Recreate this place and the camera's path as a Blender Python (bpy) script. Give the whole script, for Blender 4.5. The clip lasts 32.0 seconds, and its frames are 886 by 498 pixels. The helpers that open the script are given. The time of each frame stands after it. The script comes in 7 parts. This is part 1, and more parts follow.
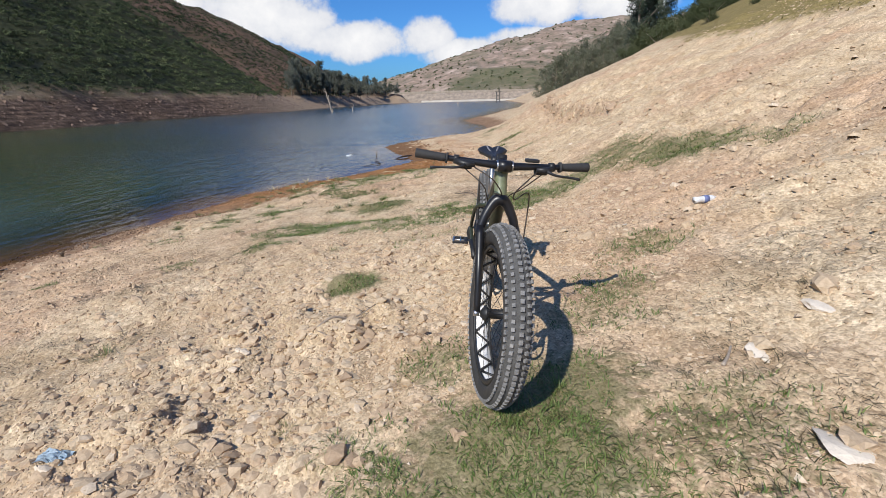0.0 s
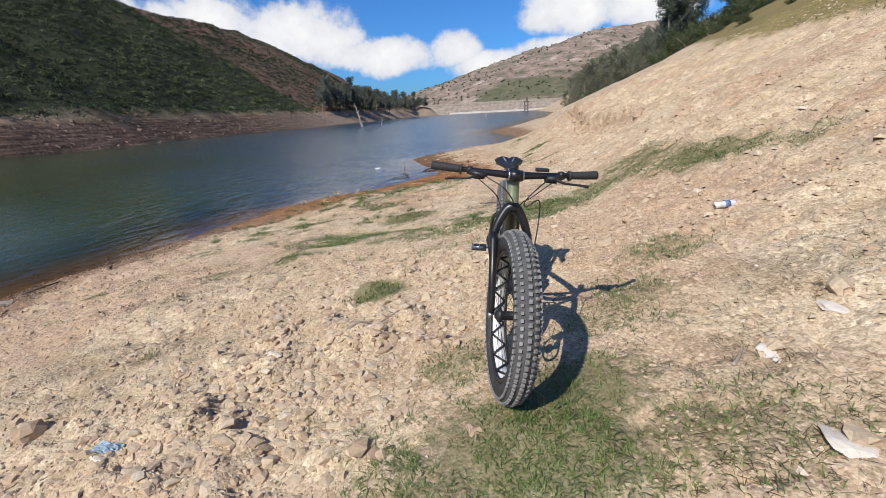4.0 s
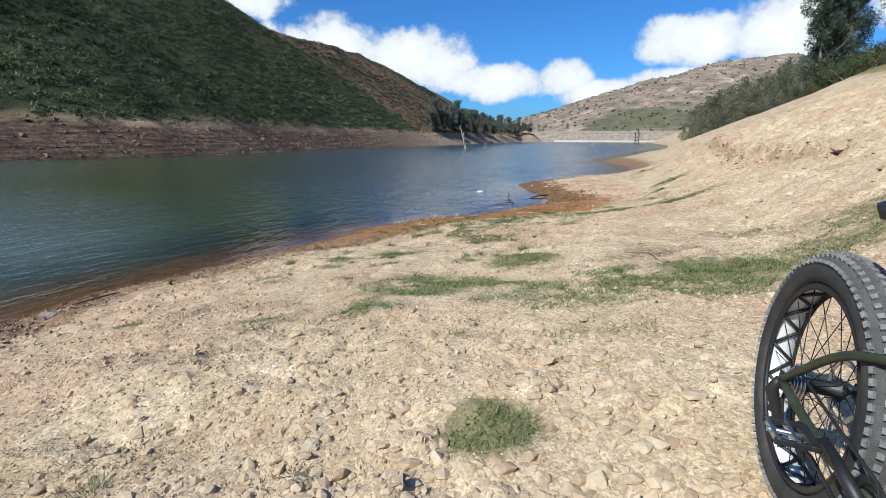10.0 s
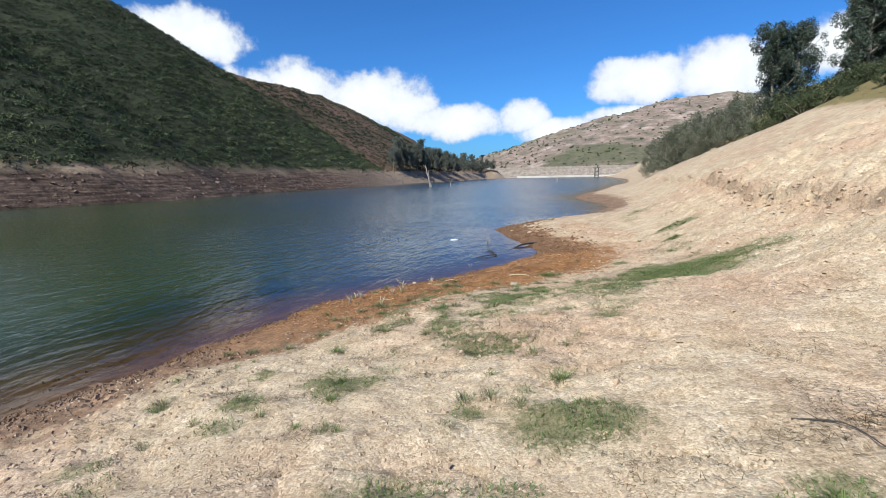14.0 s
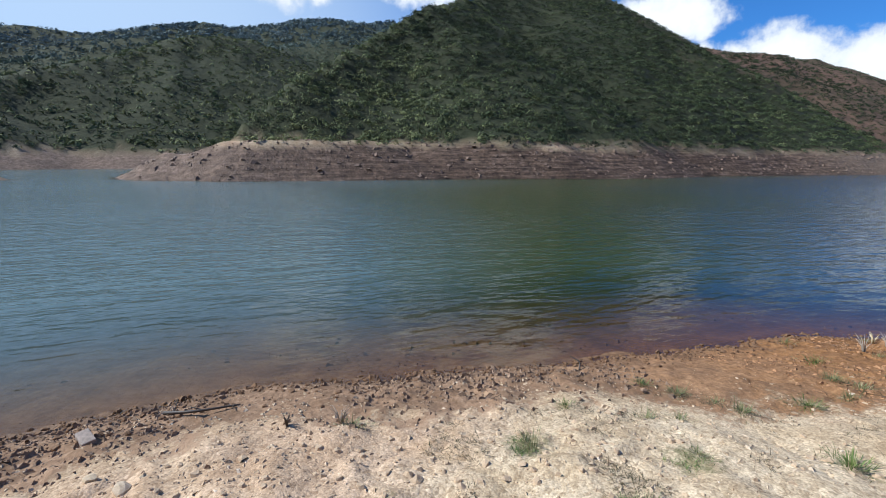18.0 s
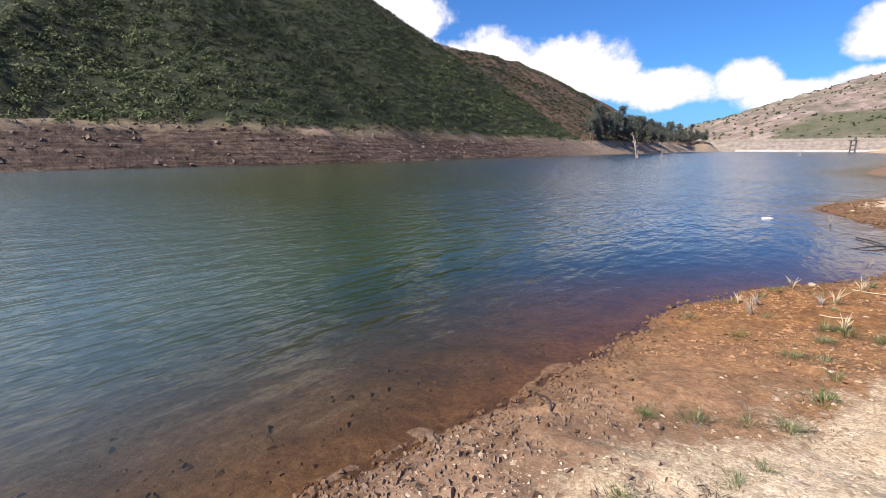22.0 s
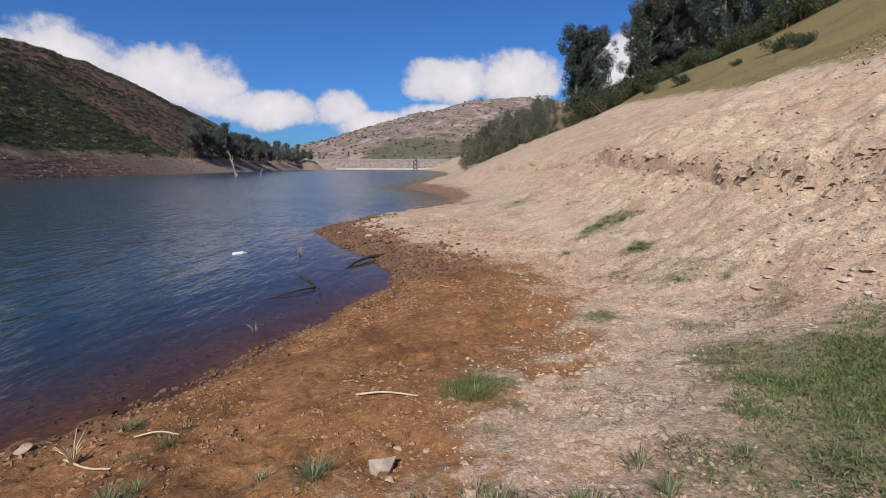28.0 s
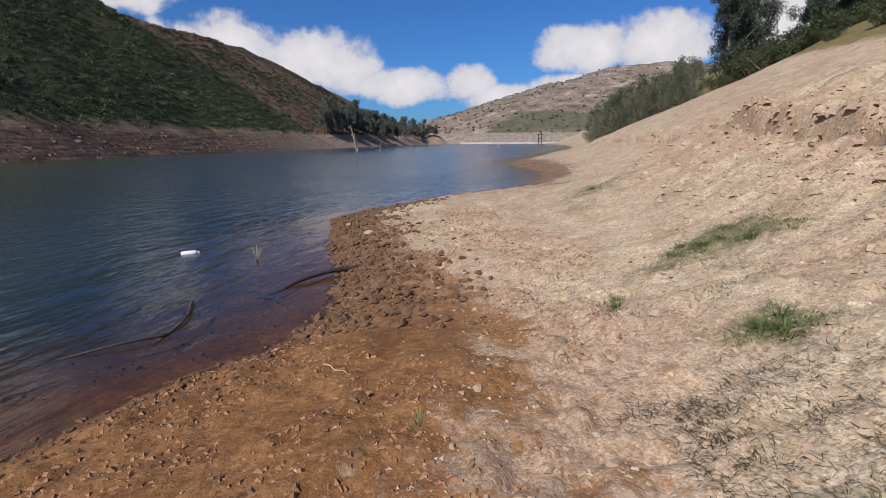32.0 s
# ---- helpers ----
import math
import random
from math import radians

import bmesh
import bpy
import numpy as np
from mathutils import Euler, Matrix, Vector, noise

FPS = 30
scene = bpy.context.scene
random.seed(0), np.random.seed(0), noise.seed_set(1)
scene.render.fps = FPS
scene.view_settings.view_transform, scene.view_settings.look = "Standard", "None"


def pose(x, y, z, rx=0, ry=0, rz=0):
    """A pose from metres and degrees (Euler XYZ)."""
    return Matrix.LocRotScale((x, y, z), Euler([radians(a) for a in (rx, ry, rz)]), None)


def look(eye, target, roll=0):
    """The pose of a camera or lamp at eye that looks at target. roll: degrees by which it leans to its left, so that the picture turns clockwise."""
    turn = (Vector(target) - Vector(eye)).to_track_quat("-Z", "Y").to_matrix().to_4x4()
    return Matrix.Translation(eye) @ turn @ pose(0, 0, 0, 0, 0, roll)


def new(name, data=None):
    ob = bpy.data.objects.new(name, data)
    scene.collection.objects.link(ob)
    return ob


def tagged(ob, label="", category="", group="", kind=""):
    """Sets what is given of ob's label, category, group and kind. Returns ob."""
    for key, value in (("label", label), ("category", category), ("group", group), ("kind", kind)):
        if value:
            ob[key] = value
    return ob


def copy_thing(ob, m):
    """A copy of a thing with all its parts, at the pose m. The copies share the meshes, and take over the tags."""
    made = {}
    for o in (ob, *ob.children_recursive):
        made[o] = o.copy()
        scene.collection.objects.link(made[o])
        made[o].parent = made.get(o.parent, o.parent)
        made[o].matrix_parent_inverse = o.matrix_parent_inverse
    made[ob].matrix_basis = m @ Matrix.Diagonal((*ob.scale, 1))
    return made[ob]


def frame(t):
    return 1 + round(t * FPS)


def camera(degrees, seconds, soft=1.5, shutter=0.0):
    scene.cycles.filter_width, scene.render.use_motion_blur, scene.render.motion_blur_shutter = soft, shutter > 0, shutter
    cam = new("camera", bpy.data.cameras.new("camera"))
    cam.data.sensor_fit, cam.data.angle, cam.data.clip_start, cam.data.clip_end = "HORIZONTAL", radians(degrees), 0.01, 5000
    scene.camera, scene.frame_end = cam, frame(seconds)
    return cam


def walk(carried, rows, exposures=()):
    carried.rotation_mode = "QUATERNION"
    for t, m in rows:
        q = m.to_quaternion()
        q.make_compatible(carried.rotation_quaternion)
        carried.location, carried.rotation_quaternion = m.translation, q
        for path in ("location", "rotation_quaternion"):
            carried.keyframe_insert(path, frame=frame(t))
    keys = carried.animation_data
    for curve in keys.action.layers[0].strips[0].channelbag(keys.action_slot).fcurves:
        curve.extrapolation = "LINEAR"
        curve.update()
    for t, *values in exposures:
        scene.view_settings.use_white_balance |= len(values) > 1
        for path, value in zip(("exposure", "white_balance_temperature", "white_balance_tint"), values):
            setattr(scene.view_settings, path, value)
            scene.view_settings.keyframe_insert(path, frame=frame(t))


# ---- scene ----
cam = camera(85.4, 32.0, soft=0.6)
PATH = [
    (0, (1.729, 2.216, 1.899), (1.498, 4.111, 1.301), -1.4),
    (1, (1.685, 2.218, 1.901), (1.44, 4.119, 1.327), -0.7),
    (2, (1.699, 2.181, 1.896), (1.447, 4.076, 1.308), -0.1),
    (3, (1.797, 2.113, 1.912), (1.442, 4.0, 1.353), -2.8),
    (3.5, (1.806, 2.102, 1.912), (1.445, 3.991, 1.363), -3.0),
    (5.5, (1.702, 2.259, 1.879), (1.432, 4.154, 1.298), -1.8),
    (6, (1.684, 2.319, 1.867), (1.428, 4.207, 1.259), -0.2),
    (7, (1.711, 2.52, 1.872), (1.318, 4.369, 1.216), 0.0),
    (7.5, (1.659, 2.607, 1.871), (1.135, 4.438, 1.26), 0.1),
    (8, (1.575, 2.723, 1.85), (1.028, 4.57, 1.312), 1.7),
    (8.5, (1.534, 2.91, 1.836), (0.83, 4.697, 1.277), 1.2),
    (9, (1.45, 3.085, 1.825), (0.637, 4.825, 1.266), 0.9),
    (10, (1.199, 3.53, 1.776), (0.481, 5.342, 1.328), 0.1),
    (11, (0.893, 4.096, 1.816), (0.323, 5.964, 1.386), -0.6),
    (12, (0.683, 4.678, 1.818), (0.135, 6.553, 1.387), 1.0),
    (13, (0.437, 5.277, 1.863), (-0.051, 7.186, 1.524), -0.7),
    (13.5, (0.348, 5.521, 1.895), (-0.2, 7.419, 1.584), -1.2),
    (15.5, (0.006, 6.433, 1.853), (-0.649, 8.302, 1.574), -0.5),
    (16, (-0.057, 6.554, 1.862), (-0.762, 8.408, 1.61), -0.3),
    (16.5, (-0.173, 6.709, 1.844), (-1.255, 8.371, 1.582), -0.9),
    (17, (-0.341, 6.765, 1.812), (-1.657, 8.238, 1.496), 0.5),
    (17.5, (-0.685, 6.984, 1.717), (-2.197, 8.253, 1.394), -0.5),
    (18, (-0.93, 7.099, 1.64), (-2.746, 7.856, 1.284), 0.3),
    (18.5, (-1.132, 7.089, 1.614), (-3.056, 7.494, 1.252), 1.5),
    (19, (-1.343, 7.067, 1.609), (-3.281, 7.428, 1.27), 2.2),
    (19.5, (-1.592, 7.047, 1.583), (-3.552, 7.114, 1.194), 0.0),
    (20, (-1.793, 7.014, 1.572), (-3.754, 6.994, 1.182), 0.3),
    (20.5, (-2.044, 6.955, 1.55), (-4.001, 6.878, 1.144), 1.1),
    (21, (-2.326, 6.95, 1.51), (-4.253, 7.237, 1.057), 0.5),
    (21.5, (-2.491, 6.978, 1.463), (-4.186, 7.946, 1.029), 2.1),
    (22, (-2.689, 7.202, 1.459), (-3.922, 8.722, 1.05), 0.0),
    (22.5, (-2.653, 7.512, 1.46), (-3.512, 9.274, 1.06), -2.1),
    (23, (-2.596, 7.82, 1.459), (-3.085, 9.721, 1.077), -2.2),
    (24, (-2.468, 8.527, 1.462), (-2.771, 10.476, 1.13), -3.1),
    (25, (-2.035, 9.25, 1.457), (-1.979, 11.217, 1.103), -3.5),
    (25.5, (-1.794, 9.551, 1.447), (-1.771, 11.514, 1.064), -1.7),
    (27.5, (-1.002, 10.866, 1.458), (-0.876, 12.82, 1.051), -1.8),
    (28, (-0.761, 11.138, 1.457), (-0.637, 13.106, 1.121), 0.1),
    (29, (-0.344, 11.831, 1.429), (-0.212, 13.798, 1.089), -2.2),
    (30, (0.021, 12.482, 1.421), (0.033, 14.444, 1.032), -0.1),
    (31, (0.401, 13.238, 1.405), (0.301, 15.196, 1.013), 0.5),
    (32, (0.698, 14.03, 1.396), (0.317, 15.945, 0.96), -0.4),
]
walk(cam, [(t, look(eye, target, roll)) for t, eye, target, roll in PATH], [(0, -0.06, 6450, 10), (6, -0.06, 6400, 10), (8, -0.03, 6400, 10), (10, 0.1, 6200, 4), (12, 0.06, 6200, 5), (13, 0.12, 6200, 6), (18, 0.22, 6050, 6), (20, 0.16, 5900, 5), (21, 0.22, 6050, 8), (22, 0.44, 6700, 15), (23, 0.15, 6350, 13), (25, -0.26, 6250, 14), (28, -0.33, 6450, 17), (32, -0.36, 6450, 15)])

# ---- world and sun ----
SUN_AZ, SUN_EL = 155.0, 43.0   # degrees left of +y, degrees up
to_sun = Vector((-math.sin(radians(SUN_AZ)) * math.cos(radians(SUN_EL)), math.cos(radians(SUN_AZ)) * math.cos(radians(SUN_EL)), math.sin(radians(SUN_EL))))
sun = new("sun", bpy.data.lights.new("sun", "SUN"))
sun.data.energy, sun.data.angle, sun.data.color = 5.0, radians(0.53), (1.0, 0.95, 0.87)
sun.matrix_world = look((0, 0, 60), Vector((0, 0, 60)) - to_sun)
scene.view_settings.exposure = 0.0

# cumulus banks: azimuth left of +y, elevation, half width, half height (degrees)
CLOUDS = [(34, 9.5, 9, 3.2), (25, 8.5, 8.5, 3.4), (15.5, 6.2, 6, 2.2), (44, 14.5, 7, 3.0), (8.2, 6.6, 3.2, 2.0), (3.5, 4.6, 5.5, 1.7), (-4.5, 9.6, 6.5, 2.6),
          (-12, 9.8, 6.0, 3.0), (-2.5, 6.0, 4.0, 1.3), (-24, 11, 7, 3.0), (84, 20, 6, 4.5), (70, 19, 5, 3), (131, 8, 5, 2.2), (60, 24, 9, 4), (-40, 24, 12, 5), (-110, 14, 14, 4)]


def node(tree, kind, *links, **values):
    n = tree.nodes.new(kind)
    for key, value in values.items():
        setattr(n, key, value)
    for k, value in enumerate(links):
        if value is None:
            continue
        if isinstance(value, bpy.types.NodeSocket):
            tree.links.new(value, n.inputs[k])
        else:
            n.inputs[k].default_value = value
    return n


def mth(tree, op, a, b=None, c=None, clamp=False):
    return node(tree, "ShaderNodeMath", a, b, c, operation=op, use_clamp=clamp).outputs[0]


def ramp(tree, fac, stops, smooth=False):
    r = node(tree, "ShaderNodeValToRGB", fac)
    if smooth:
        r.color_ramp.interpolation = "EASE"
    els = r.color_ramp.elements
    while len(els) < len(stops):
        els.new(0.5)
    for e, (p, col) in zip(els, stops):
        e.position = p
        e.color = (*col, 1) if len(col) == 3 else col
    return r.outputs[0]


def mixc(tree, fac, a, b, mode="MIX"):
    n = tree.nodes.new("ShaderNodeMix")
    n.data_type, n.blend_type = "RGBA", mode
    for k, value in ((0, fac), (6, a), (7, b)):
        if isinstance(value, bpy.types.NodeSocket):
            tree.links.new(value, n.inputs[k])
        elif isinstance(value, tuple) and len(value) == 3:
            n.inputs[k].default_value = (*value, 1)
        else:
            n.inputs[k].default_value = value
    return n.outputs[2]


world = bpy.data.worlds.new("sky")
scene.world = world
world.use_nodes = True
wt = world.node_tree
wt.nodes.clear()
sky = wt.nodes.new("ShaderNodeTexSky")
sky.sky_type, sky.sun_disc = "NISHITA", False
sky.sun_elevation, sky.sun_rotation = radians(SUN_EL), radians(-SUN_AZ)
sky.air_density, sky.dust_density, sky.ozone_density, sky.altitude = 1.0, 2.0, 2.5, 1000
way = wt.nodes.new("ShaderNodeTexCoord").outputs["Generated"]
sep = node(wt, "ShaderNodeSeparateXYZ", way)
az_deg = mth(wt, "MULTIPLY", mth(wt, "ARCTAN2", mth(wt, "MULTIPLY", sep.outputs[0], -1.0), sep.outputs[1]), 57.2958)
el_deg = mth(wt, "MULTIPLY", mth(wt, "ARCSINE", sep.outputs[2]), 57.2958)
heap = None
for a, e, w, h in CLOUDS:
    u = mth(wt, "DIVIDE", mth(wt, "SUBTRACT", az_deg, float(a)), float(w))
    v = mth(wt, "DIVIDE", mth(wt, "SUBTRACT", el_deg, float(e)), float(h))
    q = mth(wt, "SUBTRACT", 1.0, mth(wt, "ADD", mth(wt, "MULTIPLY", u, u), mth(wt, "MULTIPLY", v, v)))
    heap = q if heap is None else mth(wt, "MAXIMUM", heap, q)
puff = node(wt, "ShaderNodeTexNoise", way, None, 16.0, 6.0, 0.58)
small = node(wt, "ShaderNodeTexNoise", way, None, 5.0, 3.0, 0.5)
dens = mth(wt, "ADD", heap, mth(wt, "MULTIPLY", mth(wt, "SUBTRACT", puff.outputs[0], 0.5), 2.6))
cover = node(wt, "ShaderNodeMapRange", dens, -0.15, 0.55, 0.0, 1.0, interpolation_type="SMOOTHSTEP").outputs[0]
shade = mth(wt, "ADD", mth(wt, "MULTIPLY", puff.outputs[0], 0.35), 0.62)
cloud_col = mixc(wt, node(wt, "ShaderNodeMapRange", dens, 0.2, 1.6, 0.0, 1.0).outputs[0], (8.8, 9.1, 9.9), (13.2, 13.0, 12.7))
tint = mixc(wt, 1.0, sky.outputs[0], (0.44, 0.96, 1.6), "MULTIPLY")
veil_u = mth(wt, "DIVIDE", mth(wt, "SUBTRACT", az_deg, 104.0), 46.0)
veil_v = mth(wt, "DIVIDE", el_deg, 62.0)
veil = node(wt, "ShaderNodeMapRange", mth(wt, "SUBTRACT", 1.0, mth(wt, "ADD", mth(wt, "MULTIPLY", veil_u, veil_u), mth(wt, "MULTIPLY", veil_v, veil_v))), 0.0, 1.0, 0.0, 0.85, interpolation_type="SMOOTHSTEP").outputs[0]
thin_sky = mixc(wt, veil, tint, (6.2, 7.6, 9.6))
full = mixc(wt, cover, thin_sky, cloud_col)
back = node(wt, "ShaderNodeBackground", full, 0.083)
wt.links.new(back.outputs[0], node(wt, "ShaderNodeOutputWorld").inputs[0])

# ---- the lie of the land ----
SHORE_Y = (-400, -140, -80, -40, -15, -4, 1, 4, 5.1, 6, 7, 8.2, 9.5, 10.5, 12, 12.9, 13.8, 14.6, 15.6, 16.8, 17.6, 18.6, 20, 22.4, 25, 27.5, 30, 34, 38, 42, 46, 52, 62, 76, 90, 110, 150, 220, 300)
SHORE_X = (-90, -30, -15, -9, -5, -3.6, -3.4, -3.85, -4.2, -4.4, -4.5, -4.3, -4.0, -3.85, -3.72, -3.3, -2.6, -2.15, -1.65, -1.12, -1.03, -1.4, -2.1, -3.06, -2.2, -0.9, 0.3, 0.9, 0.4, -0.8, -1.45, -1.0, 0.6, 1.8, 4, 6, 8, 6, 4)
FOOT_Y = (-200, -10, 6, 12, 17, 22, 30, 45, 60, 90, 150, 300)
FOOT_X = (4.0, 2.6, 2.3, 1.9, 1.5, 1.3, 3.4, 2.2, 4, 7.5, 12, 10)


def polar(az, el, r, ox=-1.0, oy=8.0):
    a = radians(az)
    return (ox - r * math.sin(a), oy + r * math.cos(a), 1.6 + r * math.tan(radians(el)))


# crest lines of the hills
HILL_ACROSS = [polar(97, -1.2, 54), polar(93.5, 0.5, 54), polar(90.3, 3.4, 57), polar(86.4, 6.1, 62), polar(83.4, 9.8, 66), polar(79.7, 12.2, 72), polar(75.6, 14.9, 80), polar(72, 16.7, 88), polar(69, 17.5, 98), polar(62, 18.8, 135), polar(55, 18.1, 150), polar(52, 17.2, 152), polar(48.4, 15.3, 155), polar(44, 12.7, 160), polar(41, 11.7, 165),
               polar(36.2, 11.0, 180), polar(33.5, 10.5, 192), polar(29.6, 9.05, 208), polar(26, 7.0, 225), polar(23.5, 6.0, 237), polar(21, 3.3, 250), polar(18, 3.0, 262), polar(14, 1.5, 285), polar(11.4, 1.1, 280)]
BANK_ACROSS = [(-56, -3, 0.3), (-52.5, 1, 2.0), (-50.5, 8, 3.2), (-51, 20, 3.6), (-55, 35, 3.6), (-58, 60, 3.6), (-58, 90, 3.0)]
HILL_INLET = [polar(120, 1.0, 120), polar(116.3, 4.15, 132), polar(112.4, 6.3, 145), polar(108.3, 7.2, 158), polar(102.3, 9.3, 175), polar(96, 11.6, 195), polar(92.2, 12.35, 205), polar(88, 12.2, 215), polar(82, 10.4, 230), polar(75, 9.5, 260)]
HILL_BLUE = [polar(150, 4.8, 380), polar(132, 7.3, 380), polar(125.7, 8.8, 380), polar(120.7, 11.0, 380), polar(117.7, 11.9, 380), polar(113.6, 11.75, 380), polar(108, 11.3, 380), polar(102, 11.4, 380), polar(98.5, 11.2, 380), polar(96, 13.2, 380), polar(93.5, 13.7, 380), polar(88, 13.7, 380), polar(84, 14.5, 380), polar(77.5, 14.9, 380), polar(70, 15.0, 380), polar(55, 11.6, 400), polar(40, 3.5, 420)]
HILL_POINT = [polar(200, 9, 110), polar(165, 8, 95), (-63, -62, 13.5), (-60.9, -46.1, 10.8), (-59.6, -38.8, 8.1), (-57.9, -31.3, 5.3), (-56.5, -24.3, 3.0), (-54.5, -17.2, 1.5), (-52.5, -11.5, 0.3)]
HILL_DAM = [polar(13, 1.8, 600), polar(10.8, 2.6, 600), polar(3.7, 4.7, 600), polar(-2.5, 6.6, 600), polar(-8.2, 7.8, 600), polar(-15, 7.6, 600), polar(-30, 7, 620)]
# with the fall per metre
RIDGES = [(HILL_ACROSS, 0.64), (BANK_ACROSS, 0.5), (HILL_INLET, 0.5), (HILL_BLUE, 0.42), (HILL_POINT, 0.45), (HILL_DAM, 0.3)]


def lattice(ix, iy, seed):
    h = (ix.astype(np.int64) * 374761393 + iy.astype(np.int64) * 668265263 + seed * 974634777) & 0x7FFFFFFF
    h = ((h ^ (h >> 13)) * 1274126177) & 0x7FFFFFFF
    return ((h ^ (h >> 16)) & 0xFFFF) / 65535.0


def vnoise(x, y, size, seed=0):
    x, y = np.asarray(x, float) / size + 1000, np.asarray(y, float) / size + 1000
    ix, iy = np.floor(x), np.floor(y)
    fx, fy = x - ix, y - iy
    fx, fy = fx * fx * (3 - 2 * fx), fy * fy * (3 - 2 * fy)
    a, b, c, d = lattice(ix, iy, seed), lattice(ix + 1, iy, seed), lattice(ix, iy + 1, seed), lattice(ix + 1, iy + 1, seed)
    return (a + (b - a) * fx) * (1 - fy) + (c + (d - c) * fx) * fy - 0.5


def fbm(x, y, size, octaves=4, seed=0, gain=0.5):
    out, amp = 0, 1.0
    for k in range(octaves):
        out = out + amp * vnoise(x + 17.3 * k, y - 9.1 * k, size / 2**k, seed + k)
        amp *= gain
    return out


def sp(v, soft):
    return soft * np.logaddexp(0, np.asarray(v, float) / soft)


def off_shore(x, y):
    return x - np.interp(y, SHORE_Y, SHORE_X) - 0.22 * vnoise(x * 0 + 3, y, 0.9, 5) - 0.1 * vnoise(x * 0 + 3, y, 0.3, 6)


def ridge_height(x, y):
    best = np.full(np.shape(x), -6.0)
    for line, fall in RIDGES:
        for (ax, ay, ah), (bx, by, bh) in zip(line, line[1:]):
            vx, vy = bx - ax, by - ay
            u = np.clip(((x - ax) * vx + (y - ay) * vy) / (vx * vx + vy * vy), 0, 1)
            dist = np.hypot(x - ax - u * vx, y - ay - u * vy)
            if line is HILL_ACROSS:   # the nose of this hill is steeper, and its back falls off faster
                dist = dist * np.where(vx * (y - ay) - vy * (x - ax) > 0, 1.6, 1.0) * (1.22 if ay < 42 else 1.0)
            best = np.maximum(best, ah + u * (bh - ah) - fall * dist)
    return best


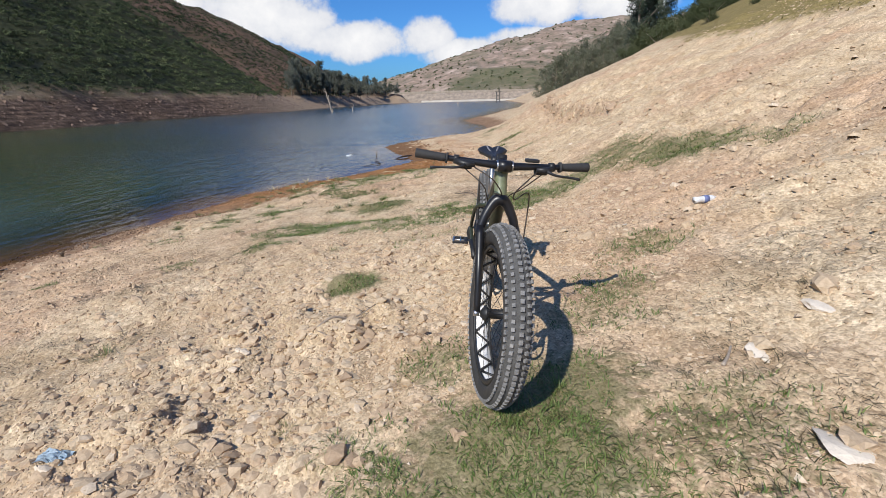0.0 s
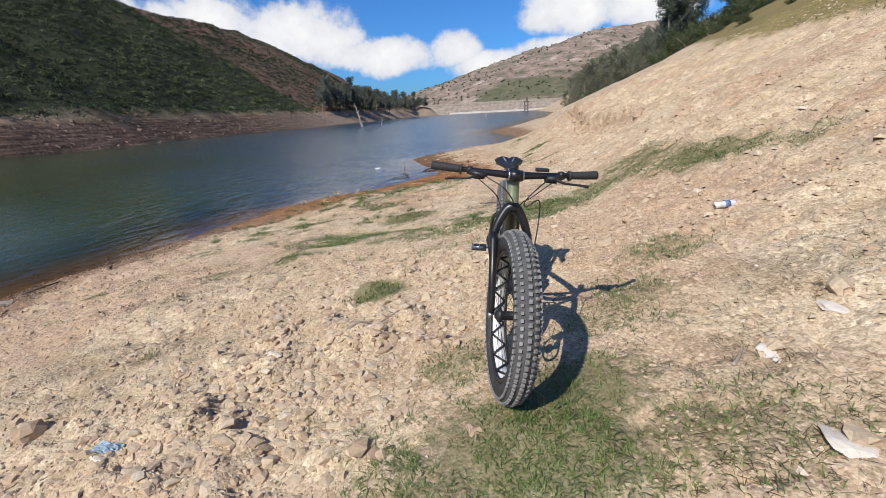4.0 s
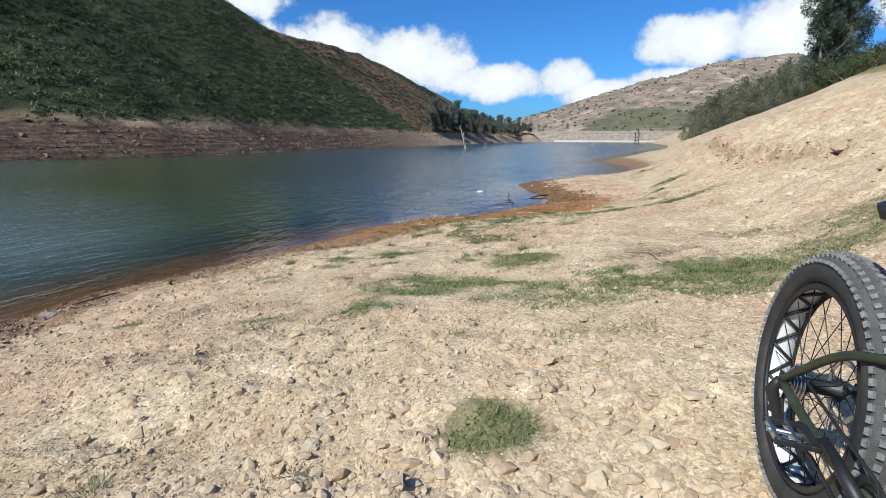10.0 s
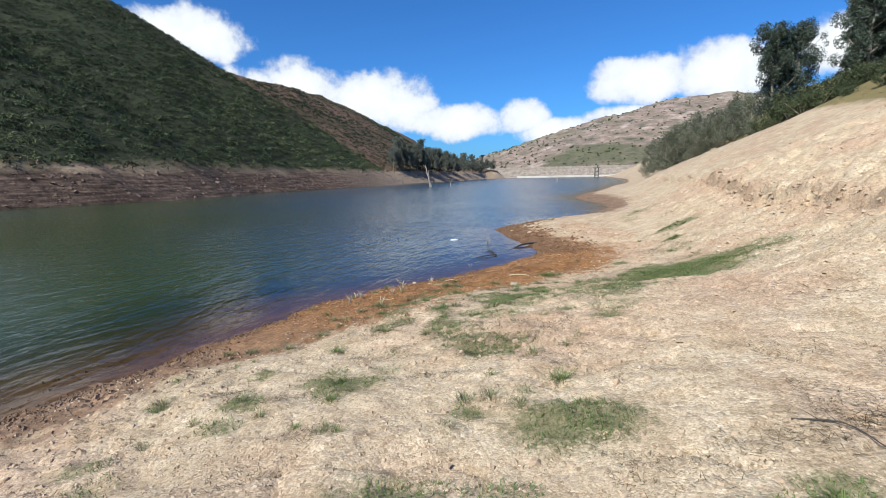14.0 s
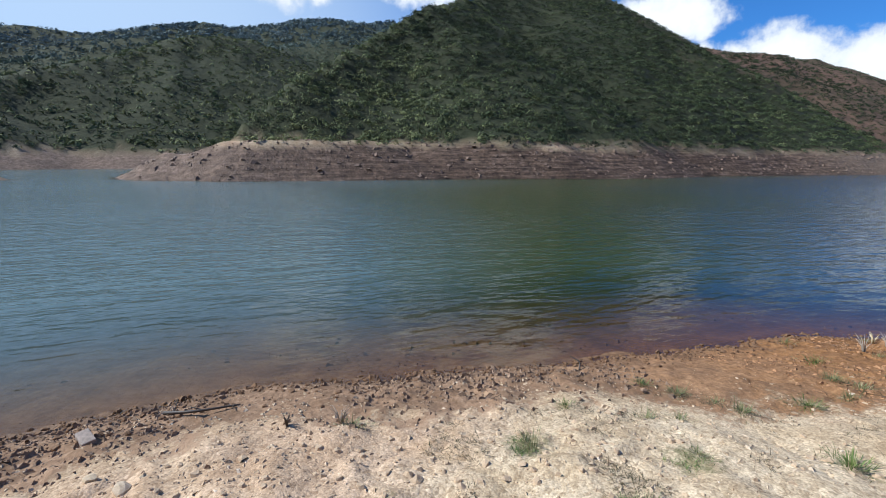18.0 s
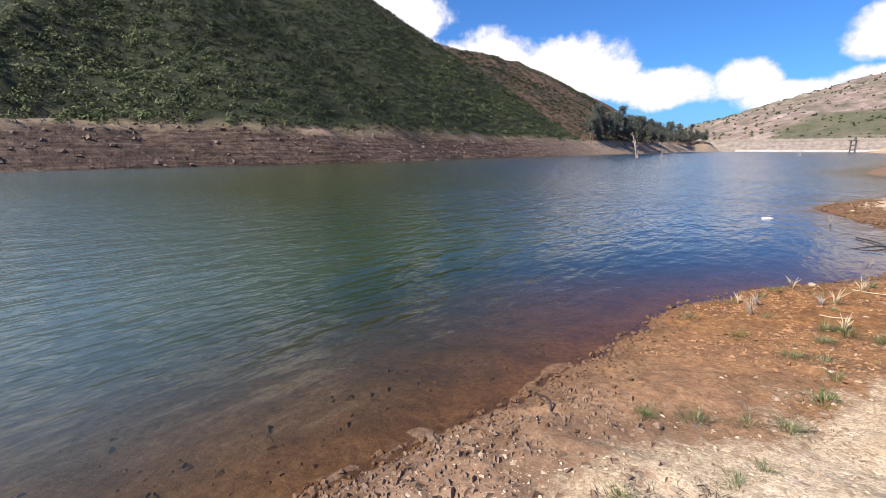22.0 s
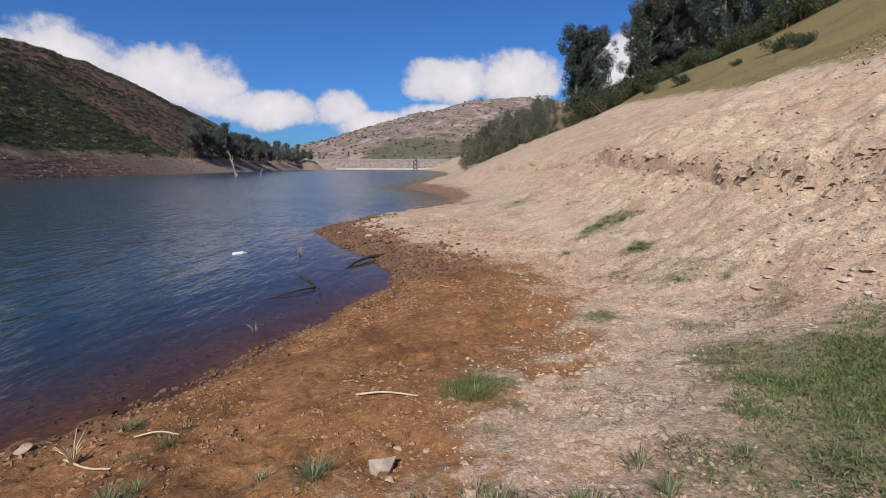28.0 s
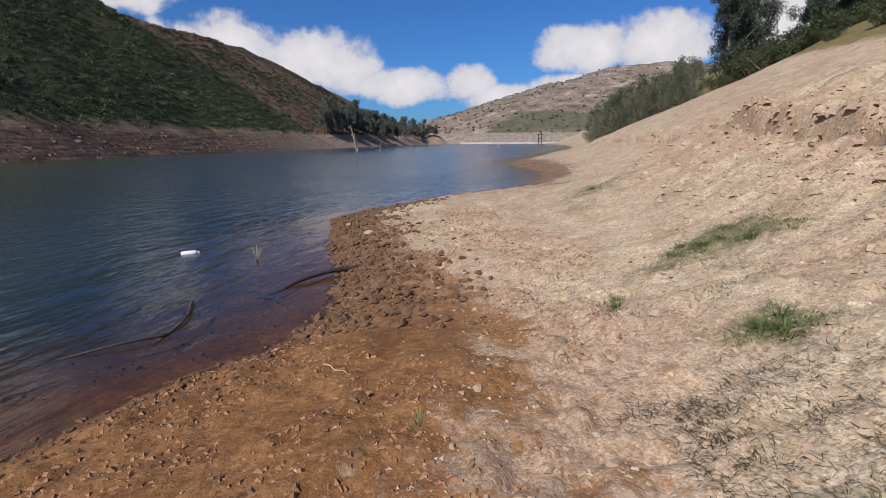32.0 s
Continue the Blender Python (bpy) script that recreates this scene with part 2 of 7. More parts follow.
def gz(x, y, fine=True):
    """Height of the ground."""
    x, y = np.asarray(x, float), np.asarray(y, float)
    d = off_shore(x, y)
    rise = np.interp(y, (3, 4, 5.2, 7.4, 9, 11, 12.7, 16, 18, 20, 30), (0.14, 0.152, 0.163, 0.128, 0.136, 0.148, 0.11, 0.108, 0.12, 0.14, 0.12))
    shore_rise = np.where(d > 0, rise * (d - sp(d - 6, 1.0)) + 0.03 * (1 - np.exp(-np.maximum(d, 0) / 0.15)), np.maximum(0.13 * d, -5))
    up = x - np.interp(y, FOOT_Y, FOOT_X) + 0.5 * vnoise(x, y, 4.0, 11)
    land = shore_rise + np.where(d > 0, 0.42 * sp(up, 0.45) - 0.015 * sp(up - 8, 2.0) + 0.07 * sp(up - 13, 3.0) - 0.1 * sp(up - 90, 20), 0)
    crest = up - 2.05 - 0.35 * vnoise(x, y, 2.2, 51) - 0.25 * vnoise(x, y, 0.6, 52)
    scarp = np.clip((vnoise(x * 0 + 1, y, 2.6, 53) + 0.4) * 2.2, 0, 1) * np.clip((y - 9) / 2, 0, 1) * np.clip((46 - y) / 6, 0, 1)
    land = land + np.where(d > 0, scarp * (0.24 * np.clip(crest / 0.05, 0, 1) * np.exp(-np.maximum(crest, 0) / 1.2) - 0.42 * np.clip(0.45 + 1.5 * vnoise(x * 0 + 2, y, 1.1, 54) + 1.2 * vnoise(x, y, 0.3, 55), 0, 1) * np.exp(-((np.minimum(crest, 0) + 0.12) / 0.13) ** 2)), 0)
    rills = vnoise(x * 0.25 + y * 0.5, y * 0.9 - x * 0.3, 0.5, 57)
    land = land + np.where(d > 0, np.clip(up / 3, 0, 1) * np.clip(14 - up, 0, 1) * 0.025 * rills, 0)
    far = ridge_height(x, y)
    rough = np.clip((far + 1) / 12, 0, 1)
    far = far + rough * (3.2 * fbm(x, y, 34, 3, 21) + 1.6 * fbm(x, y, 9, 3, 23)) + np.clip(far + 2, 0, 1) * 0.7 * fbm(x, y, 5, 3, 25)
    bed = np.where(y > 302, 2.0 + 0.02 * (y - 302), -9.0)
    z = np.maximum(np.maximum(land, far), bed)
    if fine:
        near = np.clip(1.6 - np.hypot(x + 0.5, y - 10) / 30, 0, 1)
        dry = np.clip(d / 0.8, 0.45, 1)
        slope = np.clip(up / 2, 0, 1)
        z = z + near * (0.10 * np.clip(np.abs(d) / 1.2, 0.08, 1) * fbm(x, y, 1.3, 3, 31) + dry * (0.03 + 0.06 * slope) * fbm(x, y, 0.4, 3, 35, 0.6))
        crust = np.clip((vnoise(x, y, 0.13, 37) + 0.6 * vnoise(x, y, 0.06, 38)) * 5, 0, 1) * np.clip(vnoise(x, y, 0.9, 39) * 4 + 0.4, 0, 1)
        rubbly = np.exp(-(((x - 0.75 - 0.25 * (y - 4)) / 0.8) ** 2) - ((y - 4.3) / 1.2) ** 2)
        lumps = np.clip((vnoise(x, y, 0.22, 43) + 0.6 * vnoise(x, y, 0.1, 44)) * 4, -0.6, 1)
        along = (x - 0.53) * 0.85 + (y - 4.27) * 0.53
        across = -(x - 0.53) * 0.53 + (y - 4.27) * 0.85 + 0.10 * vnoise(x, y, 0.35, 45) + 0.05 * vnoise(x, y, 0.1, 46)
        z = z - 0.045 * np.exp(-(along / 0.6) ** 4) * np.clip(across / 0.04 + 1, 0, 1) * np.exp(-np.maximum(across, 0) / 0.12) * np.clip(0.6 + 1.5 * vnoise(x, y, 0.3, 47), 0, 1)
        z = z + near * ((0.014 + 0.016 * slope + 0.016 * np.clip((3.0 - d) / 0.5, 0, 1) * np.clip((y - 11.5) / 1.5, 0, 1)) * np.clip(d / 0.25, 0.1, 1) * crust + 0.05 * dry * rubbly * lumps)
        crumb = np.clip((vnoise(x, y, 0.11, 101) + 0.7 * vnoise(x, y, 0.07, 102)) * 3.2, -0.5, 1)
        patch = np.clip(vnoise(x, y, 1.4, 103) * 3 + 0.55 + 0.6 * vnoise(x, y, 0.45, 104), 0.12, 1)
        z = z + near * np.clip(d / 0.3, 0.35, 1) * (0.017 + 0.014 * slope) * patch * crumb
        vein = np.abs(vnoise(x + 0.12 * vnoise(x, y, 0.3, 105), y, 0.55, 106) + 0.5 * vnoise(x, y, 0.23, 107))
        z = z - near * dry * 0.03 * np.exp(-(vein / 0.022) ** 2) * np.clip(vnoise(x, y, 1.1, 108) * 5 + 0.3, 0, 1)
        z = z + np.clip(1.4 - near, 0, 1) * np.clip(d / 20, 0, 1) * np.clip(up, 0, 1) * 0.6 * fbm(x, y, 7, 4, 41)
    return z


# ---- helpers for meshes ----
def mesh_np(name, verts, faces, mat, smooth=True):
    """A mesh from arrays of corners and of faces with one count of corners."""
    verts, faces = np.asarray(verts, np.float32), np.asarray(faces, np.int32)
    me = bpy.data.meshes.new(name)
    n, k = faces.shape
    me.vertices.add(len(verts))
    me.vertices.foreach_set("co", verts.ravel())
    me.loops.add(n * k)
    me.loops.foreach_set("vertex_index", faces.ravel())
    me.polygons.add(n)
    me.polygons.foreach_set("loop_start", np.arange(0, n * k, k, dtype=np.int32))
    me.polygons.foreach_set("use_smooth", np.full(n, smooth))
    me.update(calc_edges=True)
    me.validate()
    if mat:
        me.materials.append(mat)
    return me


def floats(me, name, values):
    me.attributes.new(name, "FLOAT", "POINT").data.foreach_set("value", np.asarray(values, np.float32).ravel())


def part(name, bm, mat, parent=None, label="", smooth=True, bevel=0):
    """One bmesh as one mesh object under a thing or a part."""
    me = bpy.data.meshes.new(name)
    bmesh.ops.recalc_face_normals(bm, faces=bm.faces[:])
    bm.to_mesh(me)
    bm.free()
    me.materials.append(mat)
    for p in me.polygons:
        p.use_smooth = smooth
    ob = new(name, me)
    ob.parent = parent
    if label:
        ob["label"] = label
    return ob


def empty(name, m=None):
    ob = new(name)
    ob.empty_display_size = 0.1
    if m is not None:
        ob.matrix_world = m
    return ob


def thinning(first, growth, step):
    out, p = [], 0.0
    while p < first:
        step *= 1 + growth
        p += step
        out.append(p)
    return np.array(out)


def spread(start, end, first, growth, dense_step, growth_up=None):
    """Coordinates that are dense between start and end and thin out to +-first."""
    mid = np.arange(start, end + 1e-6, dense_step)
    return np.r_[(start - thinning(first, growth, dense_step))[::-1], mid, end + thinning(first, growth_up or growth, dense_step)]


# ---- materials ----
def material(name):
    m = bpy.data.materials.new(name)
    m.use_nodes = True
    t = m.node_tree
    t.nodes.clear()
    b = t.nodes.new("ShaderNodeBsdfPrincipled")
    o = t.nodes.new("ShaderNodeOutputMaterial")
    t.links.new(b.outputs[0], o.inputs[0])
    return m, t, b


def place_of(t):
    return t.nodes.new("ShaderNodeNewGeometry").outputs["Position"]


def put(t, b, **sockets):
    names = {"color": "Base Color", "rough": "Roughness", "metal": "Metallic", "normal": "Normal", "spec": "Specular IOR Level", "trans": "Transmission Weight", "ior": "IOR", "alpha": "Alpha", "coat": "Coat Weight", "sub": "Subsurface Weight"}
    for key, value in sockets.items():
        s = b.inputs[names[key]]
        if isinstance(value, bpy.types.NodeSocket):
            t.links.new(value, s)
        else:
            s.default_value = (*value, 1) if isinstance(value, tuple) and len(value) == 3 else value


def noise_tex(t, vec, scale, detail=4.0, rough=0.55):
    return node(t, "ShaderNodeTexNoise", vec, None, scale, detail, rough).outputs[0]


def bump(t, height, strength=0.5, dist=0.02, normal=None):
    n = node(t, "ShaderNodeBump")
    n.inputs["Strength"].default_value, n.inputs["Distance"].default_value = strength, dist
    t.links.new(height, n.inputs["Height"])
    if normal:
        t.links.new(normal, n.inputs["Normal"])
    return n.outputs[0]


def plain(name, col, rough=0.6, metal=0.0, vary=0.25, scale=30.0, bumps=0.15, spec=0.5, dirt=None):
    """A surface of one colour with grain, slight stains and relief."""
    m, t, b = material(name)
    v = place_of(t)
    n1, n2 = noise_tex(t, v, scale), noise_tex(t, v, scale * 7, 3.0)
    f = mth(t, "ADD", mth(t, "MULTIPLY", n1, 0.6), mth(t, "MULTIPLY", n2, 0.4))
    lo = tuple(c * (1 - vary) for c in col)
    hi = tuple(min(1, c * (1 + vary)) for c in col)
    c = ramp(t, f, [(0.3, lo), (0.7, hi)])
    if dirt:
        c = mixc(t, node(t, "ShaderNodeMapRange", noise_tex(t, v, scale * 0.35, 6.0, 0.65), 0.5, 0.68, 0.0, 0.8).outputs[0], c, dirt)
    put(t, b, color=c, rough=mth(t, "ADD", mth(t, "MULTIPLY", n1, 0.2), rough - 0.1), metal=metal, normal=bump(t, f, bumps, 0.005), spec=spec)
    return m


def attr(t, name):
    return node(t, "ShaderNodeAttribute", attribute_name=name).outputs["Fac"]


def ground_material():
    m, t, b = material("dry_lake_shore")
    v = place_of(t)
    big, mid, fine, grit = noise_tex(t, v, 0.5, 5.0), noise_tex(t, v, 3.0, 6.0, 0.6), noise_tex(t, v, 22.0, 6.0, 0.65), noise_tex(t, v, 90.0, 4.0)
    sand = ramp(t, mid, [(0.3, (0.505, 0.385, 0.25)), (0.5, (0.545, 0.425, 0.285)), (0.7, (0.58, 0.465, 0.322))])
    warm = mixc(t, node(t, "ShaderNodeMapRange", big, 0.47, 0.62, 0.0, 0.55).outputs[0], sand, (0.47, 0.30, 0.20))
    spots = ramp(t, fine, [(0.32, (0.78, 0.74, 0.70)), (0.5, (1, 1, 1)), (0.68, (1.08, 1.07, 1.05))])
    c = mixc(t, 0.45, warm, spots, "MULTIPLY")
    specks = ramp(t, grit, [(0.34, (0.7, 0.66, 0.62)), (0.52, (1, 1, 1)), (0.7, (1.2, 1.2, 1.18))])
    c = mixc(t, 0.7, c, specks, "MULTIPLY")
    cells = []
    for scale in (38.0, 95.0, 15.0):
        vo = node(t, "ShaderNodeTexVoronoi", v)
        vo.inputs["Scale"].default_value = scale
        cells.append((vo.outputs["Color"], vo.outputs["Distance"]))
    pale = mth(t, "MULTIPLY", node(t, "ShaderNodeSeparateColor", cells[0][0]).outputs[0], node(t, "ShaderNodeMapRange", mid, 0.38, 0.6, 0.25, 1.0).outputs[0])
    c = mixc(t, 0.9, c, ramp(t, pale, [(0.0, (0.70, 0.66, 0.61)), (0.25, (0.97, 0.96, 0.94)), (0.7, (1.03, 1.03, 1.03)), (0.9, (1.28, 1.28, 1.28))]), "MULTIPLY")
    c = mixc(t, 0.6, c, ramp(t, node(t, "ShaderNodeSeparateColor", cells[1][0]).outputs[1], [(0.0, (0.6, 0.57, 0.54)), (0.4, (1, 1, 1)), (1.0, (1.25, 1.25, 1.25))]), "MULTIPLY")
    mud_c = ramp(t, mth(t, "ADD", mth(t, "MULTIPLY", fine, 0.65), mth(t, "MULTIPLY", grit, 0.35)), [(0.34, (0.115, 0.049, 0.017)), (0.46, (0.225, 0.104, 0.038)), (0.56, (0.295, 0.142, 0.054)), (0.68, (0.44, 0.245, 0.108))])
    ochre = ramp(t, node(t, "ShaderNodeMapRange", mth(t, "ADD", node(t, "ShaderNodeSeparateXYZ", v).outputs[1], mth(t, "MULTIPLY", mid, 3.0)), 8.0, 30.0, 0.0, 1.0).outputs[0], [(0.1, (0, 0, 0)), (0.24, (1, 1, 1)), (0.46, (1, 1, 1)), (0.62, (0, 0, 0))])
    mud_c = mixc(t, ochre, ramp(t, fine, [(0.3, (0.165, 0.098, 0.056)), (0.52, (0.27, 0.165, 0.098)), (0.72, (0.36, 0.235, 0.145))]), mud_c)
    mud_c = mixc(t, 0.75, mud_c, ramp(t, mid, [(0.36, (0.55, 0.52, 0.5)), (0.5, (0.95, 0.95, 0.95)), (0.66, (1.2, 1.25, 1.3))]), "MULTIPLY")
    mud = attr(t, "mud")
    mudf = node(t, "ShaderNodeMapRange", mth(t, "ADD", mud, mth(t, "MULTIPLY", mth(t, "ADD", mth(t, "SUBTRACT", mid, 0.5), mth(t, "MULTIPLY", mth(t, "SUBTRACT", fine, 0.5), 0.5)), 1.2)), 0.4, 0.58, 0.0, 1.0).outputs[0]
    c = mixc(t, mudf, c, mud_c)
    wet = attr(t, "wet")
    c = mixc(t, wet, c, (0.075, 0.04, 0.02))
    grass_c = ramp(t, fine, [(0.3, (0.11, 0.095, 0.03)), (0.5, (0.20, 0.155, 0.062)), (0.7, (0.34, 0.26, 0.12))])
    gf = node(t, "ShaderNodeMapRange", mth(t, "ADD", attr(t, "turf"), mth(t, "MULTIPLY", mth(t, "SUBTRACT", mid, 0.5), 1.2)), 0.35, 0.65, 0.0, 1.0).outputs[0]
    c = mixc(t, gf, c, grass_c)
    sw = node(t, "ShaderNodeMapRange", mth(t, "ADD", attr(t, "sward"), mth(t, "MULTIPLY", mth(t, "SUBTRACT", fine, 0.5), 1.6)), 0.3, 0.7, 0.0, 0.75).outputs[0]
    c = mixc(t, sw, c, ramp(t, grit, [(0.35, (0.06, 0.07, 0.025)), (0.6, (0.15, 0.145, 0.065))]))
    bank_v = node(t, "ShaderNodeMapping", v)
    bank_v.inputs["Scale"].default_value = (0.25, 0.25, 4.5)
    strata = noise_tex(t, bank_v.outputs[0], 1.0, 5.0, 0.6)
    bank_c = ramp(t, strata, [(0.34, (0.05, 0.033, 0.024)), (0.47, (0.10, 0.066, 0.048)), (0.56, (0.13, 0.088, 0.064)), (0.66, (0.19, 0.135, 0.105))])
    scree = noise_tex(t, v, 1.3, 7.0, 0.75)
    bank_c = mixc(t, 0.9, bank_c, ramp(t, scree, [(0.34, (0.35, 0.33, 0.32)), (0.5, (0.95, 0.93, 0.9)), (0.66, (1.75, 1.7, 1.6))]), "MULTIPLY")
    nose = node(t, "ShaderNodeMapRange", node(t, "ShaderNodeSeparateXYZ", v).outputs[1], 18.0, 0.0, 0.0, 0.7).outputs[0]
    bank_c = mixc(t, nose, bank_c, ramp(t, scree, [(0.35, (0.17, 0.12, 0.088)), (0.65, (0.36, 0.26, 0.20))]))
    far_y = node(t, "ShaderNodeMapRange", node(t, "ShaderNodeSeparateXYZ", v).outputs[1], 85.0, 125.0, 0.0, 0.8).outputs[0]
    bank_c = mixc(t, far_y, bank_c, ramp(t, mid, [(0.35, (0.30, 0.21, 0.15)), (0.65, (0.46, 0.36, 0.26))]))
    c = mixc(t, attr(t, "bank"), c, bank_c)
    hill_big = noise_tex(t, v, 0.03, 5.0, 0.6)
    hill_small = noise_tex(t, v, 0.45, 5.0, 0.65)
    hill_c = mixc(t, node(t, "ShaderNodeMapRange", mth(t, "ADD", hill_big, attr(t, "bare")), 0.58, 0.85, 0.0, 1.0).outputs[0], (0.036, 0.042, 0.02), (0.17, 0.105, 0.075))
    hill_c = mixc(t, 0.85, hill_c, ramp(t, hill_small, [(0.3, (0.5, 0.55, 0.5)), (0.5, (0.95, 0.95, 0.9)), (0.7, (1.35, 1.28, 1.2))]), "MULTIPLY")
    c = mixc(t, attr(t, "hill"), c, hill_c)
    rock_small = noise_tex(t, v, 0.085, 9.0, 0.72)
    rock_c = ramp(t, rock_small, [(0.36, (0.10, 0.095, 0.06)), (0.45, (0.20, 0.16, 0.115)), (0.56, (0.29, 0.21, 0.16)), (0.70, (0.50, 0.37, 0.31))])
    green = node(t, "ShaderNodeMapRange", noise_tex(t, v, 0.012, 3.0), 0.56, 0.68, 0.0, 0.6).outputs[0]
    rock_c = mixc(t, attr(t, "meadow"), mixc(t, mth(t, "MULTIPLY", green, 0.5), rock_c, (0.15, 0.155, 0.07)), (0.075, 0.09, 0.036))
    scars = node(t, "ShaderNodeMapRange", noise_tex(t, v, 0.035, 7.0, 0.7), 0.54, 0.66, 0.0, 0.8).outputs[0]
    rock_c = mixc(t, mth(t, "MULTIPLY", scars, mth(t, "SUBTRACT", 1.0, attr(t, "meadow"))), rock_c, (0.52, 0.40, 0.335))
    c = mixc(t, attr(t, "rock"), c, rock_c)
    rough = mth(t, "SUBTRACT", 0.95, mth(t, "MULTIPLY", wet, 0.65))
    h = mth(t, "SUBTRACT", mth(t, "ADD", mth(t, "MULTIPLY", fine, 0.28), mth(t, "MULTIPLY", grit, 0.25)), mth(t, "ADD", mth(t, "MULTIPLY", cells[0][1], 0.35), mth(t, "MULTIPLY", cells[1][1], 0.2)))
    h = mth(t, "SUBTRACT", h, mth(t, "MULTIPLY", mth(t, "MULTIPLY", cells[2][1], node(t, "ShaderNodeMapRange", mid, 0.42, 0.6, 0.15, 1.0).outputs[0]), 0.9))
    n1 = bump(t, h, 0.5, 0.02)
    n2 = bump(t, mth(t, "MULTIPLY", hill_small, mth(t, "MAXIMUM", attr(t, "hill"), attr(t, "rock"))), 0.6, 1.0, bump(t, mth(t, "MULTIPLY", scree, attr(t, "bank")), 0.8, 0.5, n1))
    put(t, b, color=c, rough=rough, normal=n2, spec=0.25)
    return m


def water_material():
    m, t, b = material("lake_water")
    v = place_of(t)
    lake = attr(t, "deep")
    mp = node(t, "ShaderNodeMapping", v)
    mp.inputs["Rotation"].default_value = (0, 0, radians(28))
    mp.inputs["Scale"].default_value = (1.0, 0.4, 1.0)
    w1 = node(t, "ShaderNodeTexNoise", mp.outputs[0], None, 2.2, 2.0, 0.5)
    w1.inputs["Distortion"].default_value = 0.5
    w2 = node(t, "ShaderNodeTexNoise", mp.outputs[0], None, 8.5, 2.0, 0.5)
    w2.inputs["Distortion"].default_value = 0.4
    gust = node(t, "ShaderNodeMapRange", noise_tex(t, v, 0.06, 3.0), 0.35, 0.65, 0.45, 1.0).outputs[0]
    mp2 = node(t, "ShaderNodeMapping", v)
    mp2.inputs["Rotation"].default_value = (0, 0, radians(-24))
    mp2.inputs["Scale"].default_value = (1.0, 0.3, 1.0)
    w3 = node(t, "ShaderNodeTexNoise", mp2.outputs[0], None, 4.2, 2.0, 0.5)
    h = mth(t, "MULTIPLY", mth(t, "ADD", mth(t, "ADD", w1.outputs[0], mth(t, "MULTIPLY", w3.outputs[0], 0.5)), mth(t, "MULTIPLY", w2.outputs[0], 0.46)), gust)
    nrm = bump(t, mth(t, "MULTIPLY", h, mth(t, "ADD", mth(t, "MULTIPLY", lake, 0.78), 0.22)), 1.0, 0.072)
    # the water's own green with the hill's reflection painted in, by bearing
    murk = mixc(t, attr(t, "hill_reflection_tint"), (0.032, 0.055, 0.068), (0.032, 0.052, 0.018))
    # pale sky reflection painted in as a lighter body colour
    murk = mixc(t, attr(t, "sky_reflection_tint"), murk, (0.075, 0.12, 0.125))
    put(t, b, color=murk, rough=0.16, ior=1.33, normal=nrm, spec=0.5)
    glass = node(t, "ShaderNodeBsdfRefraction", (0.55, 0.42, 0.28, 1), 0.03, 1.33)
    t.links.new(nrm, glass.inputs["Normal"])
    gloss = node(t, "ShaderNodeBsdfGlossy")
    gloss.inputs["Roughness"].default_value = 0.1
    t.links.new(nrm, gloss.inputs["Normal"])
    fres = node(t, "ShaderNodeFresnel", 1.33)
    clear = node(t, "ShaderNodeBsdfTransparent", (0.84, 0.77, 0.64, 1))
    shallow = node(t, "ShaderNodeMixShader", fres.outputs[0], clear.outputs[0], gloss.outputs[0])
    both = node(t, "ShaderNodeMixShader", lake, shallow.outputs[0], b.outputs[0])
    out = [n for n in t.nodes if n.type == "OUTPUT_MATERIAL"][0]
    t.links.new(both.outputs[0], out.inputs[0])
    return m


GROUND_MAT, WATER_MAT = ground_material(), water_material()

# green and thin patches: x, y, radius, fullness
LUSH_BIKE = [(1.73, 3.46, 0.36, 1), (1.5, 3.25, 0.3, 0.8), (1.97, 3.76, 0.3, 0.9), (1.9, 3.42, 0.3, 1), (1.32, 3.5, 0.2, 0.5), (2.38, 3.49, 0.32, 0.6), (2.62, 5.08, 0.25, 0.6), (2.3, 4.5, 0.22, 0.6), (0.79, 5.02, 0.15, 1.8), (1.5, 3.98, 0.2, 0.7), (2.49, 5.03, 0.25, 0.5), (2.17, 4.32, 0.25, 0.5), (2.32, 4.69, 0.22, 0.4)]
LUSH_MIDDLE = [(-0.57, 7.43, 0.32, 0.9), (-0.2, 7.07, 0.38, 0.9), (-0.6, 6.95, 0.35, 0.7), (0.1, 7.22, 0.35, 0.8), (0.1, 8.3, 0.3, 1.0), (0.32, 8.36, 0.25, 0.9), (-0.06, 7.6, 0.22, 0.7), (1.16, 7.79, 0.14, 0.9), (1.71, 7.78, 0.35, 1.0), (1.85, 7.6, 0.4, 1.0), (2.1, 7.5, 0.4, 0.9), (1.41, 7.26, 0.4, 0.8), (1.13, 7.2, 0.35, 0.7), (0.98, 7.58, 0.25, 0.6), (0.55, 6.8, 0.4, 0.6), (1.0, 6.75, 0.4, 0.6), (1.8, 7.1, 0.4, 0.7), (-1.74, 9.06, 0.2, 0.6), (2.4, 7.8, 0.4, 0.8), (2.72, 8.0, 0.4, 0.8), (0.6, 7.1, 0.3, 0.6), (1.1, 6.1, 0.3, 0.4), (-0.45, 6.9, 0.3, 0.6)]
LUSH_SLOPE = [(3.14, 8.09, 0.4, 0.8), (3.4, 7.6, 0.4, 0.9), (3.61, 6.93, 0.4, 0.8), (3.95, 6.5, 0.35, 0.6), (3.08, 8.54, 0.45, 0.7), (3.56, 7.29, 0.45, 0.9)]
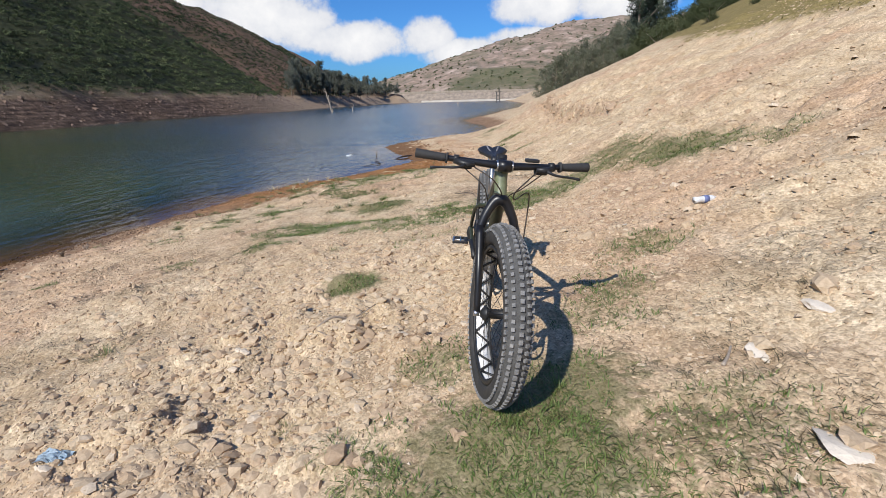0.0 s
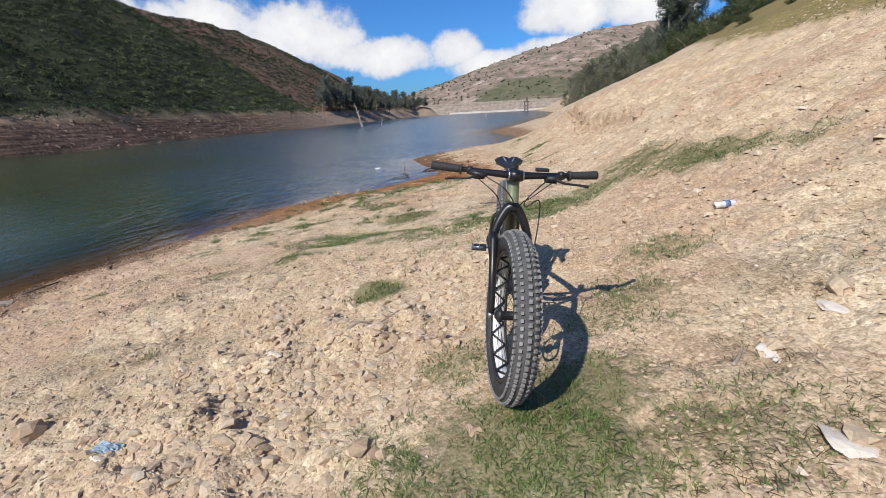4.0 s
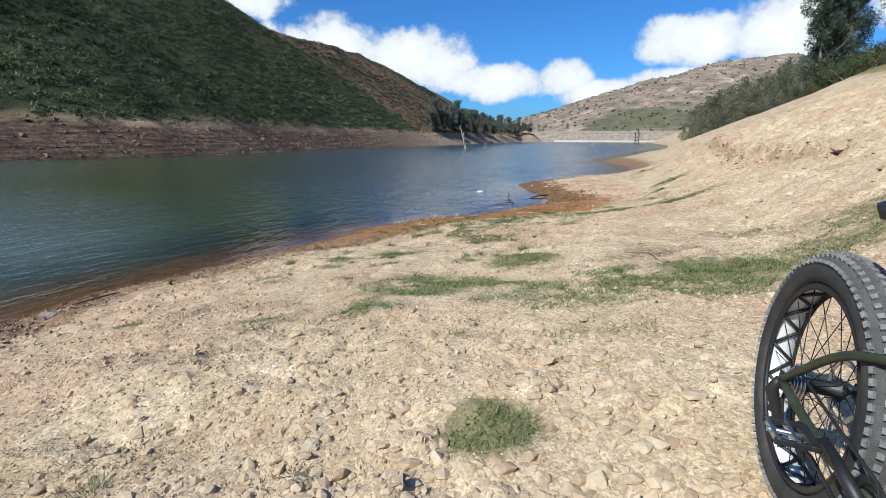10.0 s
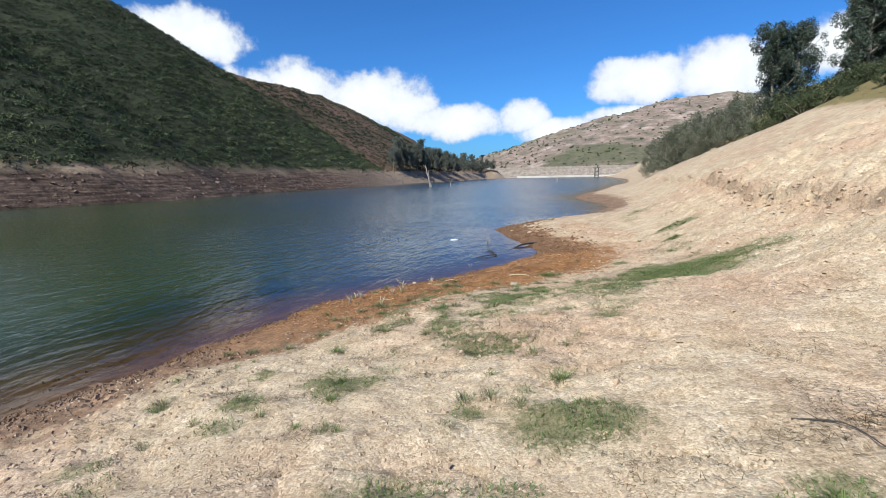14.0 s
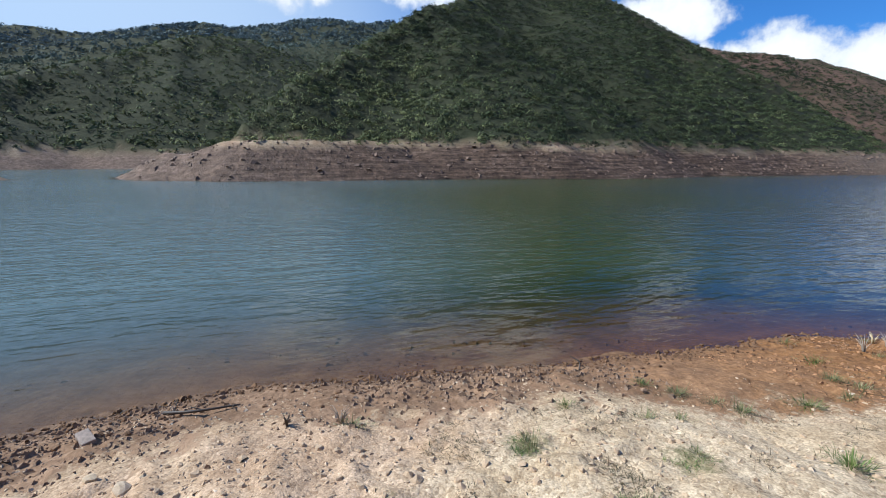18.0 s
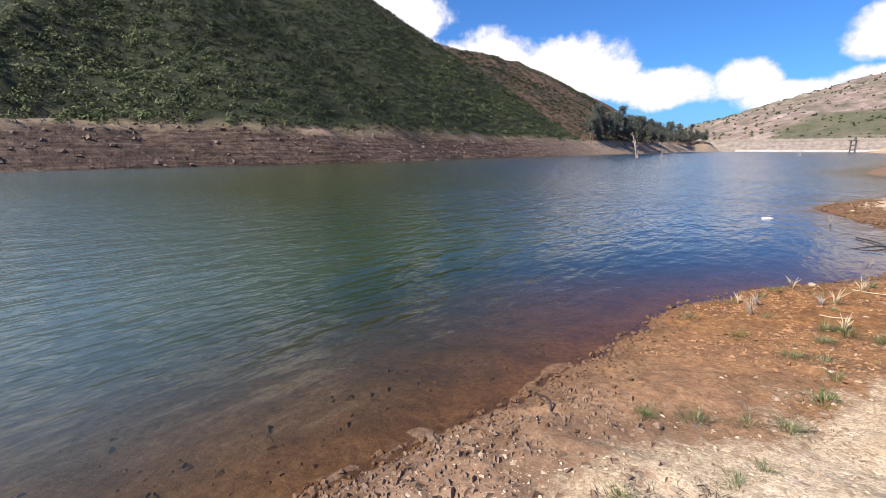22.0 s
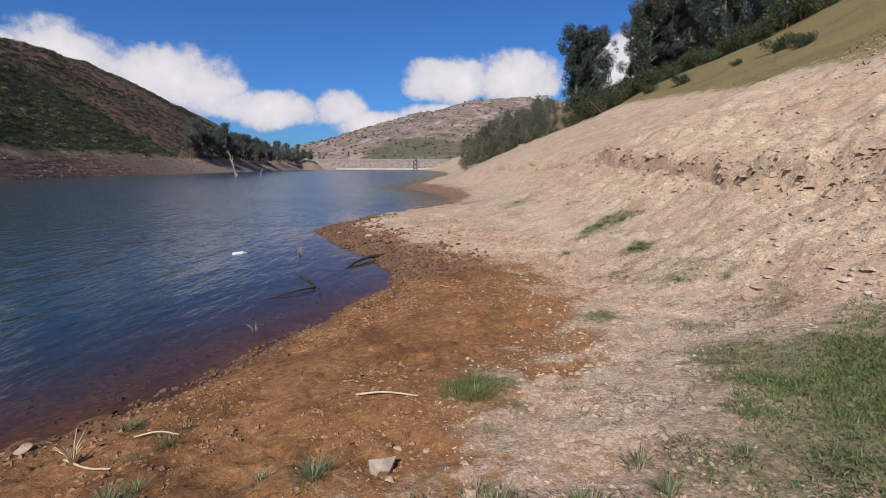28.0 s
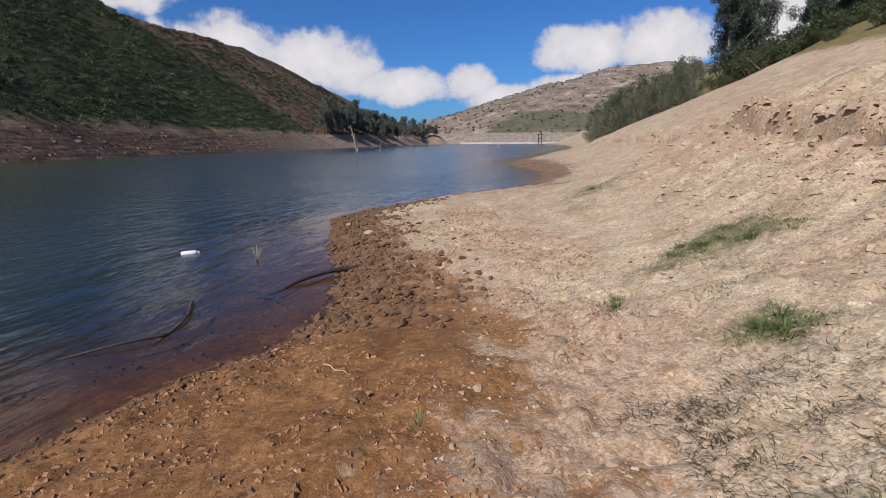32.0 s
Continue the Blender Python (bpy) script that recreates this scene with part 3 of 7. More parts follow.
LUSH_POINT = [(-0.5, 9.54, 0.28, 0.6), (-0.78, 9.68, 0.25, 0.6), (-1.02, 10.12, 0.22, 0.5), (-1.47, 8.82, 0.28, 0.8), (-1.75, 8.88, 0.2, 0.7), (-2.11, 8.4, 0.17, 0.8), (-2.38, 9.0, 0.14, 0.8), (-2.84, 8.36, 0.14, 0.8), (-2.0, 8.08, 0.13, 0.7), (-1.97, 10.85, 0.22, 0.6), (-1.8, 10.5, 0.22, 0.6), (-2.1, 11.46, 0.18, 0.6), (-0.93, 11.52, 0.22, 0.6), (-0.63, 11.3, 0.3, 0.6), (-1.42, 10.85, 0.15, 0.9), (-1.02, 10.64, 0.22, 0.5), (1.4, 13.1, 0.5, 1.0), (1.0, 13.0, 0.35, 0.7), (1.21, 14.12, 0.22, 0.5), (-0.45, 13.6, 0.2, 0.8), (1.05, 12.61, 0.6, 1.0), (0.6, 12.57, 0.45, 0.7), (1.5, 13.0, 0.6, 1.0), (1.25, 13.3, 0.55, 1.0), (1.9, 13.3, 0.55, 0.9), (2.3, 13.0, 0.5, 0.7), (1.6, 12.4, 0.6, 0.9), (0.38, 12.06, 0.4, 0.5), (0.2, 11.53, 0.4, 0.5), (-0.53, 11.29, 0.35, 0.6), (-0.53, 10.96, 0.35, 0.6), (-0.77, 11.32, 0.3, 0.5), (-0.82, 9.76, 0.35, 0.6), (-0.58, 9.52, 0.3, 0.5), (0.38, 11.1, 0.45, 0.6), (0.69, 11.68, 0.45, 0.6), (-0.05, 11.85, 0.4, 0.4), (-0.42, 13.6, 0.2, 0.8)]
LUSH_END = [(2.04, 17.88, 0.35, 0.9), (2.24, 17.73, 0.25, 0.8), (1.82, 17.8, 0.25, 0.7), (1.79, 16.36, 0.2, 0.9), (1.44, 21.2, 0.4, 0.5), (1.59, 15.18, 0.25, 0.5), (0.72, 14.7, 0.15, 0.9), (1.7, 16.96, 0.2, 0.3), (1.7, 14.25, 0.3, 0.4), (0.9, 26.2, 0.8, 0.3), (1.21, 20.4, 0.3, 0.4)]
THIN_BIKE = [(-0.99, 4.39, 0.35, 0.8), (-0.56, 6.08, 0.32, 0.8), (-1.2, 6.11, 0.3, 0.7), (-2.22, 5.92, 0.35, 0.7), (-0.57, 4.76, 0.2, 0.5), (-0.7, 4.6, 0.22, 0.5), (3.26, 4.44, 0.45, 0.5), (3.03, 4.33, 0.35, 0.5), (2.38, 3.6, 0.5, 0.9), (2.7, 4.3, 0.4, 0.4), (2.2, 4.2, 0.35, 0.35), (2.65, 5.4, 0.3, 0.5), (-2.0, 6.1, 0.3, 0.8), (-1.93, 6.36, 0.3, 0.7), (-1.49, 6.41, 0.3, 0.7), (-1.12, 7.02, 0.25, 0.7), (-1.47, 5.39, 0.2, 0.6), (-0.97, 5.38, 0.25, 0.6)]
THIN_MIDDLE = [(1.95, 8.9, 0.4, 1.0), (2.3, 9.0, 0.4, 1.0), (1.67, 8.56, 0.35, 1.0), (1.5, 9.2, 0.3, 0.8), (1.9, 8.4, 0.4, 1.0), (1.38, 8.13, 0.3, 0.9), (1.1, 8.2, 0.3, 0.8), (0.7, 7.9, 0.3, 0.7), (-0.8, 9.57, 0.3, 0.9), (-0.96, 9.0, 0.25, 0.8), (-1.04, 10.16, 0.3, 0.7), (0.46, 11.5, 0.4, 0.7), (2.6, 8.7, 0.4, 0.9), (-0.84, 9.7, 0.4, 0.7), (-2.5, 11.04, 0.4, 0.4), (1.98, 10.49, 0.4, 0.6), (-1.35, 8.0, 0.16, 0.9), (-2.5, 7.95, 0.14, 1.2), (-1.25, 7.25, 0.13, 1.0), (-2.5, 8.6, 0.13, 0.8), (-1.4, 7.55, 0.2, 0.7), (-1.64, 8.95, 0.2, 0.9), (-2.2, 10.9, 0.35, 0.6), (-1.3, 11.2, 0.3, 0.7), (-1.7, 10.4, 0.25, 0.6), (-1.15, 10.7, 0.35, 0.7), (-0.6, 11.6, 0.4, 0.7), (-2.5, 10.0, 0.3, 0.5), (-2.8, 10.3, 0.22, 0.5), (-0.5, 9.7, 0.45, 0.7), (-1.2, 10.3, 0.8, 0.25), (-2.0, 10.4, 0.6, 0.3), (-0.2, 9.8, 0.5, 0.4), (-3.2, 9.7, 0.22, 0.5), (0.1, 11.6, 0.6, 0.3), (0.3, 10.8, 0.6, 0.4), (0.01, 9.33, 0.3, 0.6)]
THIN_POINT = [(-0.75, 12.4, 0.35, 0.5), (0.45, 12.7, 0.35, 0.8), (0.9, 13.5, 0.5, 0.6), (1.0, 12.4, 0.5, 0.6), (1.5, 14.3, 0.4, 0.7), (1.76, 15.9, 0.4, 1.0), (1.3, 16.0, 0.35, 0.8), (1.6, 15.4, 0.4, 0.8), (1.85, 17.1, 0.3, 0.7), (1.3, 17.25, 0.16, 0.8), (2.0, 15.3, 0.3, 0.8), (1.83, 18.0, 0.3, 0.5), (2.1, 19.7, 0.4, 0.35), (1.57, 21.4, 0.5, 0.4), (1.9, 17.5, 0.6, 0.25), (1.85, 14.86, 0.3, 0.6), (1.6, 14.53, 0.3, 0.6), (-1.9, 13.0, 0.3, 0.5), (-2.6, 13.4, 0.3, 0.4), (2.05, 17.9, 0.4, 0.5), (-0.84, 15.36, 0.2, 0.6)]
wr = random.Random(33)
THIN_BIKE += [(wr.uniform(-2.6, 0.6), wr.uniform(4.6, 7.4), wr.uniform(0.08, 0.22), wr.uniform(0.5, 1.0)) for _ in range(22)]
THIN_MIDDLE += [(wr.uniform(-3.2, 0.8), wr.uniform(8.0, 13.2), wr.uniform(0.08, 0.28), wr.uniform(0.4, 0.9)) for _ in range(75)]
THIN_POINT += [(wr.uniform(1.0, 2.4), wr.uniform(14.0, 18.6), wr.uniform(0.08, 0.22), wr.uniform(0.4, 0.9)) for _ in range(22)]
LUSH_MIDDLE += [(wr.uniform(-2.6, 0.2), wr.uniform(6.0, 9.2), wr.uniform(0.1, 0.2), wr.uniform(0.4, 0.8)) for _ in range(12)]
LUSH_POINT += [(wr.uniform(-2.0, 0.6), wr.uniform(9.2, 12.6), wr.uniform(0.1, 0.25), wr.uniform(0.4, 0.8)) for _ in range(24)]
LUSH = LUSH_BIKE + LUSH_MIDDLE + LUSH_SLOPE + LUSH_POINT + LUSH_END
THIN = THIN_BIKE + THIN_MIDDLE + THIN_POINT

# ---- ground and water ----
def turf_foot(y):
    return np.interp(y, (5, 12, 21, 32, 43, 60), (2.9, 2.9, 3.2, 4.4, 5.4, 6.4))


MEADOW = (6, 388, 42, 32)
gx = spread(-5.4, 4.8, 1500, 0.034, 0.034, 0.045)
gy = spread(2.4, 20.0, 1500, 0.06, 0.034, 0.034)
X, Y = np.meshgrid(gx, gy)
Z = gz(X, Y)
nx, ny = len(gx), len(gy)
idx = np.arange(nx * ny).reshape(ny, nx)
quads = np.stack([idx[:-1, :-1], idx[:-1, 1:], idx[1:, 1:], idx[1:, :-1]], -1).reshape(-1, 4)
D = off_shore(X, Y)
me = mesh_np("ground", np.stack([X, Y, Z], -1).reshape(-1, 3), quads, GROUND_MAT)
near_side = D > -30
reach = np.interp(Y, (-10, 4, 9, 10, 11, 12.5, 14, 16, 17.3, 18.5, 20, 22.5, 25, 34, 38, 44, 48, 60), (0.8, 0.95, 1.0, 1.45, 2.05, 3.0, 3.1, 2.5, 1.7, 1.3, 1.2, 1.0, 0.5, 1.3, 2.0, 2.6, 1.6, 0.8))
floats(me, "mud", np.where(near_side, np.clip(1.25 - np.maximum(D, 0) / reach * 0.85, 0, 1), 0))
floats(me, "wet", np.where(near_side, np.clip(1 - (D + 0.02) / np.where((Y > 18) & (Y < 24), 0.7, 0.28), 0, 1) * np.where(D < -0.03, 0.3, 0.5), 0))
floats(me, "turf", np.where(D > 4, np.clip((Z - turf_foot(Y)) / 0.9, 0, 1), 0))
leftside = (X < -20) & (Y < 330)
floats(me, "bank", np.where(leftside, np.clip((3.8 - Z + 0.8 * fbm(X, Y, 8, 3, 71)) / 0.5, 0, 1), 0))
floats(me, "hill", np.where(leftside, np.clip((Z - 3.4) / 0.6, 0, 1), 0))
floats(me, "bare", np.where(leftside, np.clip((Y - 92 - 1.3 * np.clip(20 - Z, 0, 20)) / 22, 0, 1) * 0.36 - np.where((Y < 60) | (X < -135), 0.3, 0.06), -0.3))
sward, weedy = np.zeros_like(X), np.zeros_like(X)
for some, field in ((LUSH, sward), (THIN, weedy)):
    for px, py, r, full in some:
        np.maximum(field, full * np.exp(-(((X - px) / (1.15 * r)) ** 2 + ((Y - py) / (0.95 * r)) ** 2) * 0.9), out=field)
floats(me, "sward", np.clip(0.9 * sward + 0.08 * weedy, 0, 1))
floats(me, "rock", np.clip((Y - 315) / 30, 0, 1))
floats(me, "meadow", np.clip(1.3 - ((X - MEADOW[0]) / MEADOW[2]) ** 2 - ((Y - MEADOW[1]) / MEADOW[3]) ** 2 + 0.8 * fbm(X, Y, 25, 3, 72), 0, 0.65) * (Y > 315))
GREEN = np.clip(0.9 * sward, 0, 1)
tagged(new("ground", me), "dry sandy lake shore with reddish mud, stony slope and green hills", "ground", kind="structure")



def on_ground(x, y):
    """Height of the ground sheet itself, between its corners."""
    x, y = np.asarray(x, float), np.asarray(y, float)
    i, j = np.clip(np.searchsorted(gx, x) - 1, 0, nx - 2), np.clip(np.searchsorted(gy, y) - 1, 0, ny - 2)
    u, v = (x - gx[i]) / (gx[i + 1] - gx[i]), (y - gy[j]) / (gy[j + 1] - gy[j])
    return (Z[j, i] * (1 - u) + Z[j, i + 1] * u) * (1 - v) + (Z[j + 1, i] * (1 - u) + Z[j + 1, i + 1] * u) * v


def greenness(x, y):
    """How thickly grass stands, 0 to 1."""
    i, j = np.clip(np.searchsorted(gx, x) - 1, 0, nx - 2), np.clip(np.searchsorted(gy, y) - 1, 0, ny - 2)
    return GREEN[j, i]


def gz1(x, y):
    return float(on_ground(np.array([x]), np.array([y]))[0])


wx = spread(-8, 2, 260, 0.09, 0.12)
wy = spread(2, 26, 300, 0.09, 0.12)
wx, wy = wx[wx < 40], wy[wy < 304]
WX, WY = np.meshgrid(wx, wy)
depth = np.maximum(0, -gz(WX, WY, False))
widx = np.arange(WX.size).reshape(WX.shape)
wq = np.stack([widx[:-1, :-1], widx[:-1, 1:], widx[1:, 1:], widx[1:, :-1]], -1).reshape(-1, 4)
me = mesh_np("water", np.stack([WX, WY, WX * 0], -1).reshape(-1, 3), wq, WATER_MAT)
# bearings where the water colour carries the hill and pale sky reflections
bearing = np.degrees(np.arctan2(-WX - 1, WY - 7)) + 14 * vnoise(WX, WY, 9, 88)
floats(me, "hill_reflection_tint", np.clip((bearing - 28) / 20, 0, 1))
floats(me, "sky_reflection_tint", np.clip((bearing - 58) / 26, 0, 1) * np.clip((-WX - 3) / 3, 0, 1))
floats(me, "deep", np.clip((depth - 0.01) / 0.48, 0, 1) ** 0.85)
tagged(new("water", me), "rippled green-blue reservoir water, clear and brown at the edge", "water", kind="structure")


# ---- more materials ----
def leaf_material(name, stops, rough=0.55, sub=0.0):
    m, t, b = material(name)
    r = t.nodes.new("ShaderNodeNewGeometry").outputs["Random Per Island"]
    info = t.nodes.new("ShaderNodeObjectInfo").outputs["Random"]
    f = mth(t, "ADD", mth(t, "MULTIPLY", r, 0.8), mth(t, "MULTIPLY", info, 0.2))
    put(t, b, color=ramp(t, f, stops), rough=rough, spec=0.3)
    if sub:
        b.inputs["Transmission Weight"].default_value = 0.0
    return m


GRASS = leaf_material("short_green_grass", [(0.0, (0.065, 0.09, 0.024)), (0.45, (0.105, 0.155, 0.038)), (0.85, (0.17, 0.205, 0.065)), (1.0, (0.40, 0.34, 0.18))])
WEED = leaf_material("dark_creeping_weed", [(0.0, (0.03, 0.032, 0.013)), (0.4, (0.055, 0.052, 0.022)), (0.7, (0.08, 0.056, 0.028)), (1.0, (0.15, 0.105, 0.055))])
def scrub_material():
    m, t, b = material("hillside_bush")
    r = t.nodes.new("ShaderNodeNewGeometry").outputs["Random Per Island"]
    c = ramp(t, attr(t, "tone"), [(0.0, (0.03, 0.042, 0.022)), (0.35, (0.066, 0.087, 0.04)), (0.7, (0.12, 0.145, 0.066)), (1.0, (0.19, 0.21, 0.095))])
    # distance haze painted in: leaves turn bluer far to the left
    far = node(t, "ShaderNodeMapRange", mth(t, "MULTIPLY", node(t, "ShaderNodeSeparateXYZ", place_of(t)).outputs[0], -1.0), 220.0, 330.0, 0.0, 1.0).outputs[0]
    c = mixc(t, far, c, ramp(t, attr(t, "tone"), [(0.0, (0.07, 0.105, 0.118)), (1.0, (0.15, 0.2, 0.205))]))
    c = mixc(t, 1.0, c, ramp(t, r, [(0.0, (0.7, 0.7, 0.7)), (1.0, (1.3, 1.3, 1.3))]), "MULTIPLY")
    put(t, b, color=c, rough=0.85, spec=0.2)
    return m


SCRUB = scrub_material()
TUFT = leaf_material("grey_green_tuft", [(0.0, (0.08, 0.10, 0.035)), (0.5, (0.15, 0.175, 0.07)), (0.8, (0.27, 0.25, 0.12)), (1.0, (0.45, 0.38, 0.22))])
OCHRE_GRASS = leaf_material("ochre_slope_grass", [(0.0, (0.09, 0.085, 0.025)), (0.45, (0.19, 0.155, 0.055)), (0.8, (0.32, 0.25, 0.11)), (1.0, (0.46, 0.37, 0.2))])
SHRUB = leaf_material("hillside_scrub", [(0.0, (0.04, 0.052, 0.024)), (0.4, (0.06, 0.075, 0.032)), (0.75, (0.08, 0.095, 0.042)), (1.0, (0.11, 0.12, 0.055))], 0.8)
EUCA = leaf_material("eucalyptus_leaves", [(0.0, (0.026, 0.04, 0.026)), (0.5, (0.05, 0.068, 0.044)), (0.85, (0.12, 0.14, 0.10)), (1.0, (0.28, 0.29, 0.24))], 0.38)
PALE_LEAF = leaf_material("grey_green_leaves", [(0.0, (0.085, 0.09, 0.055)), (0.5, (0.13, 0.14, 0.088)), (1.0, (0.21, 0.21, 0.15))], 0.6)
WOOD_LEAF = leaf_material("dull_dark_foliage", [(0.0, (0.085, 0.10, 0.08)), (0.5, (0.125, 0.14, 0.11)), (1.0, (0.20, 0.21, 0.17))], 0.7)
BARK = plain("pale_bark", (0.28, 0.23, 0.18), 0.85, vary=0.4, scale=3.0)
DEADWOOD = plain("bleached_dead_wood", (0.36, 0.30, 0.24), 0.85, vary=0.35, scale=18.0)
DARKWOOD = plain("wet_dark_wood", (0.06, 0.045, 0.035), 0.6, vary=0.4, scale=18.0)
STRAW = plain("dry_straw", (0.58, 0.47, 0.29), 0.7, vary=0.25, scale=40.0)
CONCRETE = plain("weathered_concrete", (0.32, 0.27, 0.215), 0.9, vary=0.3, scale=0.6)


def stone_material():
    m, t, b = material("pale_shore_stone")
    info = t.nodes.new("ShaderNodeObjectInfo").outputs["Random"]
    isl = t.nodes.new("ShaderNodeNewGeometry").outputs["Random Per Island"]
    v = place_of(t)
    f = mth(t, "FRACT", mth(t, "ADD", info, isl))
    c = ramp(t, f, [(0.0, (0.39, 0.28, 0.19)), (0.25, (0.50, 0.375, 0.26)), (0.8, (0.545, 0.43, 0.305)), (0.97, (0.58, 0.465, 0.345)), (1.0, (0.68, 0.58, 0.47))])
    n = noise_tex(t, v, 60.0, 5.0, 0.65)
    c = mixc(t, 0.7, c, ramp(t, n, [(0.3, (0.7, 0.66, 0.6)), (0.7, (1.15, 1.15, 1.12))]), "MULTIPLY")
    put(t, b, color=c, rough=0.92, spec=0.2, normal=bump(t, n, 0.5, 0.006))
    return m


STONE = stone_material()
MUDSTONE = plain("dark_muddy_lump", (0.165, 0.088, 0.042), 0.85, vary=0.4, scale=45.0, bumps=0.5)
GREYSTONE = plain("grey_brown_stone", (0.44, 0.345, 0.255), 0.9, vary=0.25, scale=35.0, bumps=0.4)
EARTH = plain("crumbly_brown_earth", (0.43, 0.305, 0.20), 0.95, vary=0.3, scale=22.0, bumps=0.7)

# ---- mesh makers ----
rng = np.random.default_rng(4)


def tube(points, radii, seg=8, bm=None, closed=False):
    """A swept round bar through the points."""
    bm = bm or bmesh.new()
    pts = [Vector(p) for p in points]
    if not hasattr(radii, "__len__"):
        radii = [radii] * len(pts)
    rings, up = [], None
    for k, p in enumerate(pts):
        a, b = pts[max(k - 1, 0)], pts[min(k + 1, len(pts) - 1)]
        if closed:
            a, b = pts[k - 1], pts[(k + 1) % len(pts)]
        d = (b - a).normalized()
        if up is None:
            up = d.orthogonal().normalized()
        up = (up - d * up.dot(d)).normalized()
        side = d.cross(up)
        rings.append([bm.verts.new(p + float(radii[k]) * (math.cos(q) * up + math.sin(q) * side)) for q in np.linspace(0, 2 * math.pi, seg, endpoint=False)])
    pairs = list(zip(rings, rings[1:])) + ([(rings[-1], rings[0])] if closed else [])
    for r0, r1 in pairs:
        for k in range(seg):
            bm.faces.new((r0[k], r0[(k + 1) % seg], r1[(k + 1) % seg], r1[k]))
    if not closed:
        bm.faces.new(rings[0][::-1])
        bm.faces.new(rings[-1])
    return bm


def curve_pts(ctrl, n=16):
    """Points on a smooth line through the control points."""
    P = [Vector(c) for c in ctrl]
    P = [P[0] * 2 - P[1]] + P + [P[-1] * 2 - P[-2]]
    out = []
    per = max(2, n // (len(P) - 3))
    for k in range(1, len(P) - 2):
        a, b, c, d = P[k - 1], P[k], P[k + 1], P[k + 2]
        for j in range(per):
            u = j / per
            out.append(0.5 * ((2 * b) + (c - a) * u + (2 * a - 5 * b + 4 * c - d) * u * u + (3 * b - a - 3 * c + d) * u**3))
    return out + [P[-2]]


def block(size, m=None, bm=None, bevel=0.0):
    bm = bm or bmesh.new()
    made = bmesh.ops.create_cube(bm, size=1.0, matrix=(m or Matrix()) @ Matrix.Diagonal((*size, 1)))["verts"]
    if bevel:
        edges = list({e for v in made for e in v.link_edges})
        bmesh.ops.bevel(bm, geom=edges, offset=bevel, segments=2, affect="EDGES", profile=0.6)
    return bm


def lathe(profile, axis="Y", seg=48, bm=None, at=(0, 0, 0)):
    """A closed profile of (radius, along) turned round an axis through at."""
    bm = bm or bmesh.new()
    rings = []
    for k in range(seg):
        a = 2 * math.pi * k / seg
        c, s = math.cos(a), math.sin(a)
        ring = []
        for r, h in profile:
            p = {"Y": (r * c, h, r * s), "Z": (r * c, r * s, h), "X": (h, r * c, r * s)}[axis]
            ring.append(bm.verts.new(Vector(p) + Vector(at)))
        rings.append(ring)
    n = len(profile)
    for k in range(seg):
        r0, r1 = rings[k], rings[(k + 1) % seg]
        for j in range(n):
            bm.faces.new((r0[j], r0[(j + 1) % n], r1[(j + 1) % n], r1[j]))
    return bm


def rock(seed, sub=2, flat=0.6, rough=0.35):
    """A broken, uneven stone about one unit across."""
    r = random.Random(seed)
    bm = bmesh.new()
    bmesh.ops.create_icosphere(bm, subdivisions=sub, radius=0.5)
    cuts = [(Vector((r.gauss(0, 1), r.gauss(0, 1), r.gauss(0, 0.8))).normalized(), r.uniform(0.24, 0.42)) for _ in range(9)]
    for v in bm.verts:
        for n, d in cuts:
            h = v.co.dot(n) - d
            if h > 0:
                v.co -= n * h
        v.co += Vector((r.uniform(-1, 1), r.uniform(-1, 1), r.uniform(-1, 1))) * rough * 0.1
        v.co.z *= flat
        v.co.x *= 1.15
    return bm


def quads_cloud(centres, sizes, normals=None, bent=True, seed=1):
    """Small leaf pieces: one four-cornered blade round each centre."""
    g = np.random.default_rng(seed)
    n = len(centres)
    nrm = g.normal(size=(n, 3)) if normals is None else normals + 0.6 * g.normal(size=(n, 3))
    nrm /= np.linalg.norm(nrm, axis=1)[:, None]
    t1 = np.cross(nrm, g.normal(size=(n, 3)))
    t1 /= np.linalg.norm(t1, axis=1)[:, None]
    t2 = np.cross(nrm, t1)
    sz = np.asarray(sizes)[:, None]
    w = g.uniform(0.35, 0.7, (n, 1))
    c = np.asarray(centres)
    v = np.stack([c - t1 * sz, c + t2 * sz * w + nrm * sz * 0.2, c + t1 * sz, c - t2 * sz * w + nrm * sz * 0.2], 1).reshape(-1, 3)
    f = np.arange(4 * n).reshape(n, 4)
    return v, f


def blades(px, py, pz, length, width, lean, seed=2, bend=0.5):
    """Grass blades: three triangles each."""
    g = np.random.default_rng(seed)
    n = len(px)
    a = g.uniform(0, 2 * np.pi, n)
    out = np.stack([np.cos(a), np.sin(a), np.zeros(n)], 1)
    side = np.stack([-np.sin(a), np.cos(a), np.zeros(n)], 1) * (width / 2)[:, None]
    base = np.stack([px, py, pz], 1)
    L, ln = length[:, None], lean[:, None]
    up = np.array([0, 0, 1.0])
    mid = base + L * 0.5 * (out * np.sin(ln) + up * np.cos(ln))
    ln2 = np.minimum(ln + bend, 1.75)
    tip = mid + L * 0.5 * (out * np.sin(ln2) + up * np.cos(ln2))
    v = np.stack([base - side, base + side, mid - side * 0.8, mid + side * 0.8, tip], 1).reshape(-1, 3)
    k = 5 * np.arange(n)[:, None]
    f = np.concatenate([k + [0, 1, 3], k + [0, 3, 2], k + [2, 3, 4]], 0)
    return v, f


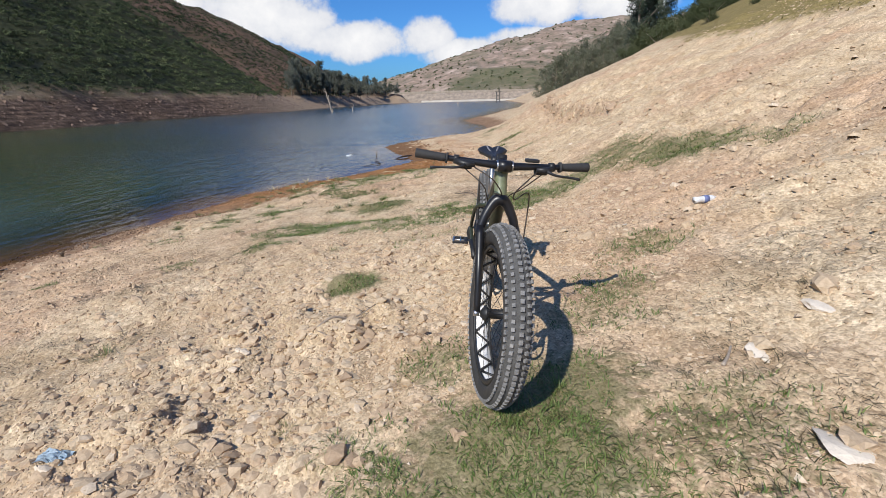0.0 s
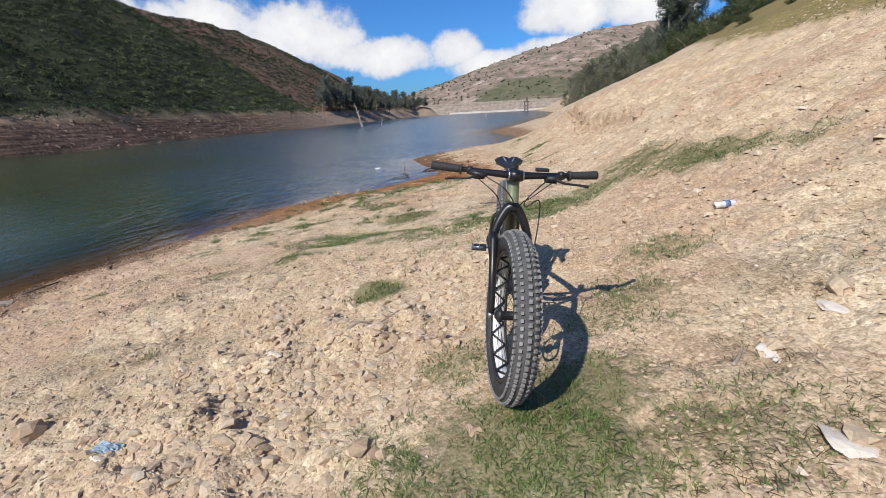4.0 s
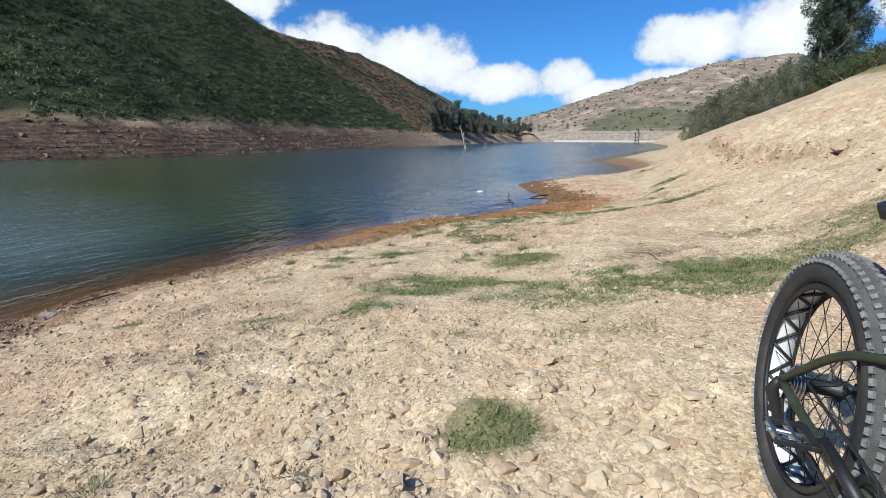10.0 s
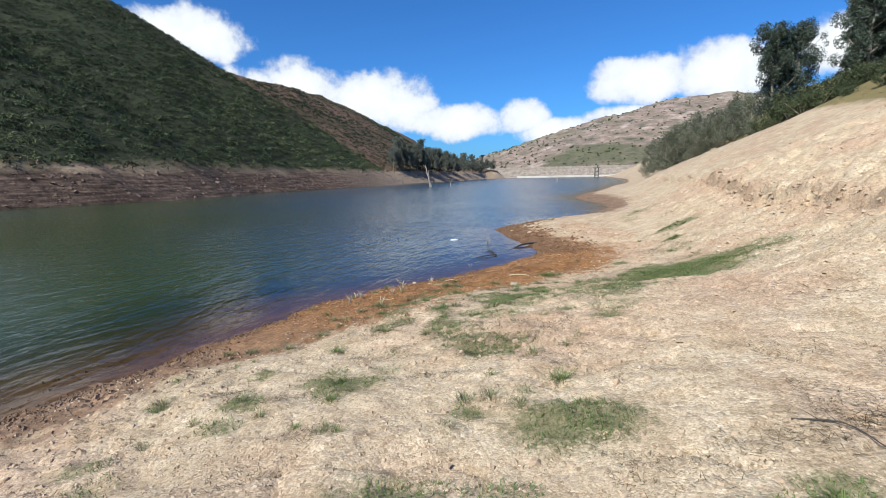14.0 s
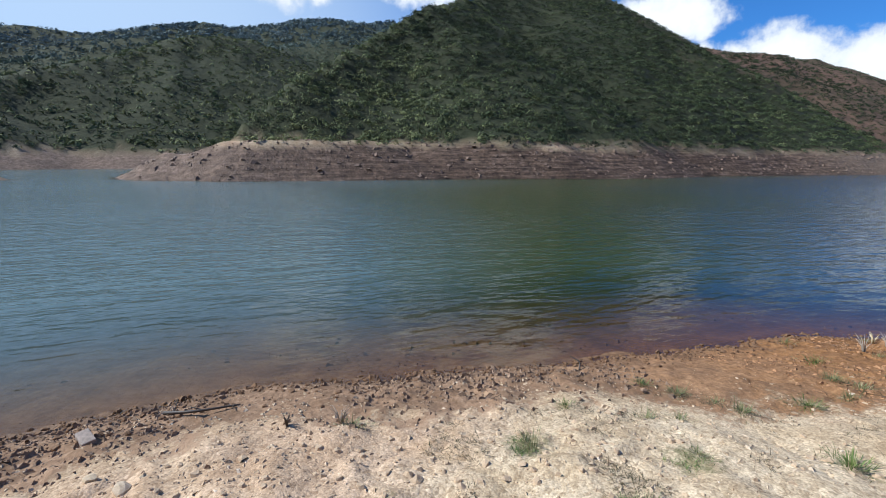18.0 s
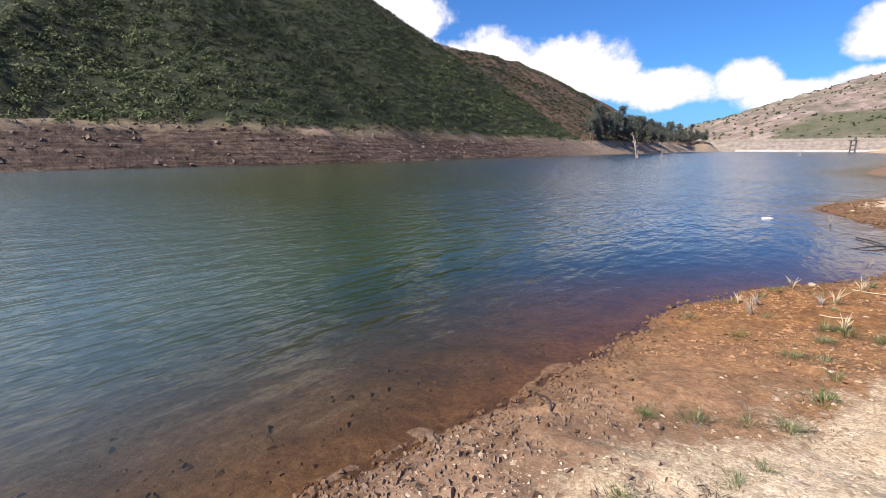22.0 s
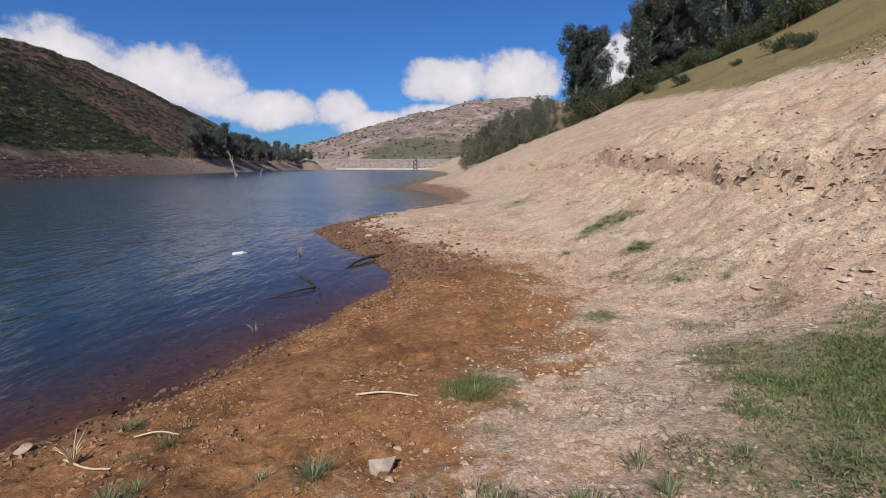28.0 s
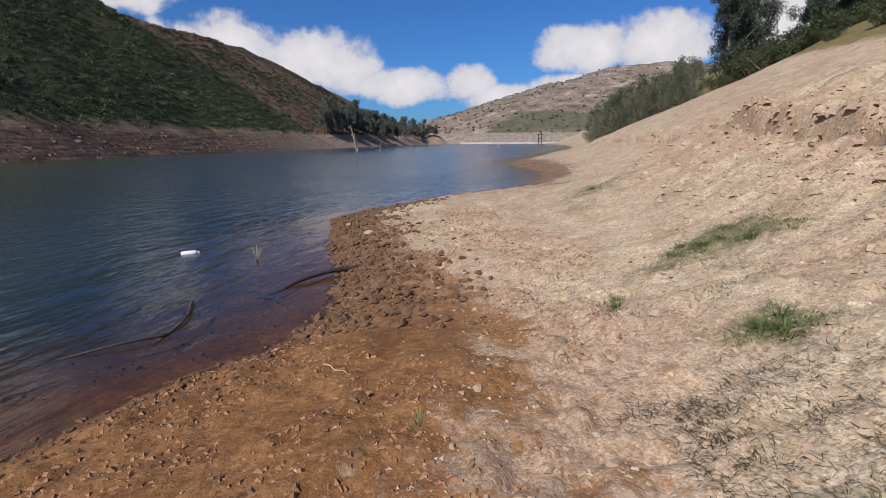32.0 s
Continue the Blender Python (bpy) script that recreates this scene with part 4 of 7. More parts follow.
# ---- fat bike ----
OLIVE = plain("olive_camouflage_paint", (0.036, 0.044, 0.024), 0.5, vary=0.4, scale=14.0, bumps=0.05, dirt=(0.018, 0.02, 0.014))
PALE_OLIVE = plain("pale_olive_paint", (0.17, 0.19, 0.11), 0.45, vary=0.3, scale=26.0, bumps=0.05, dirt=(0.035, 0.042, 0.024))
BLACK = plain("gloss_black_paint", (0.012, 0.012, 0.014), 0.36, vary=0.3, scale=20.0, bumps=0.04)
MATT = plain("matt_black_alloy", (0.018, 0.018, 0.019), 0.5, vary=0.3, scale=30.0, bumps=0.1)
RUBBER = plain("black_rubber_grip", (0.03, 0.03, 0.031), 0.75, vary=0.3, scale=60.0, bumps=0.4)
TYRE = plain("dusty_tyre_rubber", (0.19, 0.188, 0.185), 0.95, vary=0.5, scale=40.0, bumps=0.5, dirt=(0.31, 0.30, 0.29))
TREAD_BASE = plain("grey_rubber_between_knobs", (0.085, 0.083, 0.08), 0.95, vary=0.4, scale=30.0, bumps=0.4)
SIDEWALL = plain("dark_tyre_sidewall", (0.032, 0.031, 0.03), 0.75, vary=0.35, scale=25.0, bumps=0.3, dirt=(0.07, 0.062, 0.055))
TAPE = plain("white_rim_tape", (0.78, 0.77, 0.76), 0.5, vary=0.06, scale=30.0, bumps=0.05)
STEEL = plain("brushed_steel", (0.55, 0.55, 0.56), 0.35, 1.0, vary=0.2, scale=50.0, bumps=0.1)
LEATHER = plain("black_saddle_cover", (0.02, 0.02, 0.022), 0.48, vary=0.25, scale=50.0, bumps=0.15)
STRIPE = plain("grey_saddle_stripe", (0.22, 0.22, 0.23), 0.5, vary=0.15, scale=50.0, bumps=0.1)
CABLE = plain("brown_black_cable", (0.035, 0.024, 0.016), 0.45, vary=0.2, scale=40.0)
BOTTLE = plain("smoked_plastic_bottle", (0.02, 0.022, 0.02), 0.2, vary=0.2, scale=20.0, bumps=0.05)
CORK = plain("dark_bottle_cap", (0.03, 0.03, 0.03), 0.6, vary=0.3, scale=30.0)

TR, TW = 0.362, 0.049   # tyre radius and half width


def fat_wheel(parent, at, turn, front):
    """Wheel in the xz plane at its hub: rim, tape, tyre, tread, spokes, hub, disc."""
    w = new("wheel")
    w.parent = parent
    w.matrix_local = Matrix.Translation(at) @ turn
    prof = [(TR - 0.086, 0.04)]
    for a in np.linspace(-0.2, math.pi + 0.2, 13):
        prof.append((TR - 0.058 + 0.05 * math.sin(a), TW * math.cos(a)))
    prof += [(TR - 0.086, -0.04)]
    tyre = part("tyre", lathe(prof, seg=64), SIDEWALL, w, "black fat tyre with dusty knobs")
    bm = bmesh.new()
    for k in range(84):
        for row, (lat, sz) in enumerate(((-0.043, 0.011), (-0.025, 0.015), (0.0, 0.016), (0.025, 0.015), (0.043, 0.011))):
            a = 2 * math.pi * (k + (0.5 if row % 2 else 0)) / 84
            q = math.acos(max(-1, min(1, lat / TW)))
            r = TR - 0.058 + 0.05 * math.sin(q)
            m = Matrix.Rotation(-a, 4, "Y") @ Matrix.Translation((r + 0.001, lat, 0)) @ Matrix.Rotation(math.pi / 2 - q, 4, "Z")
            block((0.015, sz * 0.82, 0.012 if row % 2 else 0.015), m, bm)
    part("tread", bm, TYRE, tyre, "grey dust-covered tread knobs", smooth=False)
    # a darker grey band between the knobs
    band = [(TR - 0.058 + 0.0505 * math.sin(a), TW * 1.005 * math.cos(a)) for a in np.linspace(0.45, math.pi - 0.45, 9)]
    band += [(r - 0.003, h * 0.97) for r, h in band[::-1]]
    part("tread_base", lathe(band, seg=64), TREAD_BASE, tyre)
    rim_r = TR - 0.088
    rim = part("rim", lathe([(rim_r, 0.037), (rim_r - 0.012, 0.039), (rim_r - 0.02, 0.034), (rim_r - 0.014, 0.028), (rim_r - 0.002, 0.032)], seg=56), MATT, w, "wide black rim with cut-outs")
    lathe_b = lathe([(rim_r, -0.037), (rim_r - 0.012, -0.039), (rim_r - 0.02, -0.034), (rim_r - 0.014, -0.028), (rim_r - 0.002, -0.032)], seg=56)
    part("rim_edge", lathe_b, MATT, w)
    bm = bmesh.new()
    for k in range(32):
        a0, a1 = 2 * math.pi * k / 32, 2 * math.pi * (k + 1) / 32
        s0, s1 = (0.03, -0.03) if k % 2 else (-0.03, 0.03)
        r = rim_r - 0.012
        tube([(r * math.cos(a0), s0, r * math.sin(a0)), (r * math.cos((a0 + a1) / 2), 0, r * math.sin((a0 + a1) / 2)), (r * math.cos(a1), s1, r * math.sin(a1))], 0.005, 5, bm)
    part("rim_web", bm, MATT, rim)
    part("rim_tape", lathe([(rim_r - 0.004, 0.034), (rim_r - 0.006, 0.034), (rim_r - 0.006, -0.034), (rim_r - 0.004, -0.034)], seg=56), TAPE, w, "white rim tape showing through the cut-outs")
    for k in range(32):
        a = 2 * math.pi * (k + 0.5) / 32
        b = a + (0.5 if (k // 2) % 2 else -0.5)
        side = 0.04 if k % 2 else -0.04
        part("spoke", tube([(rim_r * math.cos(a) * 0.95, side * 0.5, rim_r * math.sin(a) * 0.95), (0.03 * math.cos(b), side, 0.03 * math.sin(b))], 0.0013, 5), MATT, w)
    part("hub", lathe([(0.0, 0.062), (0.012, 0.062), (0.03, 0.046), (0.031, 0.04), (0.02, 0.03), (0.02, -0.03), (0.031, -0.04), (0.03, -0.046), (0.012, -0.062), (0.0, -0.062)], seg=20), MATT, w)
    d = 0.053
    part("brake_disc", lathe([(0.085, d), (0.07, d), (0.07, d + 0.002), (0.085, d + 0.002)], seg=36), STEEL, w, "thin steel brake disc")
    if not front:
        for r, y in ((0.05, -0.05), (0.043, -0.056), (0.036, -0.062), (0.029, -0.067)):
            part("sprocket", lathe([(r, y), (0.015, y), (0.015, y + 0.002), (r, y + 0.002)], seg=28), STEEL, w)
    return w


def make_bike():
    rear, frontc = Vector((1.625, 4.84, 0)), Vector((1.692, 3.80, 0))
    rear.z, frontc.z = gz1(rear.x, rear.y) - 0.006, gz1(frontc.x, frontc.y) - 0.006
    fwd = (frontc - rear).normalized()
    side = Vector((0, 0, 1)).cross(fwd).normalized()
    upv = fwd.cross(side)
    m = Matrix((fwd, side, upv)).transposed().to_4x4()
    m = Matrix.Translation(rear) @ m @ Matrix.Rotation(radians(-4.0), 4, "X") @ Matrix.Scale(0.9, 4)
    bike = tagged(empty("fat_bike", m), "olive camouflage fat-tyre bicycle standing on dry stony shore", "bicycle")
    base = (frontc - rear).length / 0.9
    hubF, hubR, BB = Vector((base, 0, TR)), Vector((0, 0, TR)), Vector((0.43, 0, 0.325))
    axis = Vector((-0.36, 0, 0.933)).normalized()
    foot = hubF - Vector((0.045, 0, 0))
    crown, head_lo, head_hi = foot + axis * 0.435, foot + axis * 0.452, foot + axis * 0.56
    seat_top = Vector((0.345, 0, 0.62))
    part("seat_tube", tube([BB, seat_top + (seat_top - BB) * 0.06], 0.0185, 14), PALE_OLIVE, bike)
    part("down_tube", tube(curve_pts([head_lo + axis * 0.02, head_lo.lerp(BB, 0.5) + Vector((0.012, 0, -0.015)), BB], 10), [0.026] * 11, 14), OLIVE, bike)
    part("top_tube", tube(curve_pts([head_hi - axis * 0.025, head_hi.lerp(seat_top, 0.5) + Vector((0, 0, -0.004)), seat_top - Vector((0, 0, 0.012))], 10), [0.023, 0.022, 0.021, 0.02, 0.02, 0.019, 0.019, 0.018, 0.018, 0.018, 0.018][: 11], 14), OLIVE, bike)
    part("head_tube", tube([head_lo, head_lo.lerp(head_hi, 0.15), head_lo.lerp(head_hi, 0.85), head_hi], [0.029, 0.026, 0.026, 0.029], 16), PALE_OLIVE, bike, "pale green head tube with dark patches")
    for sgn in (1, -1):
        part("seat_stay", tube(curve_pts([seat_top + Vector((0.0, 0.012 * sgn, -0.02)), (0.22, 0.068 * sgn, 0.55), (0.08, 0.082 * sgn, 0.435), (0.0, 0.085 * sgn, TR)], 12), 0.0105, 10), OLIVE, bike)
        part("chain_stay", tube(curve_pts([BB + Vector((-0.01, 0.03 * sgn, 0)), (0.3, 0.072 * sgn, 0.335), (0.15, 0.08 * sgn, 0.345), (0.0, 0.085 * sgn, TR)], 10), 0.0115, 10), OLIVE, bike)
        part("dropout", block((0.035, 0.008, 0.045), Matrix.Translation((0.0, 0.085 * sgn, TR)), bevel=0.004), MATT, bike)
    part("seat_stay_bridge", tube([(0.245, -0.06, 0.575), (0.245, 0.06, 0.575)], 0.008, 8), OLIVE, bike)
    part("rear_axle", tube([(0, -0.095, TR), (0, 0.095, TR)], 0.007, 8), STEEL, bike)
    post_dir = (seat_top - BB).normalized()
    clamp = seat_top + post_dir * 0.02
    part("seat_post", tube([seat_top, seat_top + post_dir * 0.226], 0.0145, 12), STEEL, bike, "scratched silver seat post")
    part("seat_clamp", tube([clamp - post_dir * 0.012, clamp + post_dir * 0.012], 0.023, 14), MATT, bike)
    # saddle
    sc = seat_top + post_dir * 0.222 + Vector((0.01, 0, 0.012))
    bm = bmesh.new()
    rows = []
    for k, u in enumerate(np.linspace(0, 1, 15)):
        x = 0.145 - 0.275 * u
        half = 0.018 + 0.072 * max(0, (u - 0.3) / 0.7) ** 1.1 if u > 0.3 else 0.017 + 0.003 * u
        half *= 1 if u < 0.93 else 0.82
        row = []
        for q in np.linspace(-1, 1, 11):
            groove = -0.012 * math.exp(-(q / 0.22) ** 2) * min(1, u * 3)
            drop = -0.017 * abs(q) ** 3.0
            tail = 0.016 * max(0, (u - 0.55) / 0.45) ** 2 - 0.012 * max(0, 0.12 - u) / 0.12
            row.append(bm.verts.new(sc + Vector((x, half * q, 0.03 + groove + drop + tail))))
        under = [bm.verts.new(sc + Vector((x, half * q * 0.85, 0.004 - 0.004 * abs(q)))) for q in np.linspace(1, -1, 5)]
        rows.append(row + under)
    for a, b in zip(rows, rows[1:]):
        for j in range(len(a)):
            bm.faces.new((a[j], a[(j + 1) % len(a)], b[(j + 1) % len(a)], b[j]))
    bm.faces.new(rows[0])
    bm.faces.new(rows[-1][::-1])
    sad = part("saddle", bm, LEATHER, bike, "black padded saddle with a split tail")
    for sgn in (1, -1):
        part("saddle_stripe", tube([sc + Vector((-0.02 - 0.1 * u, sgn * (0.016 + 0.016 * u), 0.031 + 0.012 * u * u)) for u in np.linspace(0, 1, 6)], [0.002, 0.004, 0.0045, 0.0045, 0.004, 0.002], 6), STRIPE, sad)
        part("saddle_rail", tube(curve_pts([sc + Vector((0.09, 0.012 * sgn, 0.008)), sc + Vector((0.03, 0.022 * sgn, -0.01)), sc + Vector((-0.05, 0.022 * sgn, -0.012)), sc + Vector((-0.1, 0.035 * sgn, 0.01))], 9), 0.0035, 6), STEEL, sad)
    # cranks
    part("bottom_bracket", tube([BB + Vector((0, -0.06, 0)), BB + Vector((0, 0.06, 0))], 0.023, 14), MATT, bike)
    part("chainring", lathe([(0.068, -0.062), (0.05, -0.062), (0.05, -0.066), (0.068, -0.066)], seg=36, at=BB), MATT, bike)
    for sgn, ang in ((-1, radians(166)), (1, radians(-14))):
        tip = BB + Vector((0.165 * math.cos(ang), 0.085 * sgn, 0.165 * math.sin(ang)))
        crank = part("crank", tube([BB + Vector((0, 0.068 * sgn, 0)), tip], [0.015, 0.011], 10), MATT, bike)
        pedal = part("pedal", block((0.095, 0.02, 0.014), Matrix.Translation(tip + Vector((0, 0.03 * sgn, 0))), bevel=0.003), MATT, bike)
        part("pedal_axle", tube([tip, tip + Vector((0, 0.11 * sgn, 0))], 0.006, 8), STEEL, pedal)
        for yy in (0.062, 0.1):
            part("pedal_plate", block((0.09, 0.008, 0.015), Matrix.Translation(tip + Vector((0, yy * sgn, 0))), bevel=0.002), STEEL, pedal)
        for xx in (-0.042, 0.042):
            part("pedal_plate", block((0.009, 0.085, 0.014), Matrix.Translation(tip + Vector((xx, 0.065 * sgn, 0))), bevel=0.002), MATT, pedal)
    part("chain", tube([(0.0, -0.06, TR + 0.045), (0.2, -0.062, TR + 0.035), tuple(BB + Vector((0, -0.064, 0.066))), tuple(BB + Vector((0.066, -0.064, 0))), tuple(BB + Vector((0, -0.064, -0.066))), (0.2, -0.062, TR - 0.09), (0.01, -0.06, TR - 0.13), (-0.03, -0.06, TR - 0.06)], 0.004, 5, closed=True), MATT, bike)
    part("derailleur", tube([(0.0, -0.09, TR), (-0.02, -0.095, TR - 0.04), (0.015, -0.078, TR - 0.1), (0.005, -0.066, TR - 0.145)], [0.012, 0.017, 0.013, 0.012], 8), MATT, bike)
    part("brake_caliper", block((0.05, 0.028, 0.035), Matrix.Translation((0.07, 0.075, TR + 0.05)), bevel=0.006), MATT, bike)
    part("kickstand", tube([(0.3, 0.06, 0.3), (0.22, 0.17, 0.05), (0.21, 0.2, -0.01 + gz1(*(m @ Vector((0.21, 0.2, 0)))[:2]) - (m @ Vector((0.21, 0.2, 0))).z)], [0.009, 0.009, 0.012], 8), MATT, bike)
    # bottle in the frame
    bd = (seat_top - BB).normalized()
    b0 = BB + bd * 0.05 + Vector((0.055, 0, 0.0))
    prof = [(0.0, 0), (0.033, 0.0), (0.036, 0.01), (0.036, 0.11), (0.03, 0.118), (0.036, 0.126), (0.036, 0.155), (0.022, 0.175), (0.0, 0.176)]
    turn = bd.to_track_quat("Z", "Y").to_matrix().to_4x4()
    bm = lathe(prof, "Z", 24)
    bmesh.ops.transform(bm, matrix=Matrix.Translation(b0) @ turn, verts=bm.verts[:])
    bottle = part("water_bottle", bm, BOTTLE, bike, "smoky black water bottle in a cage")
    bm = lathe([(0.0, 0.176), (0.02, 0.176), (0.021, 0.2), (0.012, 0.208), (0, 0.208)], "Z", 18)
    bmesh.ops.transform(bm, matrix=Matrix.Translation(b0) @ turn, verts=bm.verts[:])
    part("bottle_cap", bm, CORK, bottle, "dark bottle cap")
    for q in (0.3, 0.7):
        part("bottle_cage", tube([b0 + bd * (0.03 + 0.1 * q) + turn.to_3x3() @ Vector((0.039 * math.cos(a), 0.039 * math.sin(a), 0)) for a in np.linspace(0, 2 * math.pi, 14)], 0.003, 6), MATT, bottle)
    # steering parts, turned about the steering axis
    steer = Matrix.Translation(foot) @ Matrix.Rotation(radians(9), 4, axis) @ Matrix.Translation(-foot)
    fork = new("fork")
    fork.parent = bike
    fork.matrix_local = steer
    part("crown", tube(curve_pts([crown + Vector((0.032, 0.074, -0.11)), crown + Vector((0.02, 0.056, -0.055)), crown + Vector((0.006, 0.026, -0.004)), crown + Vector((0.004, 0, 0.01)), crown + Vector((0.006, -0.026, -0.004)), crown + Vector((0.02, -0.056, -0.055)), crown + Vector((0.032, -0.074, -0.11))], 24), [0.018 + 0.009 * math.exp(-((k - 12) / 5.0) ** 2) for k in range(25)], 12), BLACK, fork, "gloss black fork crown")
    for sgn in (1, -1):
        part("fork_leg", tube(curve_pts([crown + Vector((0.031, 0.073 * sgn, -0.1)), crown.lerp(hubF, 0.6) + Vector((0.02, 0.079 * sgn, 0)), hubF + Vector((-0.004, 0.077 * sgn, 0.0))], 10), [0.0178, 0.0178, 0.0175, 0.017, 0.0165, 0.016, 0.0155, 0.015, 0.0145, 0.014, 0.0135][: 11], 12), BLACK, fork)
        part("axle_nut", tube([hubF + Vector((0, 0.07 * sgn, 0)), hubF + Vector((0, 0.09 * sgn, 0))], 0.012, 8), STEEL, fork)
    part("fork_brake", block((0.04, 0.03, 0.07), Matrix.Translation(hubF + Vector((-0.06, 0.07, 0.07))), bevel=0.006), MATT, fork)
    fat_wheel(bike, hubF, (steer.to_3x3()).to_4x4(), True).matrix_local = steer @ Matrix.Translation(hubF)
    fat_wheel(bike, hubR, Matrix(), False)
    bar_set = new("handlebar")
    bar_set.parent = bike
    bar_set.matrix_local = steer
    bc = head_hi + axis * 0.03 + Vector((0.05, 0, 0.0))
    part("stem", tube([head_hi + axis * 0.04, bc], [0.021, 0.019], 14), BLACK, bar_set)
    part("spacer", tube([head_hi, head_hi + axis * 0.065], 0.02, 14), MATT, bar_set)
    part("bar_clamp", tube([bc + Vector((0, -0.027, 0)), bc + Vector((0, 0.027, 0))], 0.024, 14), BLACK, bar_set, "black clamp with silver rings")
    for y in (-0.03, 0.03):
        part("clamp_ring", tube([bc + Vector((0, y - 0.003, 0)), bc + Vector((0, y + 0.003, 0))], 0.022, 14), STEEL, bar_set)
    HB = 0.35
    bar_line = [bc + Vector((-0.03 * (abs(y) / HB) ** 2, y, 0.018 * (abs(y) / HB))) for y in np.linspace(-HB, HB, 17)]
    part("bar", tube(bar_line, [0.0115 + 0.005 * math.exp(-((k - 8) / 3.0) ** 2) for k in range(17)], 12), BLACK, bar_set)
    for sgn in (1, -1):
        def on(y, dz=0.0, dx=0.0):
            return bc + Vector((-0.03 * (y / HB) ** 2 + dx, sgn * y, 0.018 * (y / HB) + dz))
        ys = np.linspace(0.235, HB + 0.005, 16)
        part("grip", tube([on(y) for y in ys], [0.0155 + 0.0025 * (k / 15) + (0.0008 if k % 2 else 0) for k in range(16)], 14), RUBBER, bar_set, "ribbed black rubber grip")
        part("grip_flange", tube([on(0.228), on(0.236)], 0.021, 14), RUBBER, bar_set)
        part("brake_clamp", tube([on(0.185), on(0.205)], 0.018, 12), MATT, bar_set)
        body = part("brake_lever_body", tube([on(0.2, -0.004, 0.012), on(0.16, -0.008, 0.035), on(0.125, -0.006, 0.03)], [0.012, 0.014, 0.009], 10), MATT, bar_set)
        part("brake_lever", tube(curve_pts([on(0.165, -0.01, 0.045), on(0.2, -0.022, 0.062), on(0.26, -0.03, 0.06), on(0.3, -0.036, 0.07)], 10), [0.007, 0.006, 0.0055, 0.005, 0.005, 0.005, 0.005, 0.005, 0.006, 0.006][: 10], 8), MATT, body)
        part("shifter", block((0.04, 0.05, 0.024), Matrix.Translation(on(0.155, -0.02, -0.008)), bevel=0.007), MATT, bar_set)
        if sgn > 0:
            part("phone_mount", block((0.03, 0.055, 0.014), Matrix.Translation(on(0.11, 0.025, 0.0)), bevel=0.004), MATT, bar_set, "small grey clip on the bar")
    part("cable", tube(curve_pts([bc + Vector((0.03, 0.13, -0.006)), bc + Vector((0.1, 0.075, -0.03)), bc + Vector((0.1, 0.03, -0.085)), bc + Vector((0.05, 0.05, -0.12)), bc + Vector((0.05, 0.1, -0.09)), bc + Vector((0.03, 0.115, -0.19)), hubF + Vector((-0.05, 0.075, 0.24)), hubF + Vector((-0.06, 0.07, 0.1))], 40), 0.0028, 6), CABLE, bar_set, "looping brown-black brake hose")
    part("cable", tube(curve_pts([bc + Vector((0.03, -0.13, -0.006)), bc + Vector((0.09, -0.06, -0.04)), bc + Vector((0.06, -0.01, -0.1)), tuple(head_lo + Vector((0.02, -0.03, 0.02)))], 24), 0.0026, 6), CABLE, bar_set)
    part("cable", tube(curve_pts([bc + Vector((0.0, -0.16, -0.02)), bc + Vector((0.05, -0.09, -0.07)), bc + Vector((-0.03, -0.05, -0.13)), tuple(head_lo + Vector((-0.09, -0.025, -0.06)))], 24), 0.0024, 6), CABLE, bar_set)
    part("cable", tube(curve_pts([bc + Vector((0.0, 0.16, -0.02)), bc + Vector((0.07, 0.06, -0.075)), bc + Vector((-0.02, 0.045, -0.12)), tuple(head_lo + Vector((-0.1, 0.025, -0.07)))], 24), 0.0024, 6), CABLE, bar_set)
    part("rear_cable", tube(curve_pts([tuple(head_lo + Vector((-0.1, 0.028, -0.07))), tuple(head_lo.lerp(BB, 0.5) + Vector((0, 0.03, 0.01))), tuple(BB + Vector((0, 0.05, 0.02))), (0.2, 0.085, 0.36), (0.07, 0.09, TR + 0.06)], 20), 0.0024, 6), CABLE, bike)
    return bike


make_bike()


